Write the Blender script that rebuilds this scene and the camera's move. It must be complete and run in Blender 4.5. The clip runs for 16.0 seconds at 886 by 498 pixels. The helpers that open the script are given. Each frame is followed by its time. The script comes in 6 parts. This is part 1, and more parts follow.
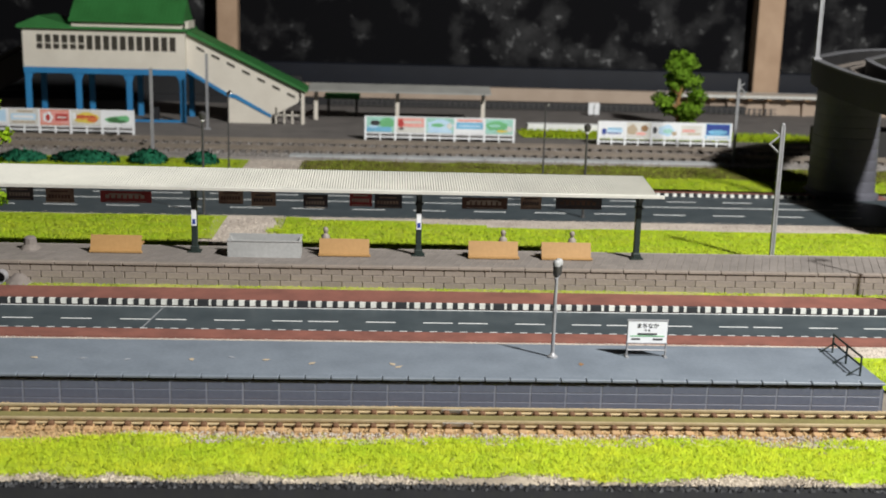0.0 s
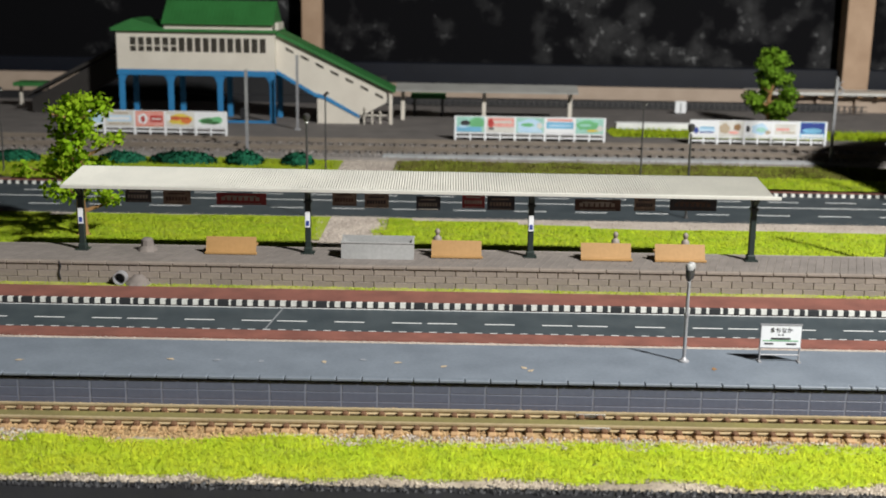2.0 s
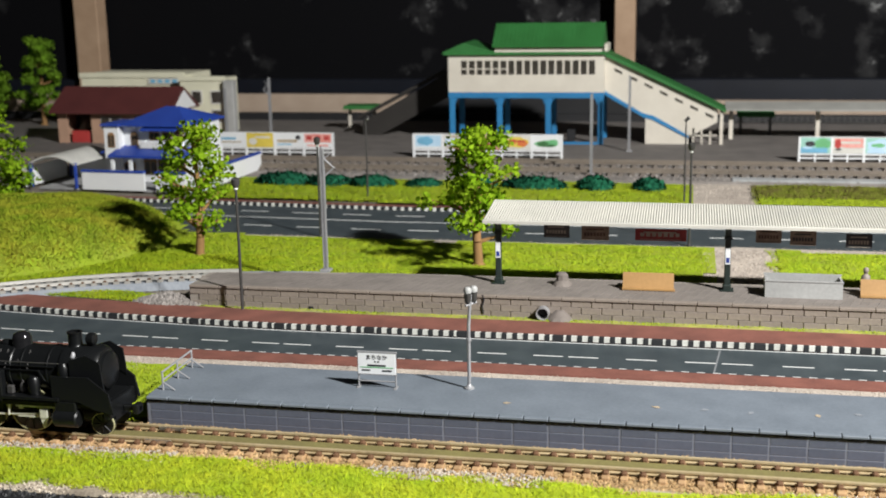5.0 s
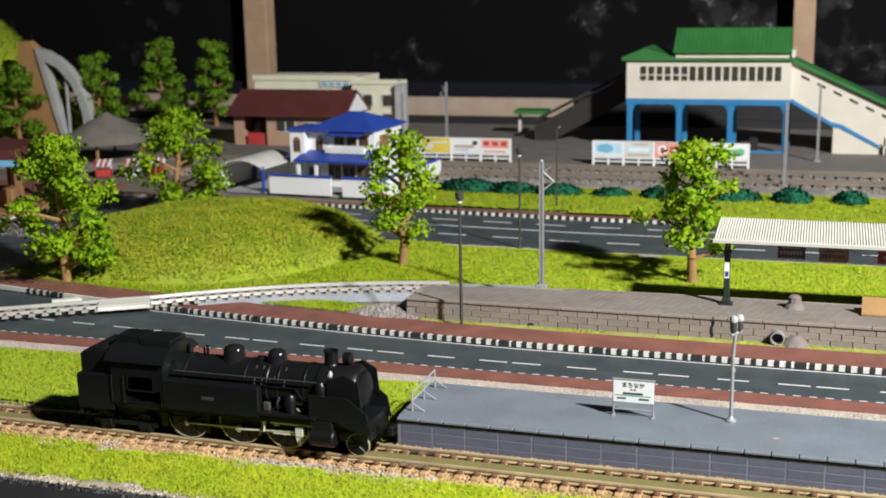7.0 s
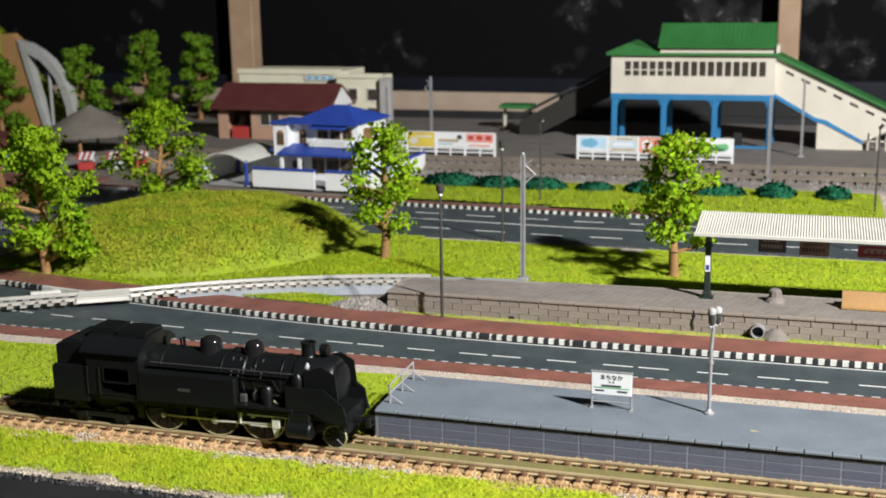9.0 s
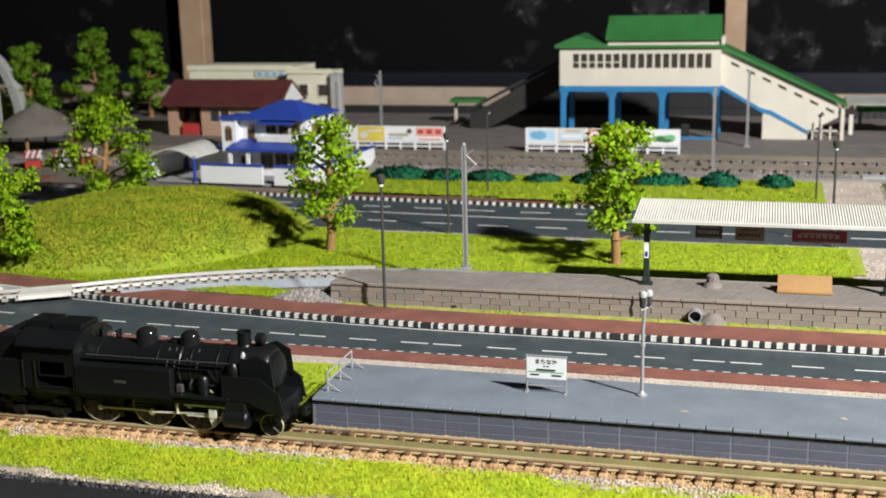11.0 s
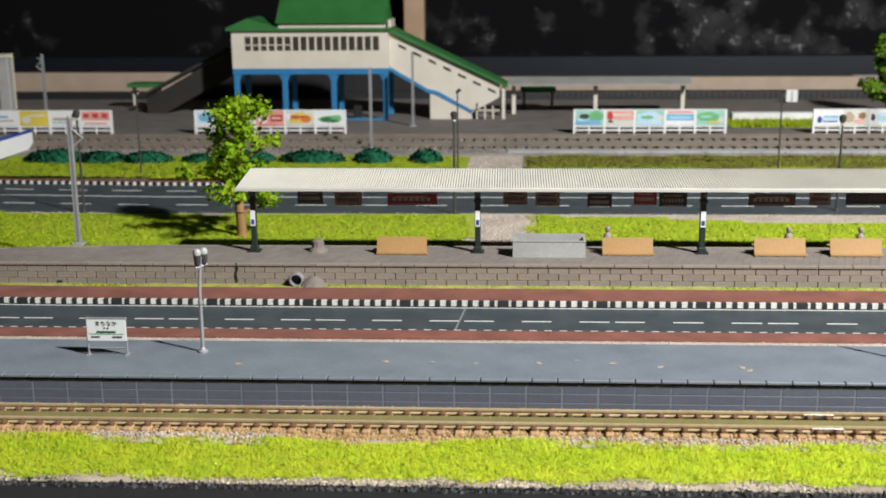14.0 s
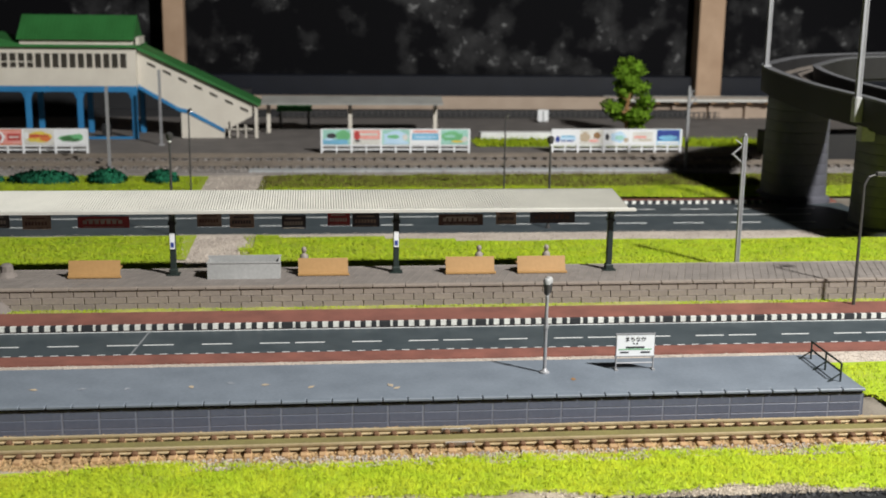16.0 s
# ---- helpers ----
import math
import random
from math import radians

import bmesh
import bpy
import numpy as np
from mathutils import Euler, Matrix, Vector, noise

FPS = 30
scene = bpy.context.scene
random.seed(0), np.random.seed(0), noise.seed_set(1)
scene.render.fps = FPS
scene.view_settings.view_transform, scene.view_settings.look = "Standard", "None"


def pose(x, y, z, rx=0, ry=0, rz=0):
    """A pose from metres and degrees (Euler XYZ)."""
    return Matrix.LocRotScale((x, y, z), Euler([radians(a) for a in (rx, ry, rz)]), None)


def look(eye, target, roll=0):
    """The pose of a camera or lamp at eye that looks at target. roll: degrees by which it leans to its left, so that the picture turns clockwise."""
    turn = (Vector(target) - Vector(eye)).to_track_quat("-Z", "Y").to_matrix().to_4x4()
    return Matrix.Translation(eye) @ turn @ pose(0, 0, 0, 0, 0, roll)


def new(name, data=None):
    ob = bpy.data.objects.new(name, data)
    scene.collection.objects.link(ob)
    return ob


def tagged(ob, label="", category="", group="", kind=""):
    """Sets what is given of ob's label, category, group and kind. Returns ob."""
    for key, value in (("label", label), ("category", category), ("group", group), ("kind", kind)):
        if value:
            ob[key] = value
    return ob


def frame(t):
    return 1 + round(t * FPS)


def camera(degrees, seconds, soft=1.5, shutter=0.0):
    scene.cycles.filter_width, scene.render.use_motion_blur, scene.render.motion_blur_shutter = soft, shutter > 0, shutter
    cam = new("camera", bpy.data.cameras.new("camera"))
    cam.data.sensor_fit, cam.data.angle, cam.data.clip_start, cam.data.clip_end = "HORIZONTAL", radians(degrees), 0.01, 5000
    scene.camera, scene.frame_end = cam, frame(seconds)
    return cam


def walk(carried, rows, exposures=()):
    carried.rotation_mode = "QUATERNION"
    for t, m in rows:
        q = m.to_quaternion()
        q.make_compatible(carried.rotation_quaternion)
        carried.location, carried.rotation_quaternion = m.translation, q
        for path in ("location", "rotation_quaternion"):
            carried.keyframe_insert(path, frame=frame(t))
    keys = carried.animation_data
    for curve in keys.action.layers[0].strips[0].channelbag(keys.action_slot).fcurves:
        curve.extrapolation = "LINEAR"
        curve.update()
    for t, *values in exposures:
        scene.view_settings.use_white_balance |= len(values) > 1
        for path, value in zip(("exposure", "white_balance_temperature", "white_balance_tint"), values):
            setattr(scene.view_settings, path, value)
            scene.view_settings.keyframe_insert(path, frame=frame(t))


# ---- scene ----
UNIT = 0.012  # one unit of the plan is 12 mm, so that the track gauge is 9 mm
cam = camera(41.00, 16.0, soft=1.75)
cam.data.dof.use_dof, cam.data.dof.focus_distance, cam.data.dof.aperture_fstop = True, 0.37, 34.0  # sharpest about the platforms
ROWS = [  # seconds, place in plan units, yaw, pitch, roll
    (0.0, 0.000, 0.000, 9.146, -2.488, -12.839, -1.542),
    (0.5, -0.124, 0.017, 9.124, -2.225, -12.940, -1.340),
    (1.0, -0.536, -0.053, 9.117, -1.399, -13.200, -1.170),
    (1.5, -0.815, -0.095, 9.124, -0.905, -13.289, -0.987),
    (2.0, -1.539, 0.109, 9.220, 0.470, -13.007, -0.917),
    (2.5, -2.764, 0.113, 9.222, 2.835, -13.345, -0.477),
    (3.0, -3.837, 0.113, 9.356, 4.827, -13.265, 0.043),
    (3.5, -4.677, 0.173, 9.438, 6.195, -13.306, 0.528),
    (4.0, -5.632, 0.215, 9.618, 8.332, -13.162, 0.562),
    (4.5, -6.404, 0.154, 9.710, 10.114, -13.148, 0.924),
    (5.0, -7.181, 0.067, 10.023, 11.623, -12.663, 1.006),
    (7.5, -10.635, 0.264, 10.455, 18.078, -12.693, 1.127),
    (8.0, -10.495, 0.343, 10.411, 17.707, -12.731, 0.967),
    (10.5, -9.831, 0.266, 10.191, 16.031, -12.992, 1.144),
    (11.0, -9.550, 0.251, 10.137, 15.159, -13.009, 1.227),
    (11.5, -9.014, 0.254, 10.069, 13.826, -12.965, 1.242),
    (12.0, -8.105, 0.190, 9.867, 11.357, -13.290, 1.204),
    (12.5, -7.555, 0.142, 9.870, 9.711, -13.403, 0.896),
    (13.0, -6.794, 0.185, 9.794, 7.735, -13.332, 0.633),
    (13.5, -5.764, 0.096, 9.587, 4.888, -13.444, 0.575),
    (14.0, -5.004, 0.079, 9.424, 3.059, -13.447, 0.468),
    (14.5, -3.979, -0.019, 9.407, 0.663, -13.273, 0.539),
    (15.0, -2.912, -0.128, 9.509, -1.924, -12.923, 0.088),
    (15.5, -1.946, -0.341, 9.736, -4.423, -12.775, -0.757),
    (16.0, -1.338, -0.350, 9.678, -5.847, -12.671, -0.746),
]
walk(cam, [(t, pose(x * UNIT, y * UNIT, z * UNIT, 90 + pitch, roll, yaw)) for t, x, y, z, yaw, pitch, roll in ROWS],
     exposures=((0.0, -0.80), (2.5, -0.74), (4.0, -0.54), (5.0, -0.36), (7.5, -0.10), (11.0, -0.12), (12.5, -0.3), (13.5, -0.44), (14.5, -0.68), (16.0, -0.86)))

# ---- light: one bright desk lamp to the right of the layout, in a dark room, and a faint added fill ----
# faint bluish world light added to lift the shadows, not a source in the room
world = bpy.data.worlds.new("room_fill")
scene.world = world
world.use_nodes = True
world.node_tree.nodes["Background"].inputs[0].default_value = (0.8, 0.9, 1.0, 1)
world.node_tree.nodes["Background"].inputs[1].default_value = 0.018
lamp = bpy.data.lights.new("desk_lamp_bulb", "SPOT")
lamp.energy, lamp.color = 101.0, (0.965, 0.96, 0.938)
lamp.shadow_soft_size, lamp.spot_size, lamp.spot_blend = 0.025, radians(115), 0.5
bulb = new("desk_lamp_bulb", lamp)
bulb.matrix_world = look((37 * UNIT, -2 * UNIT, 50 * UNIT), (-8 * UNIT, 40 * UNIT, 0.0))


# ---- materials ----
def material(name, colour, colour2=None, rough=0.6, metal=0.0, scale=6.0, bump=0.15, fine=40.0, rand=0.0, island=0.0, spec=0.5, mix=0.5, coat=0.0):
    """A surface with variation at two scales (per plan unit), and a shade of its own for each piece where rand or island is given."""
    m = bpy.data.materials.new(name)
    m.use_nodes = True
    nt = m.node_tree
    b = nt.nodes["Principled BSDF"]
    b.inputs["Roughness"].default_value, b.inputs["Metallic"].default_value = rough, metal
    b.inputs["Specular IOR Level"].default_value, b.inputs["Coat Weight"].default_value = spec, coat
    co = nt.nodes.new("ShaderNodeTexCoord")
    mp = nt.nodes.new("ShaderNodeMapping")
    mp.inputs["Scale"].default_value = (1 / UNIT,) * 3
    nt.links.new(co.outputs["Object"], mp.inputs["Vector"])
    n1, n2 = nt.nodes.new("ShaderNodeTexNoise"), nt.nodes.new("ShaderNodeTexNoise")
    n1.inputs["Scale"].default_value, n1.inputs["Detail"].default_value = scale * 0.12, 4
    n2.inputs["Scale"].default_value, n2.inputs["Detail"].default_value = fine * 0.25, 3
    for n in (n1, n2):
        nt.links.new(mp.outputs[0], n.inputs["Vector"])
    add = nt.nodes.new("ShaderNodeMath")
    add.operation = "MULTIPLY_ADD"
    nt.links.new(n2.outputs["Fac"], add.inputs[0])
    add.inputs[1].default_value = 0.6
    nt.links.new(n1.outputs["Fac"], add.inputs[2])
    ramp = nt.nodes.new("ShaderNodeMapRange")
    ramp.inputs["From Min"].default_value, ramp.inputs["From Max"].default_value = 0.8 - 0.5 * mix, 0.8 + 0.5 * mix
    nt.links.new(add.outputs[0], ramp.inputs["Value"])
    mixer = nt.nodes.new("ShaderNodeMix")
    mixer.data_type = "RGBA"
    c2 = colour2 or tuple(v * 0.72 for v in colour)
    mixer.inputs[6].default_value, mixer.inputs[7].default_value = (*c2, 1), (*colour, 1)
    nt.links.new(ramp.outputs[0], mixer.inputs[0])
    out = mixer.outputs[2]
    if rand or island:
        hsv = nt.nodes.new("ShaderNodeHueSaturation")
        if rand:
            src = nt.nodes.new("ShaderNodeObjectInfo").outputs["Random"]
        else:
            src = nt.nodes.new("ShaderNodeNewGeometry").outputs["Random Per Island"]
        amount = rand or island
        rng = nt.nodes.new("ShaderNodeMapRange")
        rng.inputs["To Min"].default_value, rng.inputs["To Max"].default_value = 1 - amount, 1 + amount
        nt.links.new(src, rng.inputs["Value"])
        nt.links.new(rng.outputs[0], hsv.inputs["Value"])
        nt.links.new(out, hsv.inputs["Color"])
        out = hsv.outputs["Color"]
    nt.links.new(out, b.inputs["Base Color"])
    if bump:
        bp = nt.nodes.new("ShaderNodeBump")
        bp.inputs["Strength"].default_value, bp.inputs["Distance"].default_value = bump, 0.0004
        nt.links.new(add.outputs[0], bp.inputs["Height"])
        nt.links.new(bp.outputs[0], b.inputs["Normal"])
    return m


def let_through(m, share):
    """Thin flock lets part of the light through."""
    tree_ = m.node_tree
    bsdf, end = tree_.nodes["Principled BSDF"], tree_.nodes["Material Output"]
    thin, blend = tree_.nodes.new("ShaderNodeBsdfTranslucent"), tree_.nodes.new("ShaderNodeMixShader")
    tree_.links.new(bsdf.inputs["Base Color"].links[0].from_socket, thin.inputs["Color"])
    blend.inputs[0].default_value = share
    tree_.links.new(bsdf.outputs[0], blend.inputs[1])
    tree_.links.new(thin.outputs[0], blend.inputs[2])
    tree_.links.new(blend.outputs[0], end.inputs["Surface"])


GRASS_BED = material("grass_bed", (0.32, 0.44, 0.025), (0.30, 0.34, 0.05), rough=0.95, bump=0.6, fine=60, spec=0.1)
GRASS = material("static_grass", (0.45, 0.52, 0.025), (0.27, 0.42, 0.015), rough=0.85, bump=0, island=0.13, scale=9, mix=0.45, spec=0.1)
# yellower copy of the grass, with stronger lamplight at the front put into its colour
GRASS_LIME_LIT = material("static_grass_lime_lit", (0.52, 0.56, 0.03), (0.33, 0.47, 0.018), rough=0.85, bump=0, island=0.09, scale=9, mix=0.5, spec=0.1)
GRASS_DRY = material("static_grass_olive", (0.46, 0.46, 0.038), (0.27, 0.39, 0.02), rough=0.85, bump=0, island=0.32, scale=7, mix=0.3, spec=0.15)
# olive turf whose colour also holds the shade by the yard
TURF_OLIVE = material("shaded_olive_turf", (0.20, 0.23, 0.03), (0.13, 0.10, 0.04), rough=0.9, bump=0, island=0.2, scale=9, mix=0.4, spec=0.1)
VERGE = material("patchy_verge", (0.46, 0.44, 0.10), (0.26, 0.24, 0.12), rough=0.95, bump=0.6, fine=60, scale=14)
PLAT_CORE = material("grey_platform_core", (0.195, 0.21, 0.255), rough=0.7)
EARTH = material("earth", (0.23, 0.20, 0.16), (0.12, 0.10, 0.08), rough=0.95, bump=0.6, fine=80, scale=8)
EARTH_GRIT = material("gritty_earth", (0.47, 0.40, 0.31), (0.15, 0.12, 0.09), rough=0.95, bump=0.6, fine=80, scale=10)
GRIT_DULL = material("dull_grit", (0.62, 0.54, 0.44), (0.30, 0.25, 0.19), rough=0.9, bump=0.2, island=0.45)
GRAVEL = material("gravel", (0.50, 0.435, 0.37), (0.33, 0.28, 0.24), rough=0.9, bump=0.2, island=0.28)
BALLAST = material("ballast", (0.50, 0.34, 0.17), (0.33, 0.21, 0.095), rough=0.9, bump=0.2, island=0.45)
BALLAST_GREY = material("ballast_grey", (0.30, 0.275, 0.255), (0.18, 0.16, 0.145), rough=0.9, bump=0.2, island=0.4)
SLEEPER = material("sleeper_brown", (0.43, 0.27, 0.135), (0.30, 0.18, 0.085), rough=0.8, rand=0.15)
SLEEPER_GREY = material("sleeper_grey", (0.20, 0.17, 0.145), rough=0.8)
CHAIR = material("rail_chair", (0.14, 0.068, 0.03), rough=0.8)
RAIL = material("rail", (0.56, 0.45, 0.27), (0.38, 0.29, 0.16), rough=0.45, metal=0.2, bump=0.05, scale=12)
YARD_RAIL = material("yard_rail", (0.27, 0.225, 0.18), (0.18, 0.15, 0.12), rough=0.5, metal=0.2, bump=0.05)
OLD_SLEEPER = material("bleached_sleeper", (0.40, 0.38, 0.345), (0.28, 0.265, 0.24), rough=0.8, rand=0.1)
RAIL_WORN = material("rail_joiner", (0.75, 0.72, 0.68), rough=0.3, metal=0.9, bump=0.05)
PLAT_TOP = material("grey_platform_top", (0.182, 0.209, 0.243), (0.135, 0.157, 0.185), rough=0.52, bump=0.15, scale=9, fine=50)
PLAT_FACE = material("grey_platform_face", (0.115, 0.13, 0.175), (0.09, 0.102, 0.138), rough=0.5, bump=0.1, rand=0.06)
# near-black that stands in for the shade inside gaps and holes
HOLLOW_SHADE = material("black_hollow_shade", (0.02, 0.02, 0.024), rough=0.7)
ASPHALT = material("asphalt", (0.064, 0.079, 0.086), (0.032, 0.043, 0.050), rough=0.55, bump=0.2, fine=90, scale=11, mix=0.6)
PAVE_RED = material("red_paving", (0.25, 0.095, 0.070), (0.15, 0.058, 0.044), rough=0.75, bump=0.25, fine=90, scale=10)
WHITE_LINE = material("road_paint", (0.78, 0.78, 0.76), (0.55, 0.56, 0.55), rough=0.6, bump=0.05, fine=60)
KERB_W = material("kerb_white", (0.80, 0.80, 0.74), rough=0.6, rand=0.1)
KERB_B = material("kerb_black", (0.028, 0.03, 0.033), rough=0.6)
BRICK = material("brown_block", (0.29, 0.245, 0.205), (0.21, 0.175, 0.15), rough=0.8, bump=0.25, rand=0.09)
MORTAR = material("block_joint", (0.34, 0.30, 0.26), rough=0.9)
PAVER = material("paver", (0.235, 0.205, 0.185), (0.17, 0.15, 0.135), rough=0.8, bump=0.2, rand=0.08)
PAVER_STUFF = material("paver_rest", (0.235, 0.205, 0.185), (0.17, 0.15, 0.135), rough=0.8, bump=0.2, island=0.08)
CREAM = material("cream_plastic", (0.70, 0.65, 0.56), (0.61, 0.56, 0.48), rough=0.55, bump=0.06)
CORRUGATED = material("cream_corrugated", (0.60, 0.585, 0.52), (0.50, 0.49, 0.44), rough=0.55, bump=0.06)
DARK_STEEL = material("dark_green_steel", (0.022, 0.034, 0.030), rough=0.45, bump=0.05)
BLACK_PLASTIC = material("black_plastic", (0.007, 0.0075, 0.008), (0.005, 0.0055, 0.006), spec=0.36, rough=0.34, bump=0.08, fine=60)
BLACK_GLOSS = material("black_gloss", (0.012, 0.012, 0.013), rough=0.13, bump=0.02)
WHEEL_RIM = material("brass_rim", (0.56, 0.54, 0.31), rough=0.4, metal=0.25, bump=0.05)
ROD = material("nickel_rod", (0.72, 0.71, 0.60), rough=0.4, metal=0.2, bump=0.05)
TAN_WOOD = material("tan_bench", (0.42, 0.24, 0.09), (0.33, 0.185, 0.065), rough=0.6, bump=0.1)
GREY_PLASTIC = material("grey_plastic", (0.44, 0.44, 0.43), rough=0.5, bump=0.05)
POLE_GREY = material("pole_grey", (0.37, 0.37, 0.38), (0.28, 0.28, 0.29), rough=0.45, metal=0.2, bump=0.05)
POLE_DARK = material("pole_dark", (0.075, 0.072, 0.07), rough=0.45, metal=0.2, bump=0.05)
WHITE = material("white_plastic", (0.82, 0.83, 0.83), (0.75, 0.76, 0.77), rough=0.5, bump=0.04)
BLUE_ROOF = material("blue_roof", (0.025, 0.07, 0.38), (0.018, 0.05, 0.30), rough=0.5, bump=0.1)
BLUE_STEEL = material("blue_paint", (0.03, 0.22, 0.46), (0.022, 0.17, 0.38), rough=0.5, bump=0.05)
GREEN_ROOF = material("green_roof", (0.035, 0.18, 0.045), (0.025, 0.13, 0.03), rough=0.5, bump=0.08)
RED_ROOF = material("maroon_roof", (0.11, 0.028, 0.026), (0.08, 0.02, 0.02), rough=0.6, bump=0.15)
PINK_WALL = material("pinkish_brick_wall", (0.50, 0.31, 0.21), (0.42, 0.26, 0.18), rough=0.75, bump=0.15)
GLASS_DARK = material("dark_window", (0.06, 0.053, 0.045), rough=0.2, bump=0.02)
BROWN_FRAME = material("brown_frame", (0.31, 0.17, 0.07), rough=0.6)
PALE_CREAM = material("pale_cream_wall", (0.78, 0.755, 0.58), (0.68, 0.66, 0.50), rough=0.7, bump=0.08)
STATION_GROUND = material("station_ground", (0.185, 0.166, 0.153), (0.125, 0.112, 0.104), rough=0.85, bump=0.3, fine=60)
VIADUCT = material("dark_grey_plastic", (0.022, 0.021, 0.021), (0.016, 0.015, 0.015), rough=0.6, bump=0.1)
BACKBOARD = material("black_back_board", (0.012, 0.012, 0.013), rough=0.8, bump=0.1)
PINE = material("raw_pine", (0.48, 0.33, 0.22), (0.38, 0.25, 0.16), rough=0.75, bump=0.15)
BEIGE = material("beige_board", (0.46, 0.36, 0.28), (0.38, 0.29, 0.22), rough=0.8, bump=0.15)
TABLE_BLACK = material("black_frame_wood", (0.016, 0.016, 0.018), rough=0.6, bump=0.2)
LEAF = material("foam_leaf", (0.43, 0.61, 0.03), (0.26, 0.47, 0.016), rough=0.8, bump=0, island=0.28, spec=0.15)
LEAF_DARK = material("foam_leaf_dark", (0.29, 0.48, 0.042), (0.18, 0.35, 0.027), rough=0.8, bump=0, island=0.4, spec=0.2)
for flock in (LEAF, LEAF_DARK):
    let_through(flock, 0.55)
BARK = material("bark", (0.38, 0.21, 0.08), (0.24, 0.13, 0.05), rough=0.85, bump=0.4)
BUSH = material("dark_bush", (0.018, 0.13, 0.068), (0.011, 0.085, 0.045), rough=0.9, bump=0, island=0.35, spec=0.1)
DARK_STAIR = material("dark_stair", (0.03, 0.026, 0.023), rough=0.8)
STONE = material("brown_stone", (0.21, 0.18, 0.16), rough=0.85, bump=0.4)
SKIN_PAINT = material("doll_paint", (0.30, 0.255, 0.215), rough=0.6)
SCUFF = material("pale_scuff", (0.29, 0.31, 0.34), rough=0.85)
SALMON_PAINT = material("salmon_paint", (0.72, 0.24, 0.20), (0.78, 0.45, 0.40), rough=0.55)
RED_PAINT = material("red_paint", (0.52, 0.055, 0.05), rough=0.55)
ORANGE_PAINT = material("orange_paint", (0.72, 0.20, 0.06), rough=0.55)
YELLOW_PAINT = material("yellow_paint", (0.80, 0.62, 0.10), rough=0.55)
SKY_PAINT = material("light_blue_paint", (0.20, 0.50, 0.72), rough=0.55)
MINT_PAINT = material("mint_paint", (0.38, 0.68, 0.58), rough=0.55)
LEAFGREEN_PAINT = material("green_paint", (0.17, 0.50, 0.22), rough=0.55)
NAVY_PAINT = material("navy_paint", (0.03, 0.06, 0.30), rough=0.55)
OFFWHITE_PAINT = material("offwhite_paint", (0.74, 0.72, 0.66), rough=0.6)
TAN_PAINT = material("tan_paint", (0.50, 0.40, 0.28), rough=0.6)
INK = material("ink", (0.04, 0.04, 0.045), rough=0.6)
THATCH = material("grey_thatch", (0.20, 0.18, 0.15), (0.13, 0.115, 0.10), rough=0.9, bump=0.5)
LAMP_GLASS = material("lamp_glass", (0.70, 0.70, 0.66), rough=0.2)


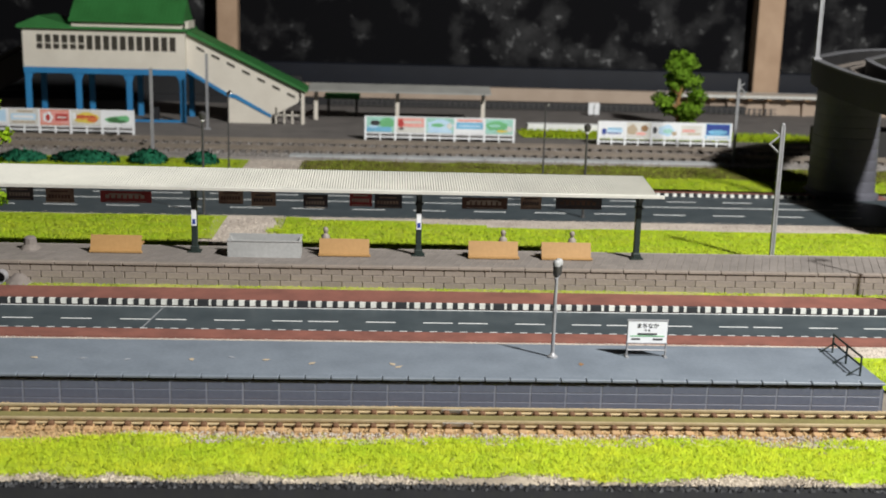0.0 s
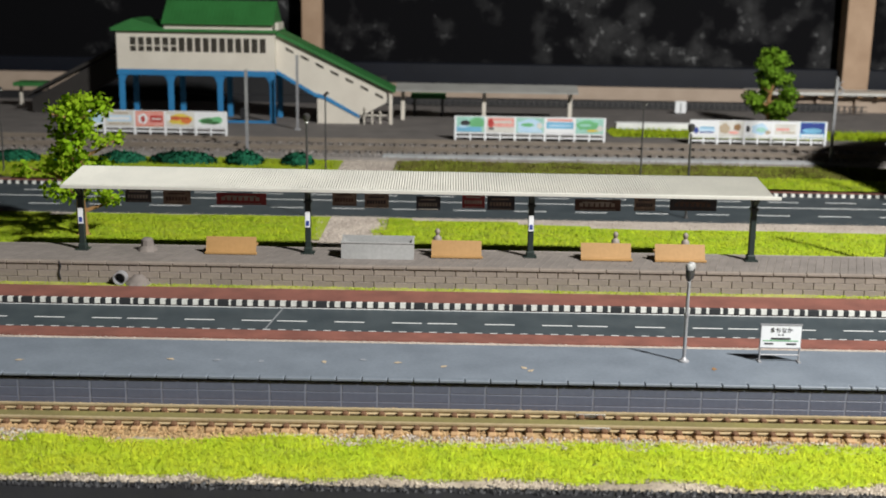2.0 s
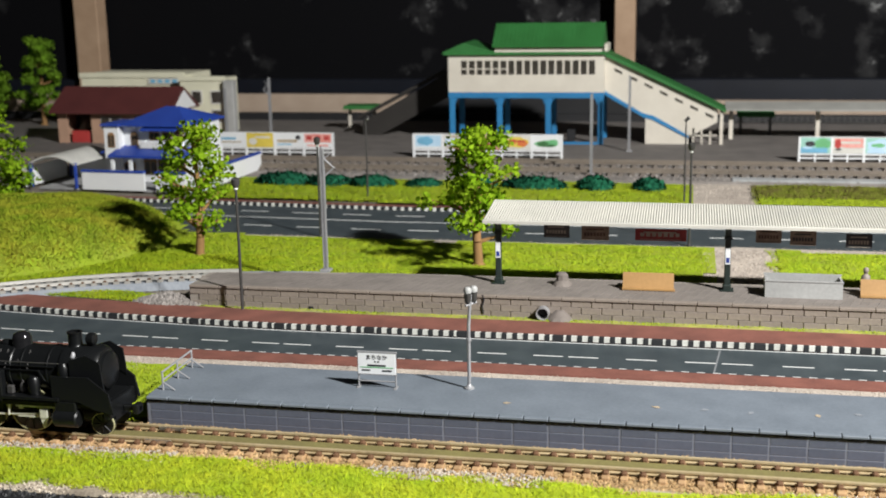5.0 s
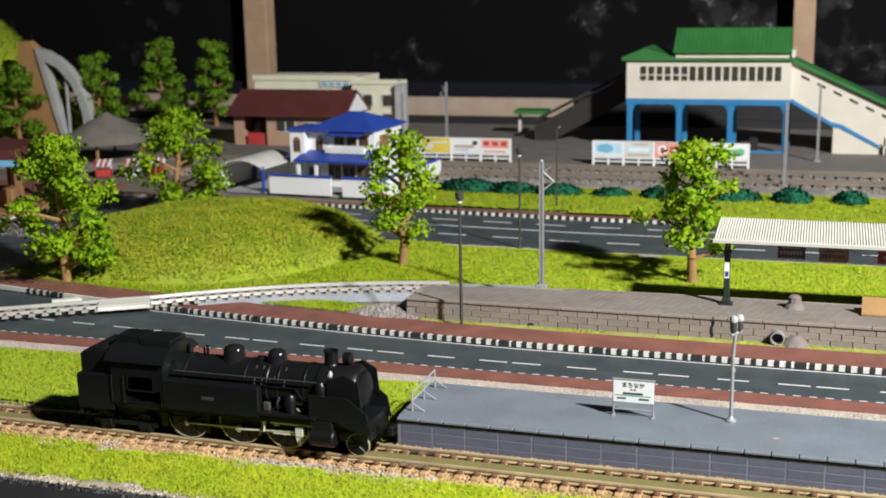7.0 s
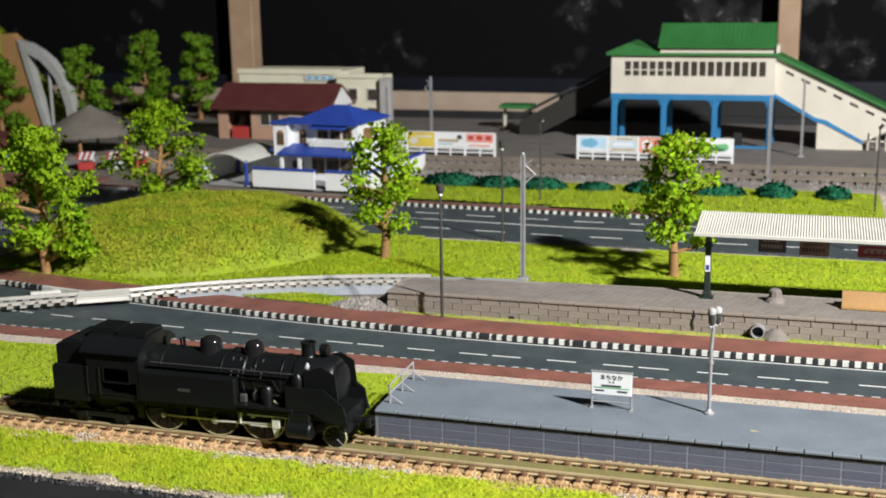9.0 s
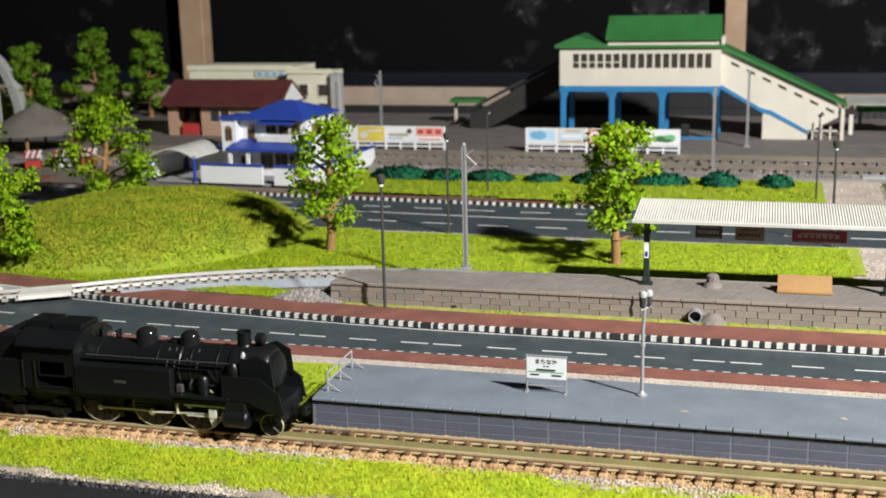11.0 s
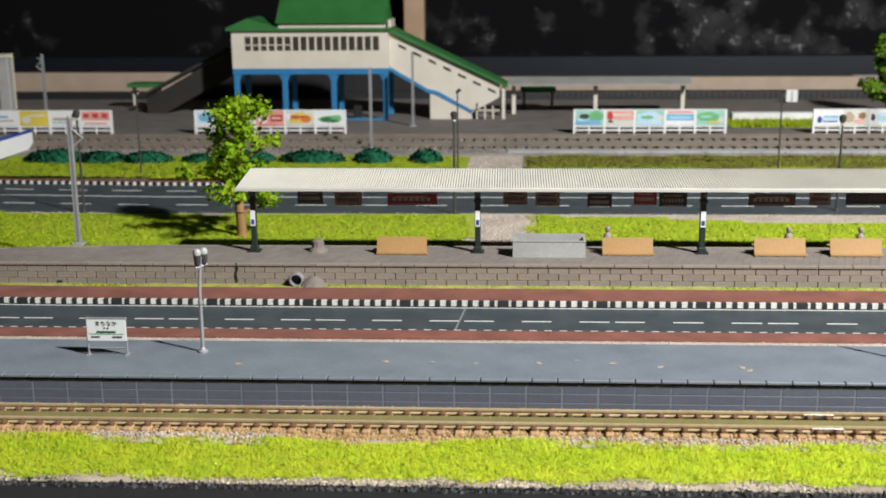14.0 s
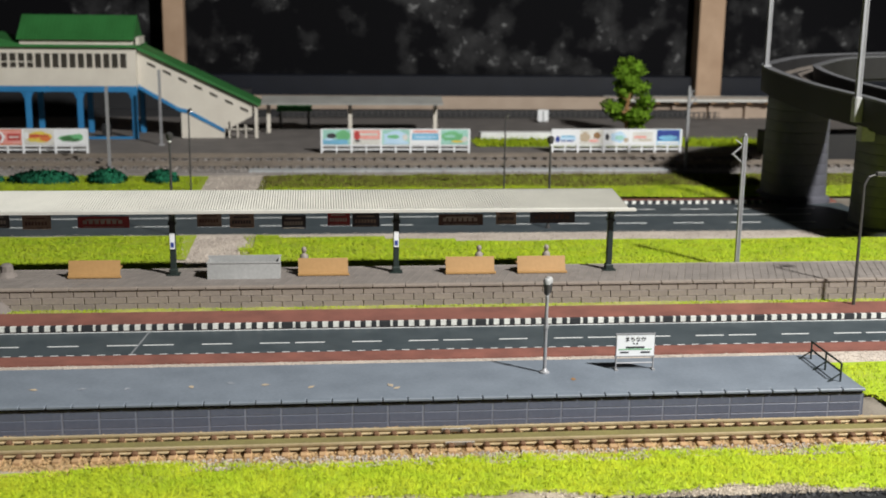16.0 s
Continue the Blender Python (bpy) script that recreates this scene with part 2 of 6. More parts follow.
# ---- mesh builder, in plan units ----
class Shape:
    def __init__(self):
        self.v, self.f = [], []

    def add(self, verts, faces):
        n = len(self.v)
        self.v.extend(verts)
        self.f.extend(tuple(n + i for i in face) for face in faces)
        return self

    def box(self, x0, x1, y0, y1, z0, z1, bevel=0.0):
        """A block; with bevel its upper edges and uprights are chamfered."""
        if not bevel:
            return self.add([(x, y, z) for z in (z0, z1) for y in (y0, y1) for x in (x0, x1)],
                            [(0, 2, 3, 1), (4, 5, 7, 6), (0, 1, 5, 4), (2, 6, 7, 3), (0, 4, 6, 2), (1, 3, 7, 5)])
        b = bevel
        def ring(x0, x1, y0, y1, z, c):
            return [(x0 + c, y0, z), (x1 - c, y0, z), (x1, y0 + c, z), (x1, y1 - c, z), (x1 - c, y1, z), (x0 + c, y1, z), (x0, y1 - c, z), (x0, y0 + c, z)]
        verts = ring(x0, x1, y0, y1, z0, b) + ring(x0, x1, y0, y1, z1 - b, b) + ring(x0 + b, x1 - b, y0 + b, y1 - b, z1, b * 0.5)
        faces = [tuple(range(7, -1, -1)), tuple(range(16, 24))]
        for k in (0, 8):
            faces += [(k + i, k + (i + 1) % 8, k + 8 + (i + 1) % 8, k + 8 + i) for i in range(8)]
        return self.add(verts, faces)

    def rod(self, a, b, r0, r1=None, n=8, caps=True):
        """A tapered round bar from a to b."""
        r1 = r0 if r1 is None else r1
        a, b = Vector(a), Vector(b)
        q = (b - a).to_track_quat("Z", "Y")
        verts = []
        for c, r in ((a, r0), (b, r1)):
            verts += [tuple(c + q @ Vector((r * math.cos(2 * math.pi * i / n), r * math.sin(2 * math.pi * i / n), 0))) for i in range(n)]
        faces = [(i, (i + 1) % n, n + (i + 1) % n, n + i) for i in range(n)]
        if caps:
            faces += [tuple(range(n - 1, -1, -1)), tuple(range(n, 2 * n))]
        return self.add(verts, faces)

    def lathe(self, cx, cy, profile, n=14, axis="z"):
        """A turned form: profile of (radius, height) along the axis through (cx, cy)."""
        verts = []
        for r, h in profile:
            for i in range(n):
                c, s = r * math.cos(2 * math.pi * i / n), r * math.sin(2 * math.pi * i / n)
                verts.append((cx + c, cy + s, h) if axis == "z" else (h, cx + c, cy + s) if axis == "x" else (cx + c, h, cy + s))
        faces = [(k * n + i, k * n + (i + 1) % n, (k + 1) * n + (i + 1) % n, (k + 1) * n + i) for k in range(len(profile) - 1) for i in range(n)]
        faces += [tuple(range(n - 1, -1, -1)), tuple((len(profile) - 1) * n + i for i in range(n))]
        return self.add(verts, faces)

    def ring(self, cx, cy, profile, n=24, axis="y"):
        """A turned hoop: a closed profile of (radius, height) round the axis, open in the middle."""
        k = len(profile)
        verts = []
        for i in range(n):
            c, s = math.cos(2 * math.pi * i / n), math.sin(2 * math.pi * i / n)
            verts += [(cx + r * c, h, cy + r * s) if axis == "y" else (cx + r * c, cy + r * s, h) for r, h in profile]
        return self.add(verts, [(i * k + j, i * k + (j + 1) % k, (i + 1) % n * k + (j + 1) % k, (i + 1) % n * k + j) for i in range(n) for j in range(k)])

    def prism(self, poly, lo, hi, axis="y"):
        """A flat outline given depth: axis y takes (x, z), axis z takes (x, y), axis x takes (y, z)."""
        n = len(poly)
        def at(p, h):
            return (p[0], h, p[1]) if axis == "y" else (p[0], p[1], h) if axis == "z" else (h, p[0], p[1])
        verts = [at(p, lo) for p in poly] + [at(p, hi) for p in poly]
        faces = [tuple(range(n)), tuple(range(2 * n - 1, n - 1, -1))] + [(i, n + i, n + (i + 1) % n, (i + 1) % n) for i in range(n)]
        return self.add(verts, faces)

    def frame_xz(self, x0, x1, z0, z1, y0, y1, w):
        """Four bars round an opening that faces y."""
        self.box(x0, x1, y0, y1, z0, z0 + w), self.box(x0, x1, y0, y1, z1 - w, z1)
        return self.box(x0, x0 + w, y0, y1, z0 + w, z1 - w), self.box(x1 - w, x1, y0, y1, z0 + w, z1 - w)


def mesh_of(name, shape, mat, smooth=0):
    me = bpy.data.meshes.new(name)
    me.from_pydata((np.array(shape.v, dtype=float) * UNIT).tolist(), [], shape.f)
    bm = bmesh.new()
    bm.from_mesh(me)
    if len(bm.faces) < 60000:
        bmesh.ops.recalc_face_normals(bm, faces=bm.faces)
    bm.to_mesh(me)
    bm.free()
    if mat:
        me.materials.append(mat)
    if smooth:
        me.shade_smooth()
        me.set_sharp_from_angle(angle=radians(smooth))
    return me


def part(name, shape, mat, parent=None, label="", smooth=0):
    """Links a shape as one mesh object, under a thing or a part."""
    ob = new(name, mesh_of(name, shape, mat, smooth))
    if parent:
        ob.parent = parent
    return tagged(ob, label)


def thing(name, x, y, z, label, category, group="", turn=0):
    ob = new(name)
    ob.empty_display_size = 0.005
    ob.matrix_world = pose(x * UNIT, y * UNIT, z * UNIT, 0, 0, turn)
    return tagged(ob, label, category, group)


def setting(name, shape, mat, label, category, smooth=0, kind="structure"):
    ob = part(name, shape, mat, None, "", smooth)
    return tagged(ob, label, category, "", kind)


def piece(name, me, parent, x, y, z, turn=0.0):
    """One more object on shared mesh data: a brick, a sleeper, a kerb block."""
    ob = new(name, me)
    ob.parent = parent
    ob.matrix_local = pose(x * UNIT, y * UNIT, z * UNIT, 0, 0, turn)
    return ob


def P(x0, x1, y0, y1, z0, z1, bevel=0.0):
    return Shape().box(x0, x1, y0, y1, z0, z1, bevel)


# ---- scattered stuff ----
def soft_normals(out, spread, corners, rng):
    """Shading directions of soft flock: about the given ones, a little at random, the same for all corners of a flake."""
    d = out + rng.normal(0, spread, out.shape)
    d /= np.linalg.norm(d, axis=1)[:, None]
    return np.repeat(d, corners, 0).tolist()


def outward(v, out):
    """Turns the flakes v (n, corners, 3) over where they face away from the directions out."""
    face = np.cross(v[:, 1] - v[:, 0], v[:, 2] - v[:, 0])
    back = (face * out).sum(1) < 0
    v[back] = v[back][:, ::-1]
    return v


def blades(name, spots, label, category, mat, high, wide, seed):
    """Short fibres standing on the given spots (x, y, z)."""
    rng = np.random.default_rng(seed)
    s = np.asarray(spots)
    n = len(s)
    a, lean, h = rng.uniform(0, 2 * np.pi, n), rng.normal(0, 0.7, (n, 2)), high * rng.uniform(0.45, 1.15, n)
    d = np.stack([np.cos(a), np.sin(a), np.zeros(n)], 1) * (wide * rng.uniform(0.6, 1.3, n))[:, None]
    tip = s + np.stack([lean[:, 0] * h, lean[:, 1] * h, h], 1)
    v = np.stack([s - d, s + d, tip], 1)
    v = outward(v, np.tile((0.0, -0.8, 0.6), (n, 1))).reshape(-1, 3) * UNIT
    me = bpy.data.meshes.new(name)
    me.from_pydata(v.tolist(), [], np.arange(3 * n).reshape(-1, 3).tolist(), shade_flat=False)
    me.normals_split_custom_set(soft_normals(np.tile((0.0, 0.0, 1.0), (n, 1)), 0.3, 3, rng))
    me.materials.append(mat)
    return tagged(new(name, me), label, category, "", "stuff")


def stones(name, spots, label, category, mat, size, seed):
    """Small broken stones, each an uneven eight-sided lump."""
    rng = np.random.default_rng(seed)
    s = np.asarray(spots)
    n = len(s)
    base = np.array([(1, 0, 0), (-1, 0, 0), (0, 1, 0), (0, -1, 0), (0, 0, 1), (0, 0, -1)], float)
    v = base[None] * (size * rng.uniform(0.4, 1.2, (n, 6)))[:, :, None]
    a = rng.uniform(0, 2 * np.pi, n)
    c, k = np.cos(a)[:, None], np.sin(a)[:, None]
    v = np.stack([v[..., 0] * c - v[..., 1] * k, v[..., 0] * k + v[..., 1] * c, v[..., 2] + 0.3 * v[..., 0]], 2) + s[:, None]
    tri = np.array([(0, 2, 4), (2, 1, 4), (1, 3, 4), (3, 0, 4), (2, 0, 5), (1, 2, 5), (3, 1, 5), (0, 3, 5)])
    f = (tri[None] + 6 * np.arange(n)[:, None, None]).reshape(-1, 3)
    me = bpy.data.meshes.new(name)
    me.from_pydata((v.reshape(-1, 3) * UNIT).tolist(), [], f.tolist())
    me.materials.append(mat)
    return tagged(new(name, me), label, category, "", "stuff")


def wave(x, y, k=1.0):
    return noise.noise(Vector((x * k, y * k, 0.3)))


def sheet(name, x0, x1, y0, y1, step, height, mat, label, category, inside=None):
    """A ground sheet of small squares that follows height(x, y)."""
    nx, ny = max(2, int((x1 - x0) / step) + 1), max(2, int((y1 - y0) / step) + 1)
    s, at = Shape(), {}
    for j in range(ny):
        for i in range(nx):
            x, y = x0 + (x1 - x0) * i / (nx - 1), y0 + (y1 - y0) * j / (ny - 1)
            at[i, j] = len(s.v)
            s.v.append((x, y, height(x, y)))
    for j in range(ny - 1):
        for i in range(nx - 1):
            if inside is None or inside(*s.v[at[i, j]][:2]):
                s.f.append((at[i, j], at[i + 1, j], at[i + 1, j + 1], at[i, j + 1]))
    ob = part(name, s, mat, None, "", 180)
    return tagged(ob, label, category, "", "structure")


def scatter(n, x0, x1, y0, y1, keep, height, seed):
    rng = np.random.default_rng(seed)
    out = []
    for x, y in zip(rng.uniform(x0, x1, n), rng.uniform(y0, y1, n)):
        if keep(x, y):
            out.append((x, y, height(x, y)))
    return out


# ---- the large structure: table, ground, walls ----
FLOOR_Z = -75.0
setting("floor", P(-180, 162, -120, 96, FLOOR_Z - 2, FLOOR_Z), EARTH, "dark room floor below the layout table", "floor")
setting("table_frame", P(-85, 70, 19.6, 20.55, -6, -0.05, 0.1), TABLE_BLACK, "black painted wooden frame along the table edge", "table edge")
setting("table_front", P(-85, 70, 15.0, 19.6, -6.5, -0.55, 0.1), TABLE_BLACK, "black table rim below the layout edge", "table edge")
setting("ground", P(-85, 70, 20.55, 92, -2, -0.06), EARTH, "brown layout board covered with earth and grit", "ground")
setting("wall_north", P(-85, 70, 92, 93, FLOOR_Z, 45), BACKBOARD, "black scuffed back board with whitish dust marks", "wall")
setting("wall_west", P(-86, -85, -120, 93, FLOOR_Z, 120), BACKBOARD, "plain dark side wall", "wall")
setting("wall_east", P(160, 161, -120, 93, FLOOR_Z, 120), BACKBOARD, "plain dark side wall", "wall")
trim = setting("trim", P(-85, 70, 90.6, 92, -0.05, 2.72, 0.06), material("navy_shelf", (0.009, 0.011, 0.018), rough=0.4), "dark blue-black ledge along the back board", "ledge")
beige = setting("baseboard", Shape().prism([(-85, 0), (70, 0), (70, 1.4), (-6, 1.55), (-30, 1.95), (-85, 2.05)], 86.3, 87.0), BEIGE, "beige raw board strip behind the station yard", "board")
for x, w in ((-55.1, 2.05), (-12.0, 1.5), (28.7, 2.0)):
    post = setting("pillar", P(x - w / 2, x + w / 2, 89.6, 91.2, 0, 45, 0.06), PINE, "raw pine upright in front of the black back board", "post")

setting("trim_low", P(-85, 26, 85.2, 85.68, 0.14, 0.68, 0.03), TABLE_BLACK, "low black strip at the back of the forecourt", "board")
# black strip set before the beige board, only along the station
setting("trim_dark", P(-27.5, -6.2, 85.7, 86.28, 0.14, 2.1), TABLE_BLACK, "black strip behind the station", "board")

# dust marks on the back board
nt = BACKBOARD.node_tree
b = nt.nodes["Principled BSDF"]
co, mp = nt.nodes.new("ShaderNodeTexCoord"), nt.nodes.new("ShaderNodeMapping")
mp.inputs["Scale"].default_value = (1 / UNIT,) * 3
nt.links.new(co.outputs["Object"], mp.inputs["Vector"])
n1, n2, n3 = [nt.nodes.new("ShaderNodeTexNoise") for _ in range(3)]
for n, size, detail, rough in ((n1, 0.42, 6, 0.55), (n2, 0.16, 2, 0.5), (n3, 1.3, 4, 0.6)):
    n.inputs["Scale"].default_value, n.inputs["Detail"].default_value, n.inputs["Roughness"].default_value = size, detail, rough
    nt.links.new(mp.outputs[0], n.inputs["Vector"])


def sums(op, a, b):
    m = nt.nodes.new("ShaderNodeMath")
    m.operation = op
    for k, v in enumerate((a, b)):
        if isinstance(v, (int, float)):
            m.inputs[k].default_value = v
        else:
            nt.links.new(v, m.inputs[k])
    return m.outputs[0]


# the scuffs lie thickest low down, about the middle of the board
sep = nt.nodes.new("ShaderNodeSeparateXYZ")
nt.links.new(mp.outputs[0], sep.inputs[0])
dx = sums("POWER", sums("MULTIPLY", sums("ADD", sep.outputs["X"], -14.0), 1 / 34.0), 2.0)
dz = sums("POWER", sums("MULTIPLY", sums("ADD", sep.outputs["Z"], -3.6), 1 / 9.0), 2.0)
dust = sums("ADD", sums("MULTIPLY", n1.outputs["Fac"], 0.62), sums("MULTIPLY", n2.outputs["Fac"], 0.38))
dust = sums("SUBTRACT", dust, sums("MULTIPLY", sums("MINIMUM", sums("ADD", dx, dz), 2.0), 0.07))
def ranged(src, lo, hi, top):
    m = nt.nodes.new("ShaderNodeMapRange")
    m.inputs["From Min"].default_value, m.inputs["From Max"].default_value, m.inputs["To Max"].default_value = lo, hi, top
    nt.links.new(src, m.inputs["Value"])
    return m.outputs[0]


wisps = ranged(dust, 0.46, 0.72, 0.15)
specks = sums("MULTIPLY", ranged(n3.outputs["Fac"], 0.58, 0.72, 0.5), ranged(dust, 0.47, 0.58, 1.0))
mx = nt.nodes.new("ShaderNodeMix")
mx.data_type = "RGBA"
mx.inputs[6].default_value, mx.inputs[7].default_value = (0.0055, 0.0055, 0.0065, 1), (0.40, 0.40, 0.40, 1)
nt.links.new(sums("MINIMUM", sums("ADD", wisps, specks), 1.0), mx.inputs[0])
nt.links.new(mx.outputs[2], b.inputs["Base Color"])
b.inputs["Specular IOR Level"].default_value = 0.05


def band(y_at, x0, x1, step, z, lo, hi):
    """A strip along x between the offsets lo and hi of the line y_at(x), as a thin solid."""
    s = Shape()
    n = int((x1 - x0) / step)
    for i in range(n + 1):
        x = x0 + (x1 - x0) * i / n
        s.v += [(x, y_at(x) + lo, z), (x, y_at(x) + hi, z), (x, y_at(x) + lo, z - 0.15), (x, y_at(x) + hi, z - 0.15)]
    for i in range(n):
        a = 4 * i
        s.f += [(a, a + 4, a + 5, a + 1), (a + 2, a + 3, a + 7, a + 6), (a, a + 2, a + 6, a + 4), (a + 1, a + 5, a + 7, a + 3)]
    return s


# front road: straight, swinging away a little at its far end
def road_mid(x):
    return 31.15 + (0.018 * max(0.0, -18 - x) ** 1.6)


ROAD_A, ROAD_B = -46.0, 30.0
def road_near(x):
    return 31.15


def between(lo, hi, x0, x1, step, z):
    """A thin solid strip between two lines along x."""
    s = band(lo, x0, x1, step, z, 0, 0)
    n = len(s.v) // 4
    for i in range(n):
        x = s.v[4 * i][0]
        s.v[4 * i + 1], s.v[4 * i + 3] = (x, hi(x), z), (x, hi(x), z - 0.15)
    return s


road_1 = setting("road_1", between(lambda x: 30.05, lambda x: road_mid(x) + 1.15, ROAD_A, ROAD_B, 1.0, 0.0), ASPHALT, "dark asphalt model road with white centre dashes", "road")
setting("pavement_1", band(road_near, ROAD_A, ROAD_B, 1.0, 0.03, -1.80, -1.1), PAVE_RED, "brick-red paved strip along the road", "pavement")
setting("pavement_2", band(road_mid, ROAD_A, ROAD_B, 1.0, 0.10, 1.34, 2.85), PAVE_RED, "brick-red paved strip behind the chequered kerb", "pavement")


# back road
def back_mid(x):
    return 48.4 + 0.06 * max(0.0, -20 - x)


road_2 = setting("road_2", band(back_mid, -46.0, 22.5, 1.0, 0.0, -3.0, 2.9), ASPHALT, "dark asphalt model road in front of the railway yard", "road")
setting("pavement_3", band(back_mid, -46.0, 22.5, 1.0, 0.03, 3.35, 4.1), PAVE_RED, "dark red paved strip along the back road", "pavement")
setting("road_3", P(-46.5, -40.2, 30, 50, -0.1, -0.015), ASPHALT, "dark asphalt side road round the mound", "road")

# front platform
front = tagged(new("platform_1"), "low blue-grey station platform with a panelled front", "platform", "", "structure")
part("platform_core", P(-19.40, 11.0, 24.336, 26.80, 0.0, 0.622), PLAT_CORE, front)
part("platform_top", P(-19.42, 11.02, 24.46, 26.85, 0.623, 0.735, 0.012), PLAT_TOP, front, "smooth blue-grey platform top")
part("end_panel", P(-19.44, -19.405, 24.36, 26.8, 0.0, 0.6), PLAT_FACE, front)
part("end_panel", P(11.0, 11.04, 24.36, 26.8, 0.0, 0.58), PLAT_FACE, front)

# back platform
def back_edge(x):
    return 37.05 - 0.012 * max(0.0, -14 - x) ** 1.9


rear = tagged(new("platform_2"), "long brown block-walled station platform with paved top", "platform", "", "structure")
s = Shape()
xs = [-22.8 + 0.5 * i for i in range(int(48.8 / 0.5) + 1)]
s.prism([(x, 34.62) for x in xs] + [(x, back_edge(x)) for x in reversed(xs)], 0.0, 0.675, "z")
part("platform_core", s, MORTAR, rear)

# ---- rails and sleepers ----
RAIL_Y = (23.15, 23.92)
track = tagged(new("railway_track"), "brown-sleepered model railway track with worn bright rails", "track", "", "structure")
for y in RAIL_Y:
    s = Shape().prism([(y - 0.055, 0.09), (y + 0.055, 0.09), (y + 0.055, 0.11), (y + 0.02, 0.125), (y + 0.02, 0.165), (y + 0.04, 0.17), (y + 0.04, 0.21), (y - 0.04, 0.21), (y - 0.04, 0.17), (y - 0.02, 0.165), (y - 0.02, 0.125), (y - 0.055, 0.11)], -60, 40, "x")
    part("rail", s, RAIL, track)
    for x in (1.55, -18.6):
        part("rail_joiner", P(x - 0.32, x + 0.32, y - 0.065, y + 0.05, 0.11, 0.19, 0.01), RAIL_WORN, track, "bright metal rail joiner")


# ---- grass and grit ----
def front_grass(x, y):
    return 20.68 + 0.22 * wave(x, 3, 0.6) + 0.12 * wave(x, 7, 2.3) < y < 22.42 + 0.35 * wave(x, 9, 0.35) + 0.12 * wave(x, 1, 1.7)


def front_height(x, y):
    edge = min(1.0, max(0.0, (y - 20.5) / 0.5), max(0.0, (22.9 - y) / 0.5))
    return -0.02 + edge * (0.10 + 0.06 * wave(x, y, 0.9) + 0.03 * wave(x, y, 3.0))


sheet("grass_bed", -60, 40, 20.5, 22.95, 0.12, front_height, GRASS_BED, "lime green turf strip along the layout edge", "turf", lambda x, y: front_grass(x, y - 0.06))
sheet("earth_rim", -60, 40, 20.5, 22.95, 0.25, lambda x, y: front_height(x, y) - 0.012, EARTH_GRIT, "grey-brown gritty earth along the layout edge", "earth")
blades("grass", scatter(190000, -44, 22, 20.5, 22.9, front_grass, front_height, 2), "lime static grass along the layout edge, coloured brighter as if nearer the lamp", "grass", GRASS_LIME_LIT, 0.095, 0.010, 3)
stones("gravel", scatter(15000, -44, 22, 20.5, 21.1, lambda x, y: not front_grass(x, y - 0.08) and wave(x, y, 1.3) > -0.25, front_height, 4), "pale grit along the layout edge", "gravel", GRIT_DULL, 0.03, 5)
stones("crumbs", scatter(5200, -44, 22, 20.3, 20.66, lambda x, y: y < 20.56 + 0.12 * wave(x, 2, 1.6), lambda x, y: -0.045, 34), "black crumbly edge of the layout board", "edge", TABLE_BLACK, 0.06, 35)


def bed(x, y):
    return 0.02 + 0.02 * wave(x, y, 2)


stones("ballast", scatter(42000, -46, 26, 22.15, 24.34, lambda x, y: y < 23.02 or y > 24.05, lambda x, y: bed(x, y) + 0.035, 6), "orange-brown ballast stones under the track", "ballast", BALLAST, 0.036, 7)
stones("ballast", scatter(9000, -46, 26, 22.95, 24.3, lambda x, y: 22.95 < y < 23.1 or 23.73 < y < 23.87 or y > 23.98, lambda x, y: 0.06, 96), "fine tan ballast packed beside the rails", "ballast", BALLAST, 0.03, 97)
stones("grit", scatter(9000, -46, 26, 22.15, 22.75, lambda x, y: wave(x, 5, 0.25) + 0.4 * wave(x, y, 1.5) > -0.02, lambda x, y: 0.06 + bed(x, y), 8), "pale grit patches beside the track", "gravel", GRAVEL, 0.038, 9)
setting("track_bed", P(-60, 40, 22.2, 24.36, -0.06, 0.035), material("track_bed", (0.50, 0.35, 0.19), (0.30, 0.20, 0.09), rough=0.95, bump=0.5), "brown track bed between the rails", "track bed")
setting("track_moss", P(-60, 40, 23.25, 23.72, 0.03, 0.115), material("moss", (0.20, 0.175, 0.055), (0.13, 0.105, 0.04), rough=0.95, bump=0.5), "olive strip between the rails", "track bed")
# gravel strip between front platform and road, and grass at its ends
setting("grit_strip", P(-60, 40, 27.0, 29.43, -0.05, -0.015), GRAVEL, "pale gritty strip between platform and road", "gravel")
stones("gravel", scatter(20000, -46, 26, 28.2, 29.36, lambda x, y: True, lambda x, y: -0.01, 10), "pale grit between platform and road", "gravel", GRAVEL, 0.024, 11)


def left_patch(x, y):
    return x < -19.7 + 0.3 * wave(y, 2, 1.0) and 24.45 < y < 28.6 + 0.3 * wave(x, 1, 0.8)


def right_patch(x, y):
    return x > 11.2 + 0.3 * wave(y, 2, 1.0) + 0.4 * (27.0 - y) * (y < 26.0) and 24.6 < y < 28.2 + 0.3 * wave(x, 1, 0.8)


flat = lambda x, y: -0.02 + 0.04 * (1 + wave(x, y, 0.8))
sheet("grass_bed", -60, -19.6, 24.4, 28.7, 0.35, flat, GRASS_BED, "green turf beside the platform end", "turf", left_patch)
sheet("grass_bed", 11.0, 40, 24.4, 28.7, 0.35, flat, GRASS_BED, "green turf beside the platform end", "turf", right_patch)
blades("grass", scatter(30000, -42, -19.4, 24.4, 28.8, left_patch, flat, 12), "green static grass beside the platform end", "grass", GRASS, 0.085, 0.014, 13)
blades("grass", scatter(14000, 11, 22, 24.4, 28.8, right_patch, flat, 14), "green static grass beside the platform end", "grass", GRASS, 0.085, 0.014, 15)


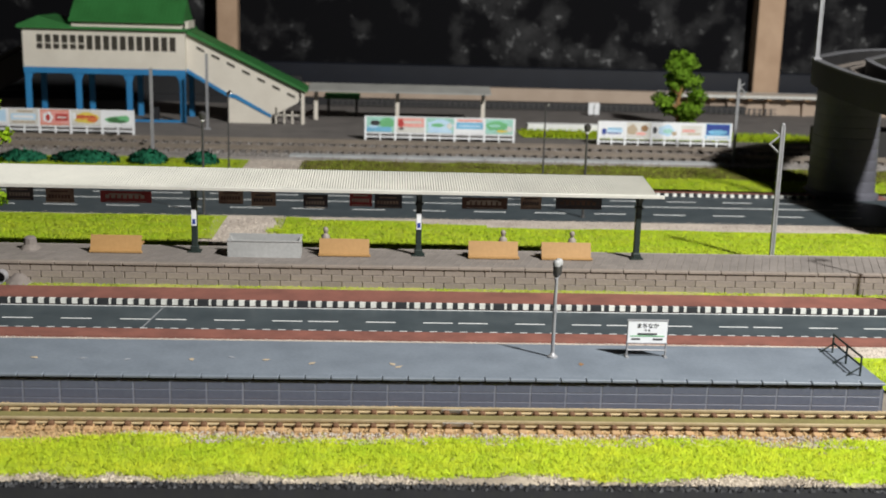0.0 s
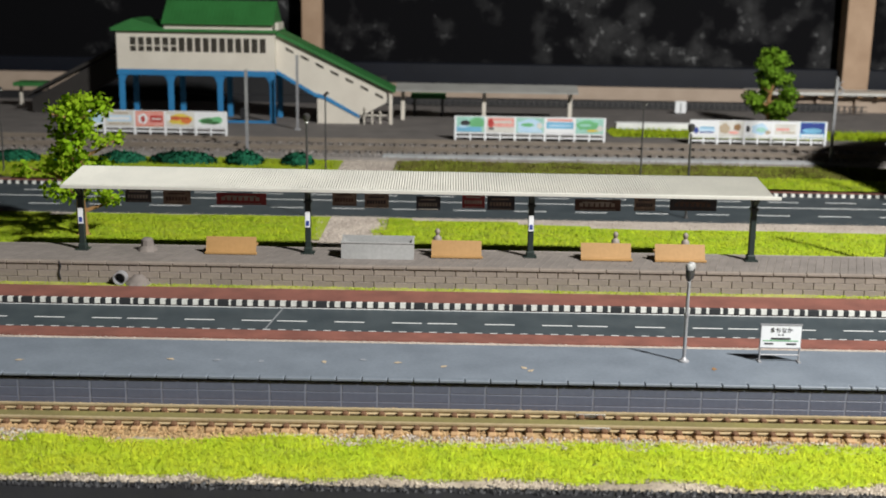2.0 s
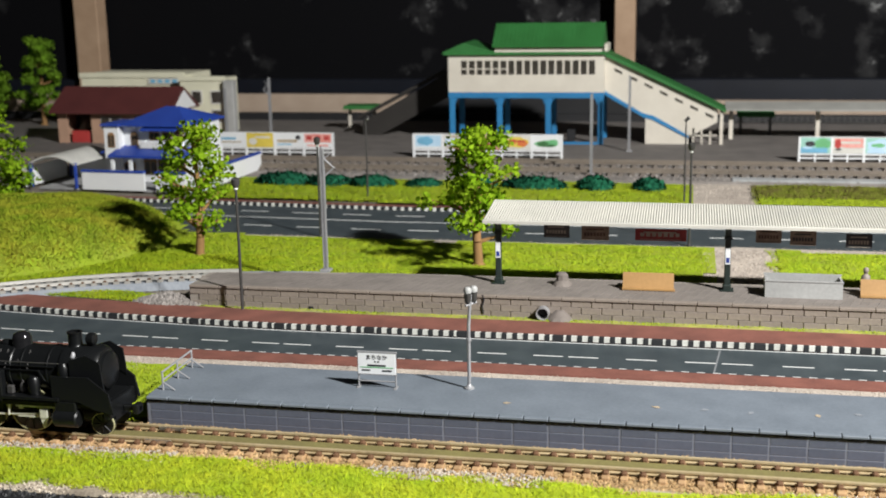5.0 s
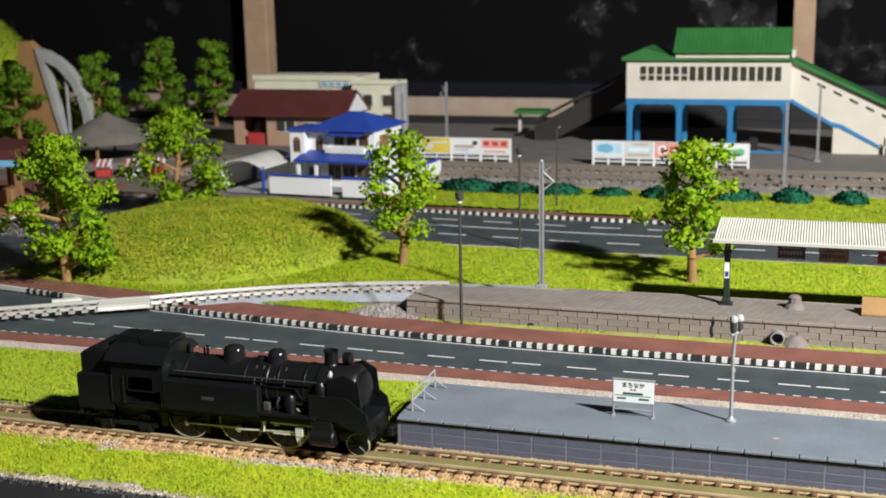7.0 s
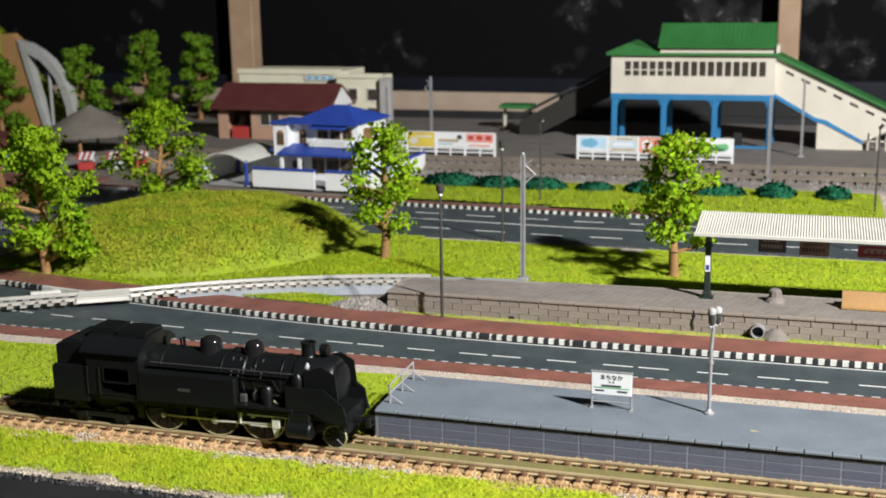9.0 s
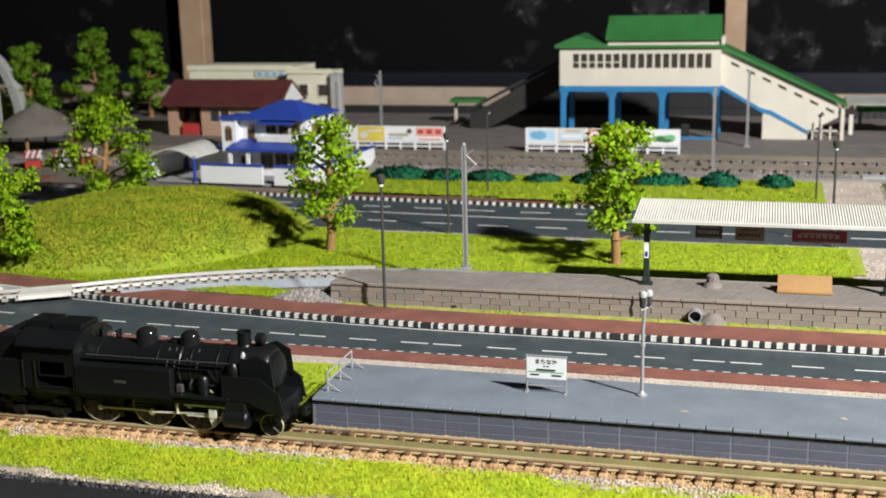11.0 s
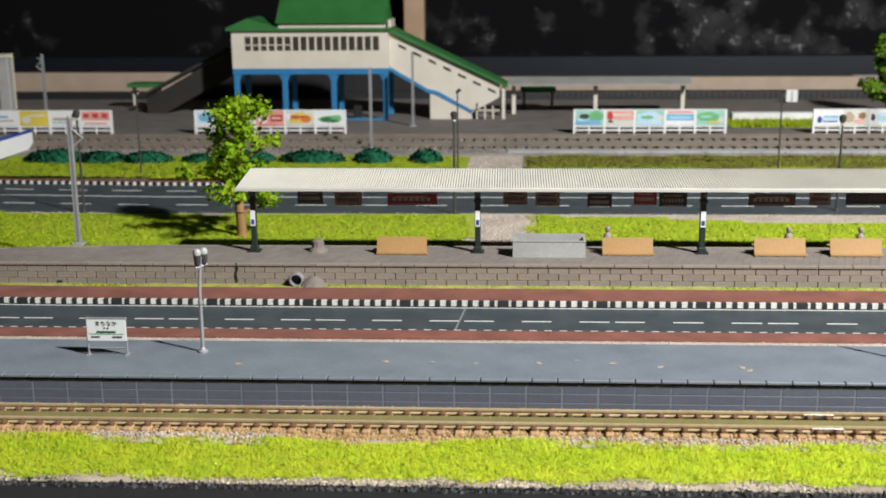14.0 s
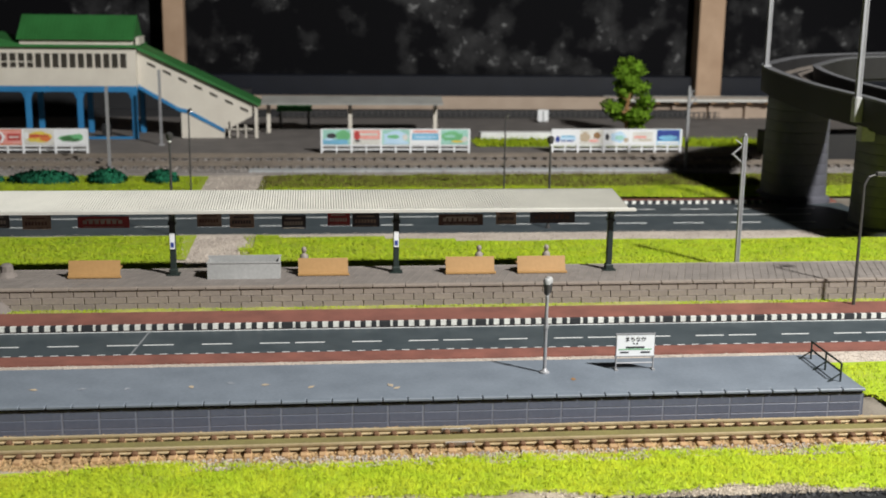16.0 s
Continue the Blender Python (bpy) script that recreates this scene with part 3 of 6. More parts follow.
# thin grass line at the foot of the back platform
def foot(x, y):
    return 33.85 < y < 34.58 and (y > 34.28 + 0.2 * wave(x, 4, 0.6) or x < -22.9) and (x > -23 or y > road_mid(x) + 2.8 and y < 35.6)


blades("grass", scatter(36000, -30, 24, 33.8, 34.6, foot, lambda x, y: 0.0, 16), "thin yellow-green grass line under the block wall", "grass", GRASS, 0.07, 0.014, 17)
sheet("grass_bed", -30, 30, 34.15, 34.62, 0.23, lambda x, y: 0.02 + 0.03 * wave(x, y, 1), VERGE, "turf strip under the block wall", "turf")


# rubble heap and a grassy corner at the end of the back platform
def rubble_height(x, y):
    return 0.35 * max(0.0, 1 - math.hypot((x + 23.6) / 1.25, (y - 34.75) / 0.7))


stones("rubble", scatter(1800, -25, -22.4, 34.1, 35.5, lambda x, y: rubble_height(x, y) > 0.0, rubble_height, 91), "grey-brown rubble heap at the platform end", "rubble", BALLAST_GREY, 0.09, 92)
corner = lambda x, y: -29.5 < x < -24.0 and road_mid(x) + 3.15 < y < 35.6 + 0.25 * wave(x, 3, 0.9) - 0.12 * (x + 24)
blades("grass", scatter(16000, -29.5, -24.0, 33.6, 36.2, corner, lambda x, y: 0.03, 93), "yellow-green grass between pavement and branch track", "grass", GRASS, 0.085, 0.014, 94)


# meadow behind the back platform and the mound
def mound(x, y):
    u, v = (x + 34.2) / 6.6, (y - 43.0) / 6.6
    r = u * u + v * v
    return 1.3 * max(0.0, 1 - r * r) ** 0.8 * (1 + 0.12 * wave(x, y, 0.5))


def meadow_height(x, y):
    return 0.03 * (1 + wave(x, y, 0.6)) + mound(x, y)


def meadow(x, y):
    if x < -39.9 or y > back_mid(x) - 3.6 - 1.3 * min(1.0, max(0.0, (x + 3.0) / 8.0)) + 0.25 * wave(x, 6, 0.9):
        return mound(x, y) > 0.05
    if x < -22.5 and y < 37.9 - 0.030 * (-22.0 - x) ** 2.05:
        return False
    if -6.5 + 0.4 * wave(y, 3, 0.8) < x < -4.2 + 0.4 * wave(y, 8, 0.8):
        return False
    return True


sheet("grass_bed", -40.4, 30, 35.0, 47.9, 0.45, meadow_height, GRASS_BED, "rough green meadow with a low mound", "turf", meadow)
blades("grass", scatter(110000, -29, 26, 38.2, 45.6, lambda x, y: meadow(x, y) and mound(x, y) < 0.1, meadow_height, 18), "bright green static grass of the meadow", "grass", GRASS, 0.085, 0.018, 19)
blades("grass", scatter(52000, -40, -22, 35.2, 41.5, lambda x, y: meadow(x, y) and mound(x, y) < 0.12, meadow_height, 98), "green static grass between the mound and the branch track", "grass", GRASS, 0.09, 0.018, 99)
blades("mound_grass", scatter(90000, -40.4, -26.5, 36, 49.5, lambda x, y: mound(x, y) > 0.04, meadow_height, 20), "olive green coarse grass on the mound", "grass", GRASS_DRY, 0.13, 0.022, 21)
stones("gravel", scatter(9000, -46, 24, 42.8, 45.6, lambda x, y: not meadow(x, y), lambda x, y: -0.01, 22), "pale grit verge of the back road", "gravel", GRAVEL, 0.03, 23)
stones("gravel", scatter(2200, -6.6, -4.1, 38.5, 45.0, lambda x, y: True, lambda x, y: 0.0, 24), "pale gravel footpath across the meadow", "gravel", GRAVEL, 0.045, 25)
setting("footpath", P(-6.8, -4.0, 38.4, 45.4, -0.05, 0.0), GRAVEL, "pale gravel footpath", "footpath")
setting("verge", P(-46, 23, 42.6, 45.5, -0.05, -0.02), GRAVEL, "pale verge of the back road", "verge")


# grass band behind the back road
def far_band(x, y):
    return back_mid(x) + 4.2 < y < 59.2 + 0.3 * wave(x, 2, 0.5) and not (-7.2 < x < -4.2) and (x > -30.4)


far_flat = lambda x, y: 0.02 + 0.05 * (1 + wave(x, y, 0.5))
sheet("grass_bed", -31, 60, 51.5, 60, 0.6, far_flat, GRASS_BED, "green turf band in front of the yard", "turf", far_band)
# the shady olive part of the band, set apart by turf colour
dull_turf = lambda x, y: x > -4.2 and y > 55.6 + 0.5 * wave(x, 4, 0.5)
blades("grass", scatter(52000, -31, 30, 51.5, 60, lambda x, y: far_band(x, y) and not dull_turf(x, y), far_flat, 26), "green static grass in front of the yard", "grass", GRASS, 0.13, 0.022, 27)
blades("grass", scatter(30000, -4.3, 30, 55, 60, lambda x, y: far_band(x, y) and dull_turf(x, y), far_flat, 36), "olive-brown turf along the yard edging, coloured darker as shaded", "grass", TURF_OLIVE, 0.13, 0.03, 37)
stones("gravel", scatter(900, -7.3, -4.1, 52.8, 60.5, lambda x, y: True, lambda x, y: -0.02, 28), "pale gravel crossing by the yard", "gravel", GRAVEL, 0.055, 29)
setting("crossing", P(-7.3, -4.1, 52.6, 59.8, -0.05, -0.01), GRAVEL, "pale gravel crossing by the yard", "footpath")

# railway yard
setting("yard_bed", P(-85, 70, 59.8, 66.4, -0.05, 0.12), BALLAST_GREY, "grey ballast of the railway yard", "ballast")
setting("yard_edge", P(-5, 17.5, 60.0, 60.9, 0.0, 0.2, 0.03), material("pale_concrete", (0.42, 0.43, 0.43), rough=0.8), "pale concrete edging beside the yard", "edging")
stones("ballast", scatter(9000, -55, 32, 59.9, 66.4, lambda x, y: True, lambda x, y: 0.12, 30), "grey ballast stones of the yard", "ballast", BALLAST_GREY, 0.08, 31)
for y in (62.0, 64.9):
    yard = tagged(new("yard_track"), "dark grey sleepered siding in the yard", "track", "", "structure")
    for d in (-0.45, 0.45):
        part("rail", P(-85, 70, y + d - 0.04, y + d + 0.04, 0.24, 0.36), YARD_RAIL, yard)
    me = mesh_of("sleeper", P(-0.11, 0.11, -0.85, 0.85, 0.1, 0.25), SLEEPER_GREY)
    for i in range(150):
        piece("sleeper", me, yard, -52 + 0.56 * i, y, 0)
setting("station_yard", P(-85, 26, 66.45, 86.3, -0.05, 0.14, 0.03), STATION_GROUND, "dark grey station forecourt", "platform")
setting("yard_wall", P(-85, 26, 66.3, 66.45, -0.05, 0.13), STONE, "low dark stone edge of the station forecourt", "edge")
setting("far_bed", P(26, 70, 66.4, 91, -0.05, 0.0), STATION_GROUND, "dark ground behind the viaduct", "ground")
far_turf = lambda x, y: 0.15 + 0.05 * wave(x, y, 0.4)
setting("turf_far", P(8, 24, 69.5, 72.4, 0.0, 0.18), GRASS_BED, "strip of turf beside the sidings", "turf")
blades("grass", scatter(6000, 8, 26, 69.3, 72.4, lambda x, y: True, far_turf, 32), "green static grass beside the sidings", "grass", GRASS, 0.25, 0.05, 33)
setting("siding", P(8.6, 17.2, 72.5, 73.3, 0.1, 0.6, 0.03), material("siding_white", (0.86, 0.86, 0.84), rough=0.7), "pale grey siding strip", "siding")


# ---- builders for the things ----
def mat_bars(parent, bars, y, depth=0.012):
    """Flat coloured fields on a board: (x0, x1, z0, z1, material)."""
    for i, (x0, x1, z0, z1, m) in enumerate(bars):
        part("printed_field", P(x0, x1, y - depth * (1 + i % 3 * 0.5), y, z0, z1), m, parent)


def limb(s, a, b, r0, r1, rng, n=6):
    mid = [(a[k] + b[k]) / 2 + rng.uniform(-0.12, 0.12) for k in range(3)]
    s.rod(a, mid, r0, (r0 + r1) / 2, n, False).rod(mid, b, (r0 + r1) / 2, r1, n, False)


def tree(name, x, y, z, high, wide, bare, leaves, seed, mat=LEAF, label="", group="trees", leaf=0.115):
    """A twisted wire trunk with limbs and a crown of loose foam clumps."""
    rng = random.Random(seed)
    t = thing(name, x, y, z, label, "tree", group)
    s, clumps = Shape(), []
    pts = [(0, 0, -0.05)]
    for k in range(1, 6):
        pts.append((rng.uniform(-0.14, 0.14), rng.uniform(-0.14, 0.14), high * 0.92 * k / 5))
    for k in range(5):
        s.rod(pts[k], pts[k + 1], 0.19 * (1 - k / 6.5), 0.19 * (1 - (k + 1) / 6.5), 8, False)
    for k in range(5):
        a = k * 1.26
        s.rod((0, 0, 0.12), (0.33 * math.cos(a), 0.33 * math.sin(a), -0.03), 0.09, 0.03, 5, False)
    count = int(6 + high * 2)
    for k in range(count):
        u = (k + 0.5) / count
        h = bare + (high - bare) * u * 0.97
        spread = wide * min(1.0, 0.62 + 1.6 * u) * (1.0 - 0.72 * max(0.0, u - 0.2) ** 1.35 / 0.74)
        r = spread * rng.uniform(0.7, 1.0)
        a = k * 2.4 + rng.uniform(-0.5, 0.5)
        c = (r * math.cos(a), r * math.sin(a), h + 0.12 * r)
        limb(s, (0, 0, max(0.3, h - 0.25 * r - 0.15)), c, 0.085, 0.025, rng, 5)
        for f, size in ((1.0, 0.22), (0.74, 0.25), (0.48, 0.17)):  # pads of flock strung along the limb
            j = [rng.uniform(-0.16, 0.16) * wide for _ in range(3)]
            if f < 0.5 and k % 2:
                continue  # the trunk shows between the limbs
            clumps.append(((c[0] * f + j[0], c[1] * f + j[1], h - 0.1 + 0.22 * f + 0.6 * j[2]), wide * size * rng.uniform(0.6, 1.25)))
    clumps.append(((0, 0, high - 0.3), wide * 0.2))
    part("trunk", s, BARK, t, "", 60)
    n = leaves
    g = np.random.default_rng(seed)
    centre = np.array([c for c, _ in clumps])
    size = np.array([r for _, r in clumps])
    pick = g.choice(len(clumps), n, p=size ** 2 / (size ** 2).sum())
    d = g.normal(0, 1, (n, 3))
    d /= np.linalg.norm(d, axis=1)[:, None]
    p = centre[pick] + d * (size[pick] * g.uniform(0.1, 1.35, n) ** 0.75)[:, None] * np.array([1.1, 1.1, 0.8])
    a, b = g.normal(0, 1, (n, 3)), g.normal(0, 1, (n, 3))
    a /= np.linalg.norm(a, axis=1)[:, None]
    b -= a * (a * b).sum(1)[:, None]
    b /= np.linalg.norm(b, axis=1)[:, None]
    w = (leaf * g.uniform(0.45, 1.2, n))[:, None]
    v = outward(np.stack([p - a * w, p + b * w * 0.7 + a * w * 0.2, p + a * w, p - b * w * 0.8], 1), d).reshape(-1, 3) * UNIT
    me = bpy.data.meshes.new("crown")
    me.from_pydata(v.tolist(), [], np.arange(4 * n).reshape(-1, 4).tolist(), shade_flat=False)
    me.normals_split_custom_set(soft_normals(0.7 * d + np.array((0.15, -0.3, 0.6)), 0.3, 4, g))
    me.materials.append(mat)
    crown = new("crown", me)
    crown.parent = t
    return t


def bush(x, y, z, wide, deep, high, seed):
    """A low clump of dark flock."""
    g = np.random.default_rng(seed)
    n = 1500
    d = g.normal(0, 1, (n, 3))
    d /= np.linalg.norm(d, axis=1)[:, None]
    d[:, 2] = abs(d[:, 2])
    p = d * np.array([wide, deep, high]) * g.uniform(0.8, 1.05, n)[:, None]
    a, b = g.normal(0, 0.075, (n, 3)), g.normal(0, 0.075, (n, 3))
    v = np.stack([p - a, p + b, p + a, p - b], 1).reshape(-1, 3) * UNIT
    me = bpy.data.meshes.new("bush")
    v = outward(v.reshape(-1, 4, 3), d).reshape(-1, 3)
    me.from_pydata(v.tolist(), [], np.arange(4 * n).reshape(-1, 4).tolist(), shade_flat=False)
    me.normals_split_custom_set(soft_normals(d, 0.3, 4, g))
    s = Shape().lathe(0, 0, [(0.95, 0), (0.85, 0.45 * high), (0.5, 0.8 * high), (0.1, 0.93 * high)], 12)
    s.v = [(q[0] * wide, q[1] * deep, q[2]) for q in s.v]
    t = thing("bush", x, y, z, "dark bluish green flock bush on the turf", "bush", "bushes before the yard")
    part("core", s, BUSH, t, "", 60)
    me.materials.append(BUSH)
    ob = new("foliage", me)
    ob.parent = t
    return t


def lamp_post(x, y, z, high, label, group, head="lantern", mat=POLE_DARK, turn=0.0, r=0.055):
    t = thing("street_lamp", x, y, z, label, "street lamp", group, turn)
    part("foot", Shape().lathe(0, 0, [(0.12, 0), (0.12, 0.03), (0.07, 0.06), (r, 0.12)], 10), mat, t, "", 40)
    if head == "twin":
        part("pole", Shape().rod((0, 0, 0.1), (0, 0, high * 0.6), r, r, 8).rod((0, 0, high * 0.6), (0.07, 0, high - 0.25), r, r * 0.8, 8).rod((0, 0, high * 0.46), (0, 0, high * 0.49), r * 1.5, r * 1.5, 8), mat, t, "", 40)
        for d in (-0.085, 0.095):
            h = part("lantern", Shape().lathe(0.07 + d, 0, [(0.04, high - 0.46), (0.075, high - 0.41), (0.085, high - 0.2), (0.085, high - 0.16)], 12), POLE_DARK, t, "dark drum-shaped lamp head", 40)
            part("cap", Shape().lathe(0.07 + d, 0, [(0.09, high - 0.2), (0.095, high - 0.12), (0.06, high - 0.07), (0.02, high - 0.06)], 12), GREY_PLASTIC, h, "pale grey metal cap", 40)
        part("arm", Shape().rod((-0.08, 0, high - 0.5), (0.24, 0, high - 0.46), 0.03, 0.03, 6), mat, t)
    elif head == "stub":
        part("pole", Shape().rod((0, 0, 0.1), (0, 0, high - 0.12), r, r * 0.7, 8), mat, t, "", 40)
        part("lantern", Shape().rod((-0.05, 0, high - 0.16), (0.13, -0.03, high), 0.07, 0.085, 8), mat, t, "", 40)
        part("globe", Shape().lathe(0.1, -0.03, [(0.03, high - 0.14), (0.06, high - 0.1), (0.04, high - 0.05)], 8), LAMP_GLASS, t, "small pale glass", 40)
    elif head == "lantern":
        part("pole", Shape().rod((0, 0, 0.1), (0, 0, high - 0.3), r, r * 0.75, 8), mat, t, "", 40)
        part("lantern", Shape().lathe(0, 0, [(0.06, high - 0.34), (0.13, high - 0.22), (0.14, high - 0.06), (0.05, high)], 10), mat, t, "dark round lantern", 40)
        part("globe", Shape().lathe(0, 0, [(0.05, high - 0.4), (0.08, high - 0.36), (0.06, high - 0.31)], 10), LAMP_GLASS, t, "small pale glass", 40)
    else:
        part("pole", Shape().rod((0, 0, 0.1), (0, 0, high - 0.35), r, r * 0.8, 8).rod((0, 0, high - 0.35), (0.12, 0, high - 0.1), r * 0.8, r * 0.7, 8).rod((0.12, 0, high - 0.1), (0.42, 0, high), r * 0.7, r * 0.6, 8), mat, t, "", 40)
        part("lantern", P(0.34, 0.72, -0.09, 0.09, high - 0.05, high + 0.06, 0.02), mat, t)
        part("globe", P(0.4, 0.68, -0.06, 0.06, high - 0.09, high - 0.05), LAMP_GLASS, t, "pale lamp glass")
    return t


def mast(x, y, z, high, arm, label, r=0.055, turn=0):
    """A square overhead-line mast with a pulled-off bracket arm."""
    t = thing("catenary_mast", x, y, z, label, "mast", "overhead line masts", turn)
    s = Shape()
    for dx, dy in ((-r, -r), (r, -r), (r, r), (-r, r)):
        s.box(dx * 0.8 - 0.025, dx * 0.8 + 0.025, dy * 0.8 - 0.025, dy * 0.8 + 0.025, 0.05, high)
    s.box(-r * 0.7, r * 0.7, -r * 0.7, r * 0.7, 0.0, high - 0.02)
    part("pole", s, POLE_GREY, t)
    part("foot", P(-0.18, 0.18, -0.18, 0.18, 0, 0.08, 0.02), POLE_GREY, t)
    if arm:
        part("arm", Shape().rod((0, 0, high - 0.25), (arm, 0, high - 0.62), 0.035, 0.03, 6).rod((0, 0, high - 0.95), (arm * 0.9, 0, high - 0.62), 0.035, 0.03, 6).rod((0, 0, high - 0.35), (arm * 0.75, 0, high - 0.12), 0.03, 0.02, 6), POLE_GREY, t)
        part("insulator", Shape().lathe(0, 0, [(0.05, high), (0.07, high + 0.04), (0.05, high + 0.1)], 8), POLE_GREY, t, "", 40)
    return t


# ---- front platform: railings, signs, lamps ----
def railing(x, turn, label):
    t = thing("railing", x, 25.65, 0.735, label, "railing", "platform end railings", turn)
    for y in (-0.85, 0.0, 0.85):
        part("post", Shape().rod((0, y, 0), (0, y, 0.44), 0.025, 0.025, 6).rod((0, y, 0.2), (0.3, y, 0.01), 0.018, 0.018, 6), DARK_STEEL if turn else POLE_GREY, t)
    for z in (0.24, 0.44):
        part("rail", Shape().rod((0, -0.87, z), (0, 0.87, z), 0.024, 0.024, 6), DARK_STEEL if turn else POLE_GREY, t)


railing(-19.2, 0, "grey wire railing at the platform end")
railing(10.65, 180, "dark wire railing at the platform end")


def station_sign(x, y, label):
    t = thing("station_sign", x, y, 0.735, label, "sign", "station name signs")
    for d in (-0.45, 0.45):
        part("leg", Shape().rod((d, 0, 0), (d, 0, 0.9), 0.022, 0.022, 6), POLE_GREY, t)
        part("foot", P(d - 0.035, d + 0.035, -0.12, 0.12, 0, 0.025), POLE_GREY, t)
    part("crossbar", Shape().rod((-0.45, 0, 0.16), (0.45, 0, 0.16), 0.02, 0.02, 6), POLE_GREY, t)
    board = part("board", P(-0.46, 0.46, -0.025, 0.025, 0.33, 0.88, 0.008), WHITE, t, "white enamel name board")
    part("frame", Shape().box(-0.48, 0.48, -0.03, 0.03, 0.86, 0.89).box(-0.48, 0.48, -0.03, 0.03, 0.32, 0.345), POLE_GREY, board)
    f = bpy.data.curves.new("name_text", "FONT")
    f.body, f.size, f.align_x, f.extrude = "\u307e\u3061\u306a\u304b", 0.13 * UNIT, "CENTER", 0.002 * UNIT
    txt = new("name_text", f)
    txt.parent, txt.matrix_local = board, pose(0, -0.032 * UNIT, 0.71 * UNIT, 90, 0, 0)
    f.materials.append(INK)
    bars = [(-0.06, -0.02, 0.63, 0.66, INK), (0.02, 0.06, 0.63, 0.66, INK), (-0.22, 0.22, 0.54, 0.575, INK), (-0.40, 0.40, 0.495, 0.515, LEAFGREEN_PAINT), (-0.36, -0.16, 0.42, 0.45, INK), (0.14, 0.36, 0.42, 0.45, INK)]
    mat_bars(board, bars, -0.025, 0.006)
    return t


station_sign(-14.2, 25.73, "white station name sign on grey legs by a lamp")
station_sign(6.06, 26.0, "white station name sign on grey legs")
lamp_post(-12.05, 26.0, 0.735, 2.52, "grey twin-headed platform lamp", "platform lamps", "twin", POLE_GREY, 50, 0.042)
lamp_post(3.87, 25.88, 0.735, 2.36, "grey twin-headed platform lamp with bent pole", "platform lamps", "twin", POLE_GREY, 65, 0.042)
for i, (x, y, m) in enumerate(((-11.05, 25.15, TAN_PAINT), (-1.6, 25.2, TAN_PAINT), (4.45, 25.35, BROWN_FRAME), (0.2, 25.2, TAN_PAINT), (-7.71, 25.39, TAN_PAINT), (-6.65, 25.39, SCUFF), (-5.67, 25.35, SCUFF), (-4.27, 25.40, TAN_PAINT), (-3.42, 25.59, SCUFF), (-2.64, 25.42, TAN_PAINT), (0.32, 25.02, TAN_PAINT))):
    s = Shape().add([(-0.09, 0, 0), (0, -0.07, 0.008), (0.13, 0.01, 0.004), (0, 0.06, 0.007), (0, 0, -0.002)], [(0, 1, 3), (1, 2, 3), (0, 4, 1), (1, 4, 2), (2, 4, 3), (3, 4, 0)])
    ob = part("dry_flake", s, m)
    ob.matrix_world = pose(x * UNIT, y * UNIT, 0.74 * UNIT, 0, 0, 40 * i)
    tagged(ob, "small pale scuff on the platform" if m == SCUFF else "small dry ochre flake lying on the platform", "debris", "flakes on the platform")

# ---- back platform: canopy, benches, tub ----
canopy = thing("platform_canopy", 0, 0, 0.61, "long cream corrugated platform canopy on dark posts", "canopy")
X0, X1 = -13.42, 8.4


def corrugation(y0, z0, y1, z1):
    s = Shape()
    n = int((X1 - X0) / 0.04)
    for i in range(n + 1):
        x = X0 + (X1 - X0) * i / n
        d = 0.017 * (1 if i % 2 else -1)
        s.v += [(x, y0, z0 + d), (x, y1, z1 + d), (x, y0, z0 + d - 0.05), (x, y1, z1 + d - 0.05)]
    for i in range(n):
        a = 4 * i
        s.f += [(a, a + 4, a + 5, a + 1), (a + 2, a + 3, a + 7, a + 6), (a, a + 2, a + 6, a + 4), (a + 1, a + 5, a + 7, a + 3)]
    return s


part("roof_slope", corrugation(35.85, 2.18, 38.0, 2.41), CORRUGATED, canopy, "cream corrugated roof sheet")
part("roof_slope", corrugation(38.4, 2.34, 38.0, 2.41), CORRUGATED, canopy, "cream corrugated roof sheet")
part("gutter", P(X0 - 0.02, X1 + 0.25, 35.78, 35.87, 2.07, 2.17, 0.015), CORRUGATED, canopy, "cream eave gutter")
part("gutter", P(X0 - 0.02, X1 + 0.1, 38.38, 38.44, 2.26, 2.34, 0.015), CORRUGATED, canopy, "cream eave gutter")
part("beam", P(X0, X1, 36.4, 36.56, 1.98, 2.12), DARK_STEEL, canopy)
part("beam", P(X0, X1, 35.98, 36.06, 2.04, 2.12), DARK_STEEL, canopy)
part("beam", P(X0, X1, 37.9, 37.98, 2.22, 2.32), DARK_STEEL, canopy)
for x in (-13.03, -5.92, 1.07, 8.01):
    post = part("post", Shape().box(x - 0.09, x + 0.09, 36.39, 36.57, 0.2, 2.0, 0.02).box(x - 0.12, x + 0.12, 36.36, 36.6, 1.62, 1.7), DARK_STEEL, canopy)
    part("base", Shape().box(x - 0.13, x + 0.13, 36.35, 36.61, 0.02, 0.2, 0.03).box(x - 0.2, x + 0.2, 36.28, 36.68, 0.0, 0.04), DARK_STEEL, post)
    part("bracket", Shape().prism([(35.9, 2.1), (36.4, 1.7), (36.4, 1.86), (36.05, 2.14)], x - 0.05, x + 0.05, "x").prism([(38.0, 2.28), (36.56, 1.75), (36.56, 1.93), (37.8, 2.32)], x - 0.05, x + 0.05, "x"), DARK_STEEL, post)
    if x < 5:
        plate = part("number_plate", P(x - 0.075, x + 0.075, 36.355, 36.385, 0.85, 1.35), WHITE, post, "white enamel post plate")
        part("printed_field", P(x - 0.05, x + 0.05, 36.348, 36.355, 0.9, 1.06), NAVY_PAINT, plate)
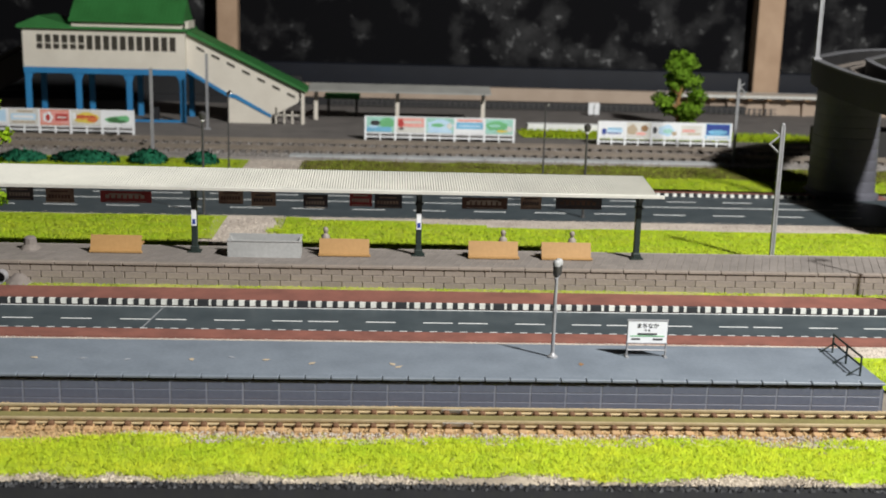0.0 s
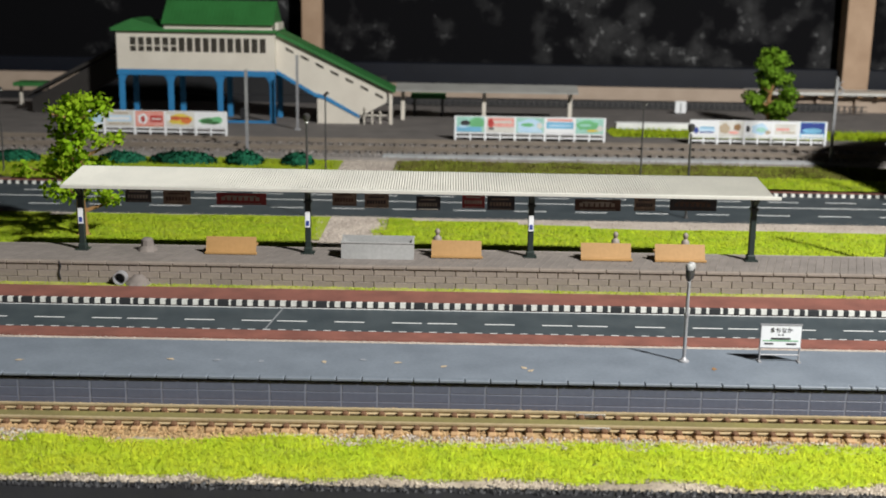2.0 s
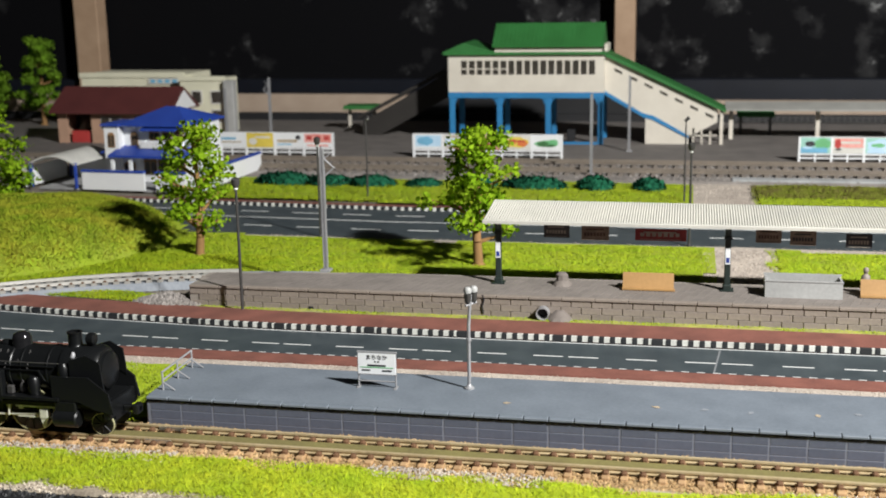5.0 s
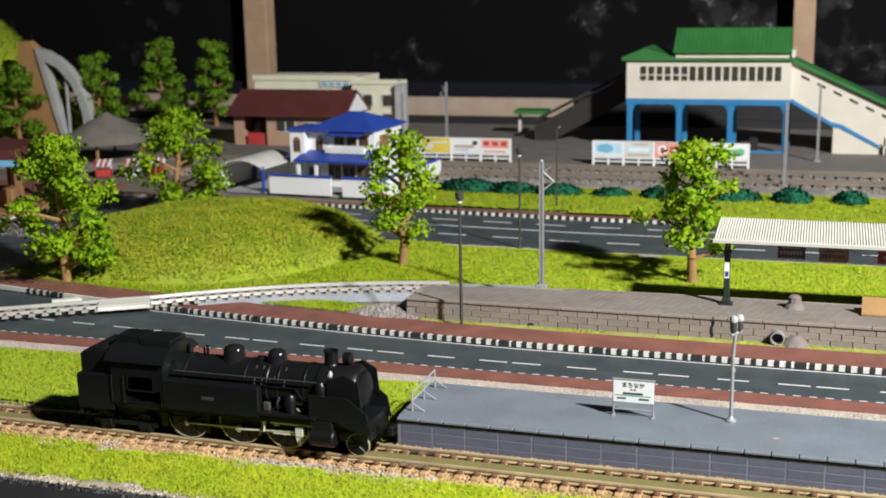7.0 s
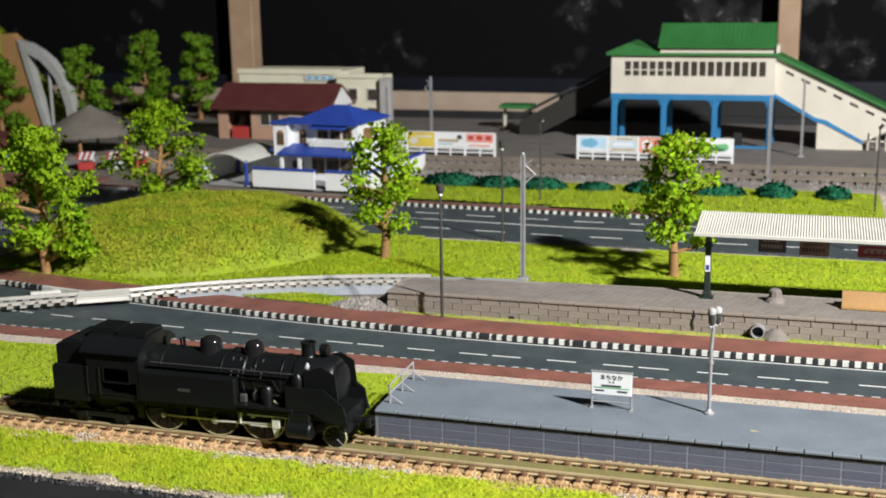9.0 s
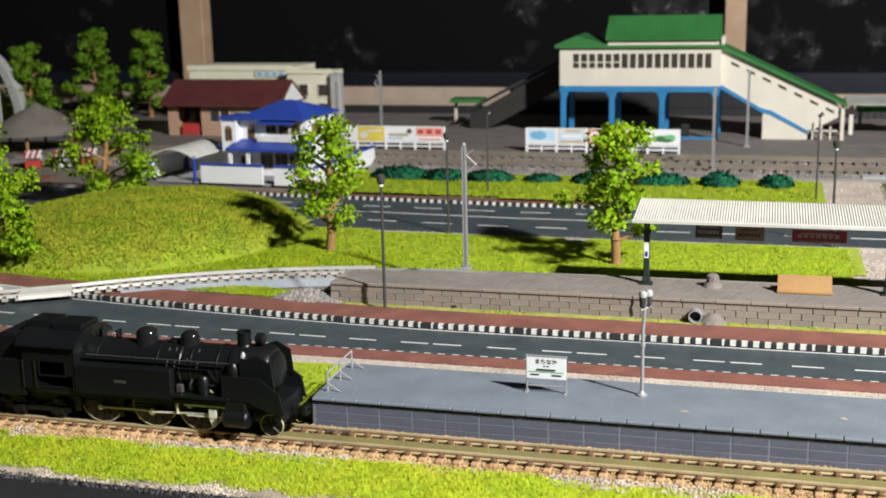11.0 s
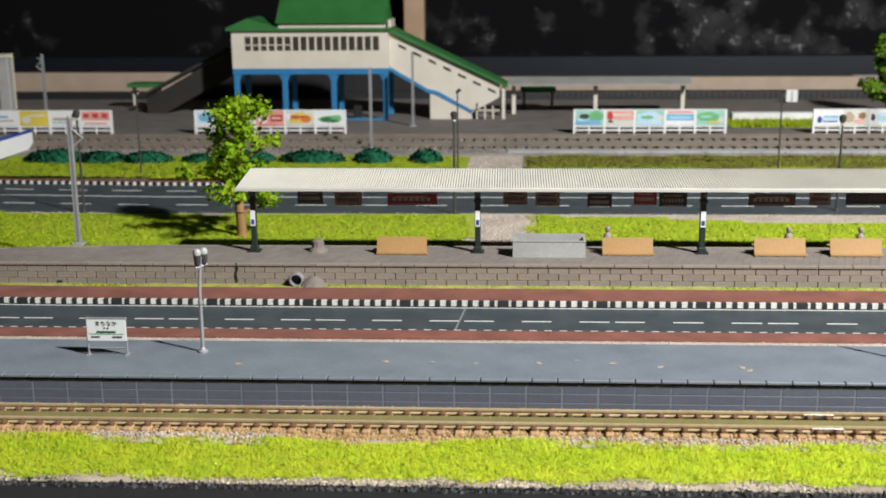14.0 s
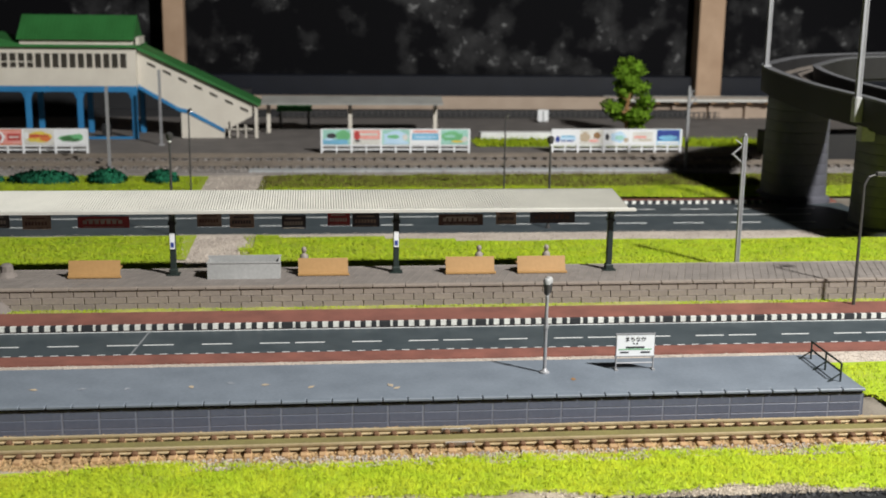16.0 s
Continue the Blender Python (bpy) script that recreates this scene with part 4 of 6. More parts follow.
# weathered enamel, its colours darkened further for the shade under the roof
AD_TAN = material("shaded_weathered_tan", (0.29, 0.22, 0.155), (0.15, 0.11, 0.08), rough=0.6, scale=30)
AD_RED = material("shaded_weathered_red", (0.30, 0.035, 0.035), (0.20, 0.025, 0.025), rough=0.6, scale=30)
AD_BROWN = material("shaded_weathered_brown", (0.10, 0.055, 0.035), (0.055, 0.03, 0.022), rough=0.6, scale=30)
AD_PALE = material("shaded_weathered_pale", (0.36, 0.33, 0.27), (0.24, 0.21, 0.17), rough=0.6, scale=30)
ADS = ((-11.15, 0.8, POLE_DARK, AD_PALE), (-9.95, 0.85, AD_TAN, AD_BROWN), (-7.95, 1.55, AD_RED, AD_PALE), (-4.75, 0.75, AD_TAN, AD_BROWN),
       (-3.75, 0.75, AD_TAN, INK), (-2.15, 0.75, INK, AD_PALE), (-0.75, 0.7, AD_RED, AD_PALE), (0.1, 0.85, INK, AD_TAN),
       (3.1, 1.42, AD_BROWN, AD_PALE), (4.55, 0.65, AD_TAN, INK), (6.05, 1.45, INK, AD_BROWN))
for i, (x, w, ground_paint, ink) in enumerate(ADS):
    z1 = 2.64 - 0.05 * (i % 3)
    z0 = z1 - (0.36 if w > 1 else 0.44)
    t = thing("advertising_board", x, 36.22, 0, "small enamel advertising board hung under the canopy", "sign", "boards under the canopy")
    b = part("board", P(-w / 2, w / 2, -0.02, 0.02, z0, z1, 0.006), ground_paint, t)
    letters = [(-w * 0.40 + w * 0.8 * k / 7, -w * 0.40 + w * (0.8 * k + 0.55) / 7, z0 + 0.13, z0 + 0.24, ink) for k in range(7)]
    mat_bars(b, letters + [(-w * 0.34, w * 0.3, z1 - 0.12, z1 - 0.08, ink), (-w * 0.4, w * 0.4, z0 + 0.03, z0 + 0.045, ink)], -0.02, 0.005)
    for d in (-w * 0.35, w * 0.35):
        part("hanger", Shape().rod((d, 0, z1 - 0.02), (d, 0.1, 2.78), 0.012, 0.012, 5), DARK_STEEL, t)


def bench(x, label):
    t = thing("bench", x, 36.45, 0.612, label, "bench", "platform benches")
    back = Shape().prism([(-0.34, 0.04), (-0.30, 0.02), (-0.12, 0.50), (-0.16, 0.53)], -0.78, 0.78, "x")
    part("backrest", back, TAN_WOOD, t, "slanted tan plank back")
    part("seat", P(-0.76, 0.76, -0.1, 0.32, 0.2, 0.25, 0.01), TAN_WOOD, t)
    part("foot_rail", P(-0.8, 0.82, -0.42, -0.33, 0.02, 0.09, 0.012), TAN_WOOD, t)
    for d in (-0.6, 0.6):
        part("leg", Shape().box(d - 0.04, d + 0.04, -0.25, -0.17, 0, 0.22).box(d - 0.04, d + 0.04, 0.2, 0.28, 0, 0.22), TAN_WOOD, t)
    return t


bench(-8.3, "tan wooden platform bench, empty, between two posts")
bench(-1.25, "tan wooden platform bench beside the grey tub")
bench(3.42, "tan wooden platform bench with a doll behind")
bench(5.73, "tan wooden platform bench near the last post")


def figure(x, y, z):
    """A seated model figure as one plain form."""
    s = Shape().lathe(0, 0, [(0.11, 0.0), (0.14, 0.12), (0.13, 0.3), (0.05, 0.38), (0.075, 0.44), (0.085, 0.5), (0.06, 0.56), (0.02, 0.58)], 10)
    s.box(-0.1, 0.1, 0.0, 0.3, -0.02, 0.08, 0.02)
    ob = part("figurine", s, SKIN_PAINT, None, "", 50)
    ob.matrix_world = pose(x * UNIT, y * UNIT, z * UNIT)
    tagged(ob, "tiny painted seated figurine on a bench", "figurine", "figurines on the benches")


for x in (-1.85, 3.75, 5.95):
    figure(x, 36.56, 0.872)

tub = thing("waste_tub", -3.7, 36.1, 0.612, "open pale grey plastic tub with thick rim", "tub")
part("body", Shape().box(-1.12, 1.12, -0.3, -0.24, 0, 0.5).box(-1.12, 1.12, 0.3, 0.36, 0, 0.58).box(-1.12, -1.06, -0.24, 0.3, 0, 0.54).box(1.06, 1.12, -0.24, 0.3, 0, 0.54).box(-1.06, 1.06, -0.24, 0.3, 0, 0.05), GREY_PLASTIC, tub)
part("rim", Shape().box(-1.14, 1.14, -0.32, -0.24, 0.5, 0.53).box(-1.14, 1.14, 0.3, 0.38, 0.58, 0.61), GREY_PLASTIC, tub)
s = Shape().lathe(0, 0, [(0.32, 0), (0.27, 0.1), (0.2, 0.16), (0.18, 0.34), (0.12, 0.4)], 9)
s.v = [(x * (1 + 0.15 * wave(x * 9, z * 9)), y * (1 + 0.2 * wave(y * 7, z * 5)), z) for x, y, z in s.v]
stump = part("stone_stump", s, STONE, None, "", 30)
stump.matrix_world = pose(-11.0 * UNIT, 36.5 * UNIT, 0.61 * UNIT)
tagged(stump, "weathered grey-brown stone stump on the platform", "stone")
drain = thing("drain_pipe", -11.35, 34.54, 0.23, "grey stub pipe sticking out of the platform wall", "pipe")
part("pipe", Shape().ring(0, 0, [(0.2, -0.22), (0.165, -0.22), (0.165, 0.1), (0.2, 0.15)], 18), POLE_GREY, drain, "", 40)
# black disc in place of the dark inside of the pipe
part("bore_shade", Shape().lathe(0, 0, [(0.17, 0.04), (0.17, 0.09)], 14, "y"), HOLLOW_SHADE, drain)
part("rubble", Shape().lathe(0.5, 0.05, [(0.42, -0.22), (0.3, -0.08), (0.12, 0.08)], 9), STONE, drain, "", 30)

lamp_post(-20.8, 34.05, 0.0, 4.3, "tall dark lantern lamp at the wall foot", "road lamps", "lantern", POLE_DARK)
lamp_post(15.07, 33.65, 0.0, 4.2, "tall dark lamp with a bent arm", "road lamps", "arm", POLE_DARK)
platform_mast = mast(-19.05, 37.3, 0.61, 4.12, 0.42, "light grey overhead line mast on the platform end")
mast(13.07, 38.6, 0.0, 4.7, -0.42, "light grey overhead line mast behind the platform")

# the platform level lies a little over the furniture's own plan: set it all on the paving
LEVEL = Vector((-5.0 * UNIT, 0.0, 9.8 * UNIT))
for ob in [o for o in scene.objects if o.parent is None and o.name.split(".")[0] in ("platform_canopy", "advertising_board", "bench", "figurine", "waste_tub", "stone_stump")] + [platform_mast]:
    ob.matrix_world = Matrix.Translation(LEVEL) @ Matrix.Scale(0.9915, 4) @ Matrix.Translation(-LEVEL) @ ob.matrix_world

# ---- locomotive ----
loco = thing("steam_locomotive", -23.05, 23.535, 0.21, "black model steam tank locomotive standing on the track", "locomotive")
loco.scale = (0.92, 0.87, 0.87)
body = part("frame", Shape().box(-3.9, 3.7, -0.32, 0.32, 0.35, 0.85).box(-4.05, 3.65, -0.78, 0.78, 0.82, 0.95, 0.02), BLACK_PLASTIC, loco)
part("boiler", Shape().lathe(0, 1.62, [(0.55, -1.75), (0.60, -1.7), (0.60, 1.0), (0.62, 1.02), (0.62, 1.1), (0.60, 1.12), (0.60, 2.4), (0.65, 2.42), (0.65, 3.3), (0.58, 3.4), (0.3, 3.46)], 22, "x"), BLACK_PLASTIC, loco, "", 40)
part("smokebox_door", Shape().lathe(0, 1.62, [(0.5, 3.4), (0.48, 3.5), (0.3, 3.58), (0.05, 3.6)], 18, "x"), BLACK_PLASTIC, loco, "", 40)
for x in (-1.2, 0.45, 1.35, 2.05):
    part("boiler_band", Shape().lathe(0, 1.62, [(0.615, x), (0.622, x + 0.01), (0.622, x + 0.05), (0.615, x + 0.06)], 22, "x"), BLACK_PLASTIC, loco, "", 40)
part("sand_dome", Shape().lathe(0, 0, [(0.36, 2.08), (0.29, 2.2), (0.28, 2.42), (0.24, 2.52), (0.12, 2.57), (0.02, 2.58)], 18), BLACK_GLOSS, loco, "glossy rounded dome", 50)
part("steam_dome", Shape().lathe(1.18, 0, [(0.32, 2.08), (0.25, 2.2), (0.245, 2.4), (0.2, 2.5), (0.1, 2.55), (0.02, 2.56)], 18), BLACK_GLOSS, loco, "glossy rounded dome", 50)
part("chimney", Shape().lathe(2.62, 0, [(0.27, 2.18), (0.19, 2.25), (0.175, 2.32), (0.175, 2.57), (0.195, 2.58), (0.195, 2.62), (0.14, 2.62), (0.14, 2.5)], 16), BLACK_PLASTIC, loco, "", 40)
part("headlamp", Shape().lathe(0, 2.44, [(0.13, 2.95), (0.16, 2.98), (0.16, 3.14), (0.13, 3.16)], 14, "x").box(2.98, 3.1, -0.05, 0.05, 2.2, 2.32), BLACK_PLASTIC, loco, "", 40)
part("generator", Shape().lathe(0, 2.22, [(0.1, 0.65), (0.11, 0.7), (0.11, 0.85), (0.07, 0.9)], 10, "x").rod((-0.75, 0, 2.15), (-0.75, 0, 2.48), 0.04, 0.04, 8).rod((-0.9, 0.1, 2.15), (-0.9, 0.1, 2.4), 0.03, 0.03, 8).rod((-1.25, 0.0, 2.15), (-1.25, 0, 2.55), 0.02, 0.02, 6).rod((-1.35, 0.1, 2.1), (-1.35, 0.1, 2.42), 0.09, 0.05, 8), BLACK_PLASTIC, loco, "", 40)
cab = part("cab", Shape().prism([(-3.1, 0.95), (-3.1, 2.18), (-1.62, 2.18), (-1.62, 0.95), (-1.72, 0.95), (-1.72, 1.35), (-1.86, 1.35), (-1.86, 1.72), (-2.72, 1.72), (-2.72, 0.95)], -0.84, -0.79)
           .prism([(-3.1, 0.95), (-3.1, 2.18), (-1.62, 2.18), (-1.62, 0.95)], 0.79, 0.84).box(-1.7, -1.62, -0.79, 0.79, 0.95, 2.25).box(-3.12, -3.06, -0.79, 0.79, 0.95, 2.2), BLACK_PLASTIC, loco)
roof = [(-0.95, 2.14), (-0.9, 2.24), (-0.6, 2.44), (-0.25, 2.55), (0.25, 2.55), (0.6, 2.44), (0.9, 2.24), (0.95, 2.14)]
part("roof", Shape().prism(roof, -3.22, -1.52, "x"), BLACK_PLASTIC, cab, "", 30)
part("roof_hatch", Shape().prism([(-0.45, 2.5), (-0.4, 2.64), (0.4, 2.64), (0.45, 2.5)], -2.42, -1.6, "x").prism([(-0.4, 2.5), (-0.36, 2.68), (0.36, 2.68), (0.4, 2.5)], -3.15, -2.48, "x"), BLACK_PLASTIC, cab)
part("window_frame", Shape().box(-2.66, -1.86, -0.86, -0.84, 1.32, 1.37).box(-2.66, -2.62, -0.86, -0.84, 1.37, 1.72).box(-1.92, -1.86, -0.86, -0.84, 1.37, 1.72), BLACK_PLASTIC, cab)
part("cab_floor", P(-3.06, -1.7, -0.79, 0.79, 0.95, 1.0), BLACK_PLASTIC, cab)
part("backhead", P(-1.95, -1.7, -0.5, 0.5, 1.0, 1.9, 0.06), BLACK_PLASTIC, cab)
for x in (-3.08, -2.74):
    part("handrail", Shape().rod((x, -0.88, 0.98), (x, -0.88, 1.75), 0.014, 0.014, 6), BLACK_GLOSS, cab)
bunker = part("coal_bunker", Shape().prism([(-4.12, 0.72), (-4.12, 1.66), (-4.08, 1.7), (-3.12, 1.7), (-3.12, 0.72)], -0.84, 0.84).prism([(-4.02, 1.69), (-4.02, 2.22), (-3.9, 2.32), (-3.12, 2.32), (-3.12, 1.69)], -0.74, 0.74), BLACK_PLASTIC, loco)
part("coal", Shape().prism([(-3.98, 2.28), (-3.8, 2.38), (-3.4, 2.36), (-3.2, 2.28)], -0.6, 0.6), BLACK_GLOSS, bunker)
part("rear_lamp", Shape().lathe(0, 1.9, [(0.1, -4.24), (0.12, -4.2), (0.12, -4.08)], 10, "x"), BLACK_PLASTIC, bunker, "", 40)
for y0, y1 in ((-0.86, -0.62), (0.62, 0.86)):
    tank = part("side_tank", P(-1.66, 1.0, y0, y1, 0.93, 1.72, 0.03), BLACK_PLASTIC, loco)
    yo = y0 - 0.01 if y0 < 0 else y1
    plate = part("builder_plate", P(-0.55, -0.22, yo, yo + 0.01, 1.28, 1.36), POLE_DARK, tank, "dull metal plate")
    part("running_board", P(1.0, 2.5, y0 - 0.02, y1 + 0.02, 1.0, 1.08, 0.01), BLACK_PLASTIC, loco)
    part("deflector", Shape().prism([(2.32, 1.03), (2.32, 1.66), (3.3, 1.66), (3.8, 1.25), (3.9, 0.7), (3.45, 0.8), (3.0, 1.0)], y0 + 0.02, y0 + 0.07 if y0 < 0 else y0 + 0.09), BLACK_PLASTIC, loco)
    part("cylinder", Shape().lathe((y0 + y1) / 2, 0.52, [(0.2, 2.32), (0.24, 2.36), (0.24, 2.92), (0.2, 2.96)], 14, "x").box(2.36, 2.92, y0 + 0.02, y1 - 0.02, 0.55, 1.0, 0.03), BLACK_PLASTIC, loco, "", 40)
    part("boiler_pipe", Shape().rod((-1.5, (y0 + y1) / 2 * 0.83, 1.82), (2.3, (y0 + y1) / 2 * 0.83, 1.82), 0.022, 0.022, 6).rod((-1.5, (y0 + y1) / 2 * 0.86, 1.72), (1.9, (y0 + y1) / 2 * 0.86, 1.72), 0.02, 0.02, 6).rod((1.9, (y0 + y1) / 2 * 0.86, 1.72), (2.2, (y0 + y1) / 2 * 0.95, 1.3), 0.02, 0.02, 6), BLACK_PLASTIC, loco)
    part("air_pump", Shape().lathe(2.55, (y0 + y1) / 2 * 0.8, [(0.13, 1.5), (0.15, 1.55), (0.15, 1.85), (0.08, 1.95)], 12).lathe(1.75, (y0 + y1) / 2 * 0.85, [(0.14, 1.05), (0.15, 1.1), (0.15, 1.5), (0.1, 1.56)], 12), BLACK_PLASTIC, loco, "", 40)
part("injector", Shape().lathe(1.42, -0.56, [(0.07, 1.1), (0.09, 1.14), (0.09, 1.3), (0.05, 1.36)], 10).rod((1.42, -0.56, 1.36), (1.3, -0.5, 1.95), 0.022, 0.022, 6).box(1.05, 1.22, -0.72, -0.6, 1.1, 1.3, 0.02), POLE_DARK, loco, "dull grey injector and pipe", 40)
part("handrail", Shape().rod((-1.4, -0.63, 1.93), (2.9, -0.63, 1.93), 0.015, 0.015, 6), POLE_DARK, loco)
# pale knobs made up to stand for bright glints on the smokebox
part("glint_knob", Shape().lathe(2.75, -0.42, [(0.06, 2.02), (0.08, 2.06), (0.05, 2.16), (0.02, 2.2)], 8).lathe(3.05, -0.5, [(0.05, 1.9), (0.07, 1.98), (0.03, 2.1)], 8), POLE_GREY, loco, "small pale knobs added as glints", 40)
for x in (0.75, 0.95, 1.55):
    part("sand_pipe", Shape().rod((x, -0.3, 2.15), (x + 0.04, -0.62, 1.75), 0.02, 0.02, 6), POLE_DARK, loco)
for y in (-0.68, 0.62):
    part("smoke_plate", Shape().prism([(2.75, 1.6), (2.75, 2.05), (3.2, 2.2), (3.55, 2.0), (3.62, 1.3), (3.3, 1.5)], y, y + 0.05), BLACK_PLASTIC, loco)
part("front_beam", Shape().box(3.62, 3.78, -0.8, 0.8, 0.55, 0.98, 0.03).box(3.3, 3.65, -0.55, 0.55, 0.85, 1.0), BLACK_PLASTIC, loco)
part("rear_beam", P(-4.16, -4.06, -0.8, 0.8, 0.5, 0.85, 0.02), BLACK_PLASTIC, loco)
for x0, x1, z in ((3.78, 4.22, 0.62), (-4.4, -4.12, 0.42)):
    part("coupler", Shape().box(x0, x1, -0.08, 0.08, z - 0.07, z + 0.07, 0.02).box(x1 - 0.16 if x1 > 0 else x0, x1 if x1 > 0 else x0 + 0.16, -0.16, 0.16, z - 0.12, z + 0.12, 0.03), BLACK_PLASTIC, loco)


def wheel(x, r, y, spokes, tyre=WHEEL_RIM):
    w = part("wheel", Shape().lathe(x, r, [(r * 0.96, y - 0.05), (r * 0.98, y - 0.045), (r, y), (r * 1.03, y + 0.05), (r * 0.2, y + 0.05)], 26, "y"), BLACK_PLASTIC, loco, "", 40)
    rim = Shape().ring(x, r, [(r * 0.995, y - 0.06), (r * 0.94, y - 0.06), (r * 0.94, y - 0.03), (r * 1.0, y)], 26)
    part("tyre", rim, tyre, w, "dull brass-coloured tyre" if tyre == WHEEL_RIM else "")
    sp = Shape().rod((x, y - 0.075, r), (x, y, r), r * 0.22, r * 0.22, 10)
    for k in range(spokes):
        a = 2 * math.pi * k / spokes
        sp.rod((x, y - 0.058, r), (x + r * 0.9 * math.cos(a), y - 0.058, r + r * 0.9 * math.sin(a)), 0.022, 0.016, 4, False)
    part("spokes", sp, BLACK_PLASTIC, w)


for side in (-1, 1):
    for x in (-1.15, 0.3, 1.55):
        if side < 0:
            wheel(x, 0.60, -0.42, 12)
    if side < 0:
        wheel(3.42, 0.3, -0.42, 8)
        wheel(-3.55, 0.27, -0.42, 8, BLACK_GLOSS)
        wheel(-2.42, 0.27, -0.42, 8, BLACK_GLOSS)
for x, r in ((-1.15, 0.60), (0.3, 0.60), (1.55, 0.60), (3.42, 0.3), (-3.55, 0.27), (-2.42, 0.27)):
    part("far_wheel", Shape().lathe(x, r, [(r * 0.9, 0.37), (r * 1.03, 0.38), (r, 0.47)], 20, "y"), BLACK_PLASTIC, loco, "", 40)
part("bogie_frame", Shape().box(-3.95, -2.05, -0.52, -0.46, 0.2, 0.36, 0.02).box(-3.72, -3.38, -0.56, -0.46, 0.15, 0.34, 0.03).box(-2.6, -2.25, -0.56, -0.46, 0.15, 0.34, 0.03), BLACK_PLASTIC, loco)
part("coupling_rod", Shape().box(-1.2, 1.6, -0.56, -0.53, 0.43, 0.49, 0.008).rod((-1.15, -0.6, 0.46), (-1.15, -0.52, 0.46), 0.07, 0.07, 10).rod((0.3, -0.62, 0.46), (0.3, -0.52, 0.46), 0.09, 0.09, 10).rod((1.55, -0.6, 0.46), (1.55, -0.52, 0.46), 0.07, 0.07, 10), WHEEL_RIM, loco, "long dull metal rod")
part("main_rod", Shape().rod((0.3, -0.62, 0.46), (2.1, -0.62, 0.55), 0.03, 0.03, 6), ROD, loco)
part("slide_bar", Shape().box(1.2, 2.4, -0.66, -0.6, 0.72, 0.78, 0.01).box(1.25, 2.3, -0.64, -0.6, 0.44, 0.48), ROD, loco)
part("crosshead", Shape().box(1.86, 2.1, -0.72, -0.58, 0.46, 0.72, 0.03).prism([(1.88, 0.46), (2.08, 0.46), (2.0, 0.2), (1.94, 0.2)], -0.7, -0.64), ROD, loco)
part("valve_link", Shape().box(1.0, 1.28, -0.7, -0.62, 0.86, 1.0, 0.03).rod((1.08, -0.68, 0.95), (1.02, -0.68, 0.5), 0.035, 0.03, 6).rod((1.2, -0.68, 0.92), (2.35, -0.66, 0.84), 0.03, 0.03, 6).box(1.3, 1.42, -0.7, -0.62, 0.68, 0.92, 0.02), ROD, loco)
part("brake_gear", Shape().box(-1.9, -1.72, -0.55, -0.45, 0.3, 0.7).box(-0.68, -0.55, -0.5, -0.4, 0.2, 0.75).box(0.66, 0.78, -0.5, -0.4, 0.2, 0.75), BLACK_PLASTIC, loco)

# ---- trees and bushes ----
tree("tree", -14.5, 41.2, 0.0, 4.95, 1.9, 1.2, 3300, 41, label="bright green foam tree on a wire trunk in the meadow")
tree("tree", -25.4, 41.5, 0.0, 4.95, 1.8, 1.2, 2600, 52, label="bright green foam tree beside the mound")
tree("tree", -36.6, 36.2, 0.0, 5.3, 2.35, 0.8, 6200, 63, label="broad green foam tree at the mound foot")
tree("tree", -38.7, 48.2, 0.0, 4.9, 2.2, 0.7, 5000, 74, label="green foam tree behind the mound")
tree("tree", -64.9, 71.2, 0.0, 5.3, 2.3, 0.8, 6000, 85, LEAF_DARK, "dark green foam tree before the hill", "far trees", 0.145)
tree("tree", -60.0, 74.0, 0.0, 5.9, 2.1, 0.8, 6000, 96, LEAF_DARK, "dark green foam tree by the arched bridge", "far trees", 0.145)
tree("tree", -58.5, 80.0, 0.14, 6.6, 1.9, 1.0, 6000, 107, LEAF_DARK, "slim dark green foam tree at the back", "far trees", 0.145)
tree("tree", -54.5, 81.0, 0.14, 6.4, 1.8, 1.0, 6000, 118, LEAF_DARK, "slim dark green foam tree behind the shop", "far trees", 0.145)
tree("tree", 18.4, 74.5, 0.14, 4.8, 1.75, 0.7, 6000, 129, LEAF_DARK, "dull green foam tree beside the sidings", "far trees", 0.135)
for i, (x, w, d, h) in enumerate(((-27.5, 1.3, 0.5, 0.75), (-25.2, 1.0, 0.5, 0.6), (-22.9, 1.0, 0.45, 0.6), (-20.2, 0.7, 0.4, 0.4), (-17.6, 0.9, 0.45, 0.6), (-14.6, 1.3, 0.5, 0.7), (-11.6, 0.7, 0.45, 0.8), (-9.0, 0.6, 0.4, 0.7))):
    bush(x, 57.6, 0.06, w * 1.25, d * 1.5, h * 0.72, 200 + i)

# ---- lamps and masts further back ----
lamp_post(-21.75, 45.3, 0.0, 4.1, "dark road lamp beside the back road", "road lamps", "lantern", POLE_DARK)
lamp_post(-7.05, 45.4, 0.0, 4.0, "dark road lamp with a bright glint", "road lamps", "lantern", POLE_DARK)
lamp_post(7.85, 46.2, 0.0, 3.75, "dark road lamp beside the back road", "road lamps", "lantern", POLE_DARK)
lamp_post(-22.2, 54.3, 0.0, 3.9, "thin brownish lamp on the turf band", "yard lamps", "stub", POLE_DARK, 0, 0.045)
lamp_post(-7.3, 54.6, 0.0, 3.9, "thin brownish lamp on the turf band", "yard lamps", "stub", POLE_DARK, 0, 0.045)
lamp_post(7.1, 53.2, 0.0, 3.85, "thin brownish lamp on the turf band", "yard lamps", "stub", POLE_DARK, 0, 0.045)
mast(-12.1, 61.4, 0.1, 4.25, 0, "grey overhead line mast beside the yard")
mast(-10.6, 70.2, 0.14, 4.4, 0, "grey overhead line mast on the forecourt")
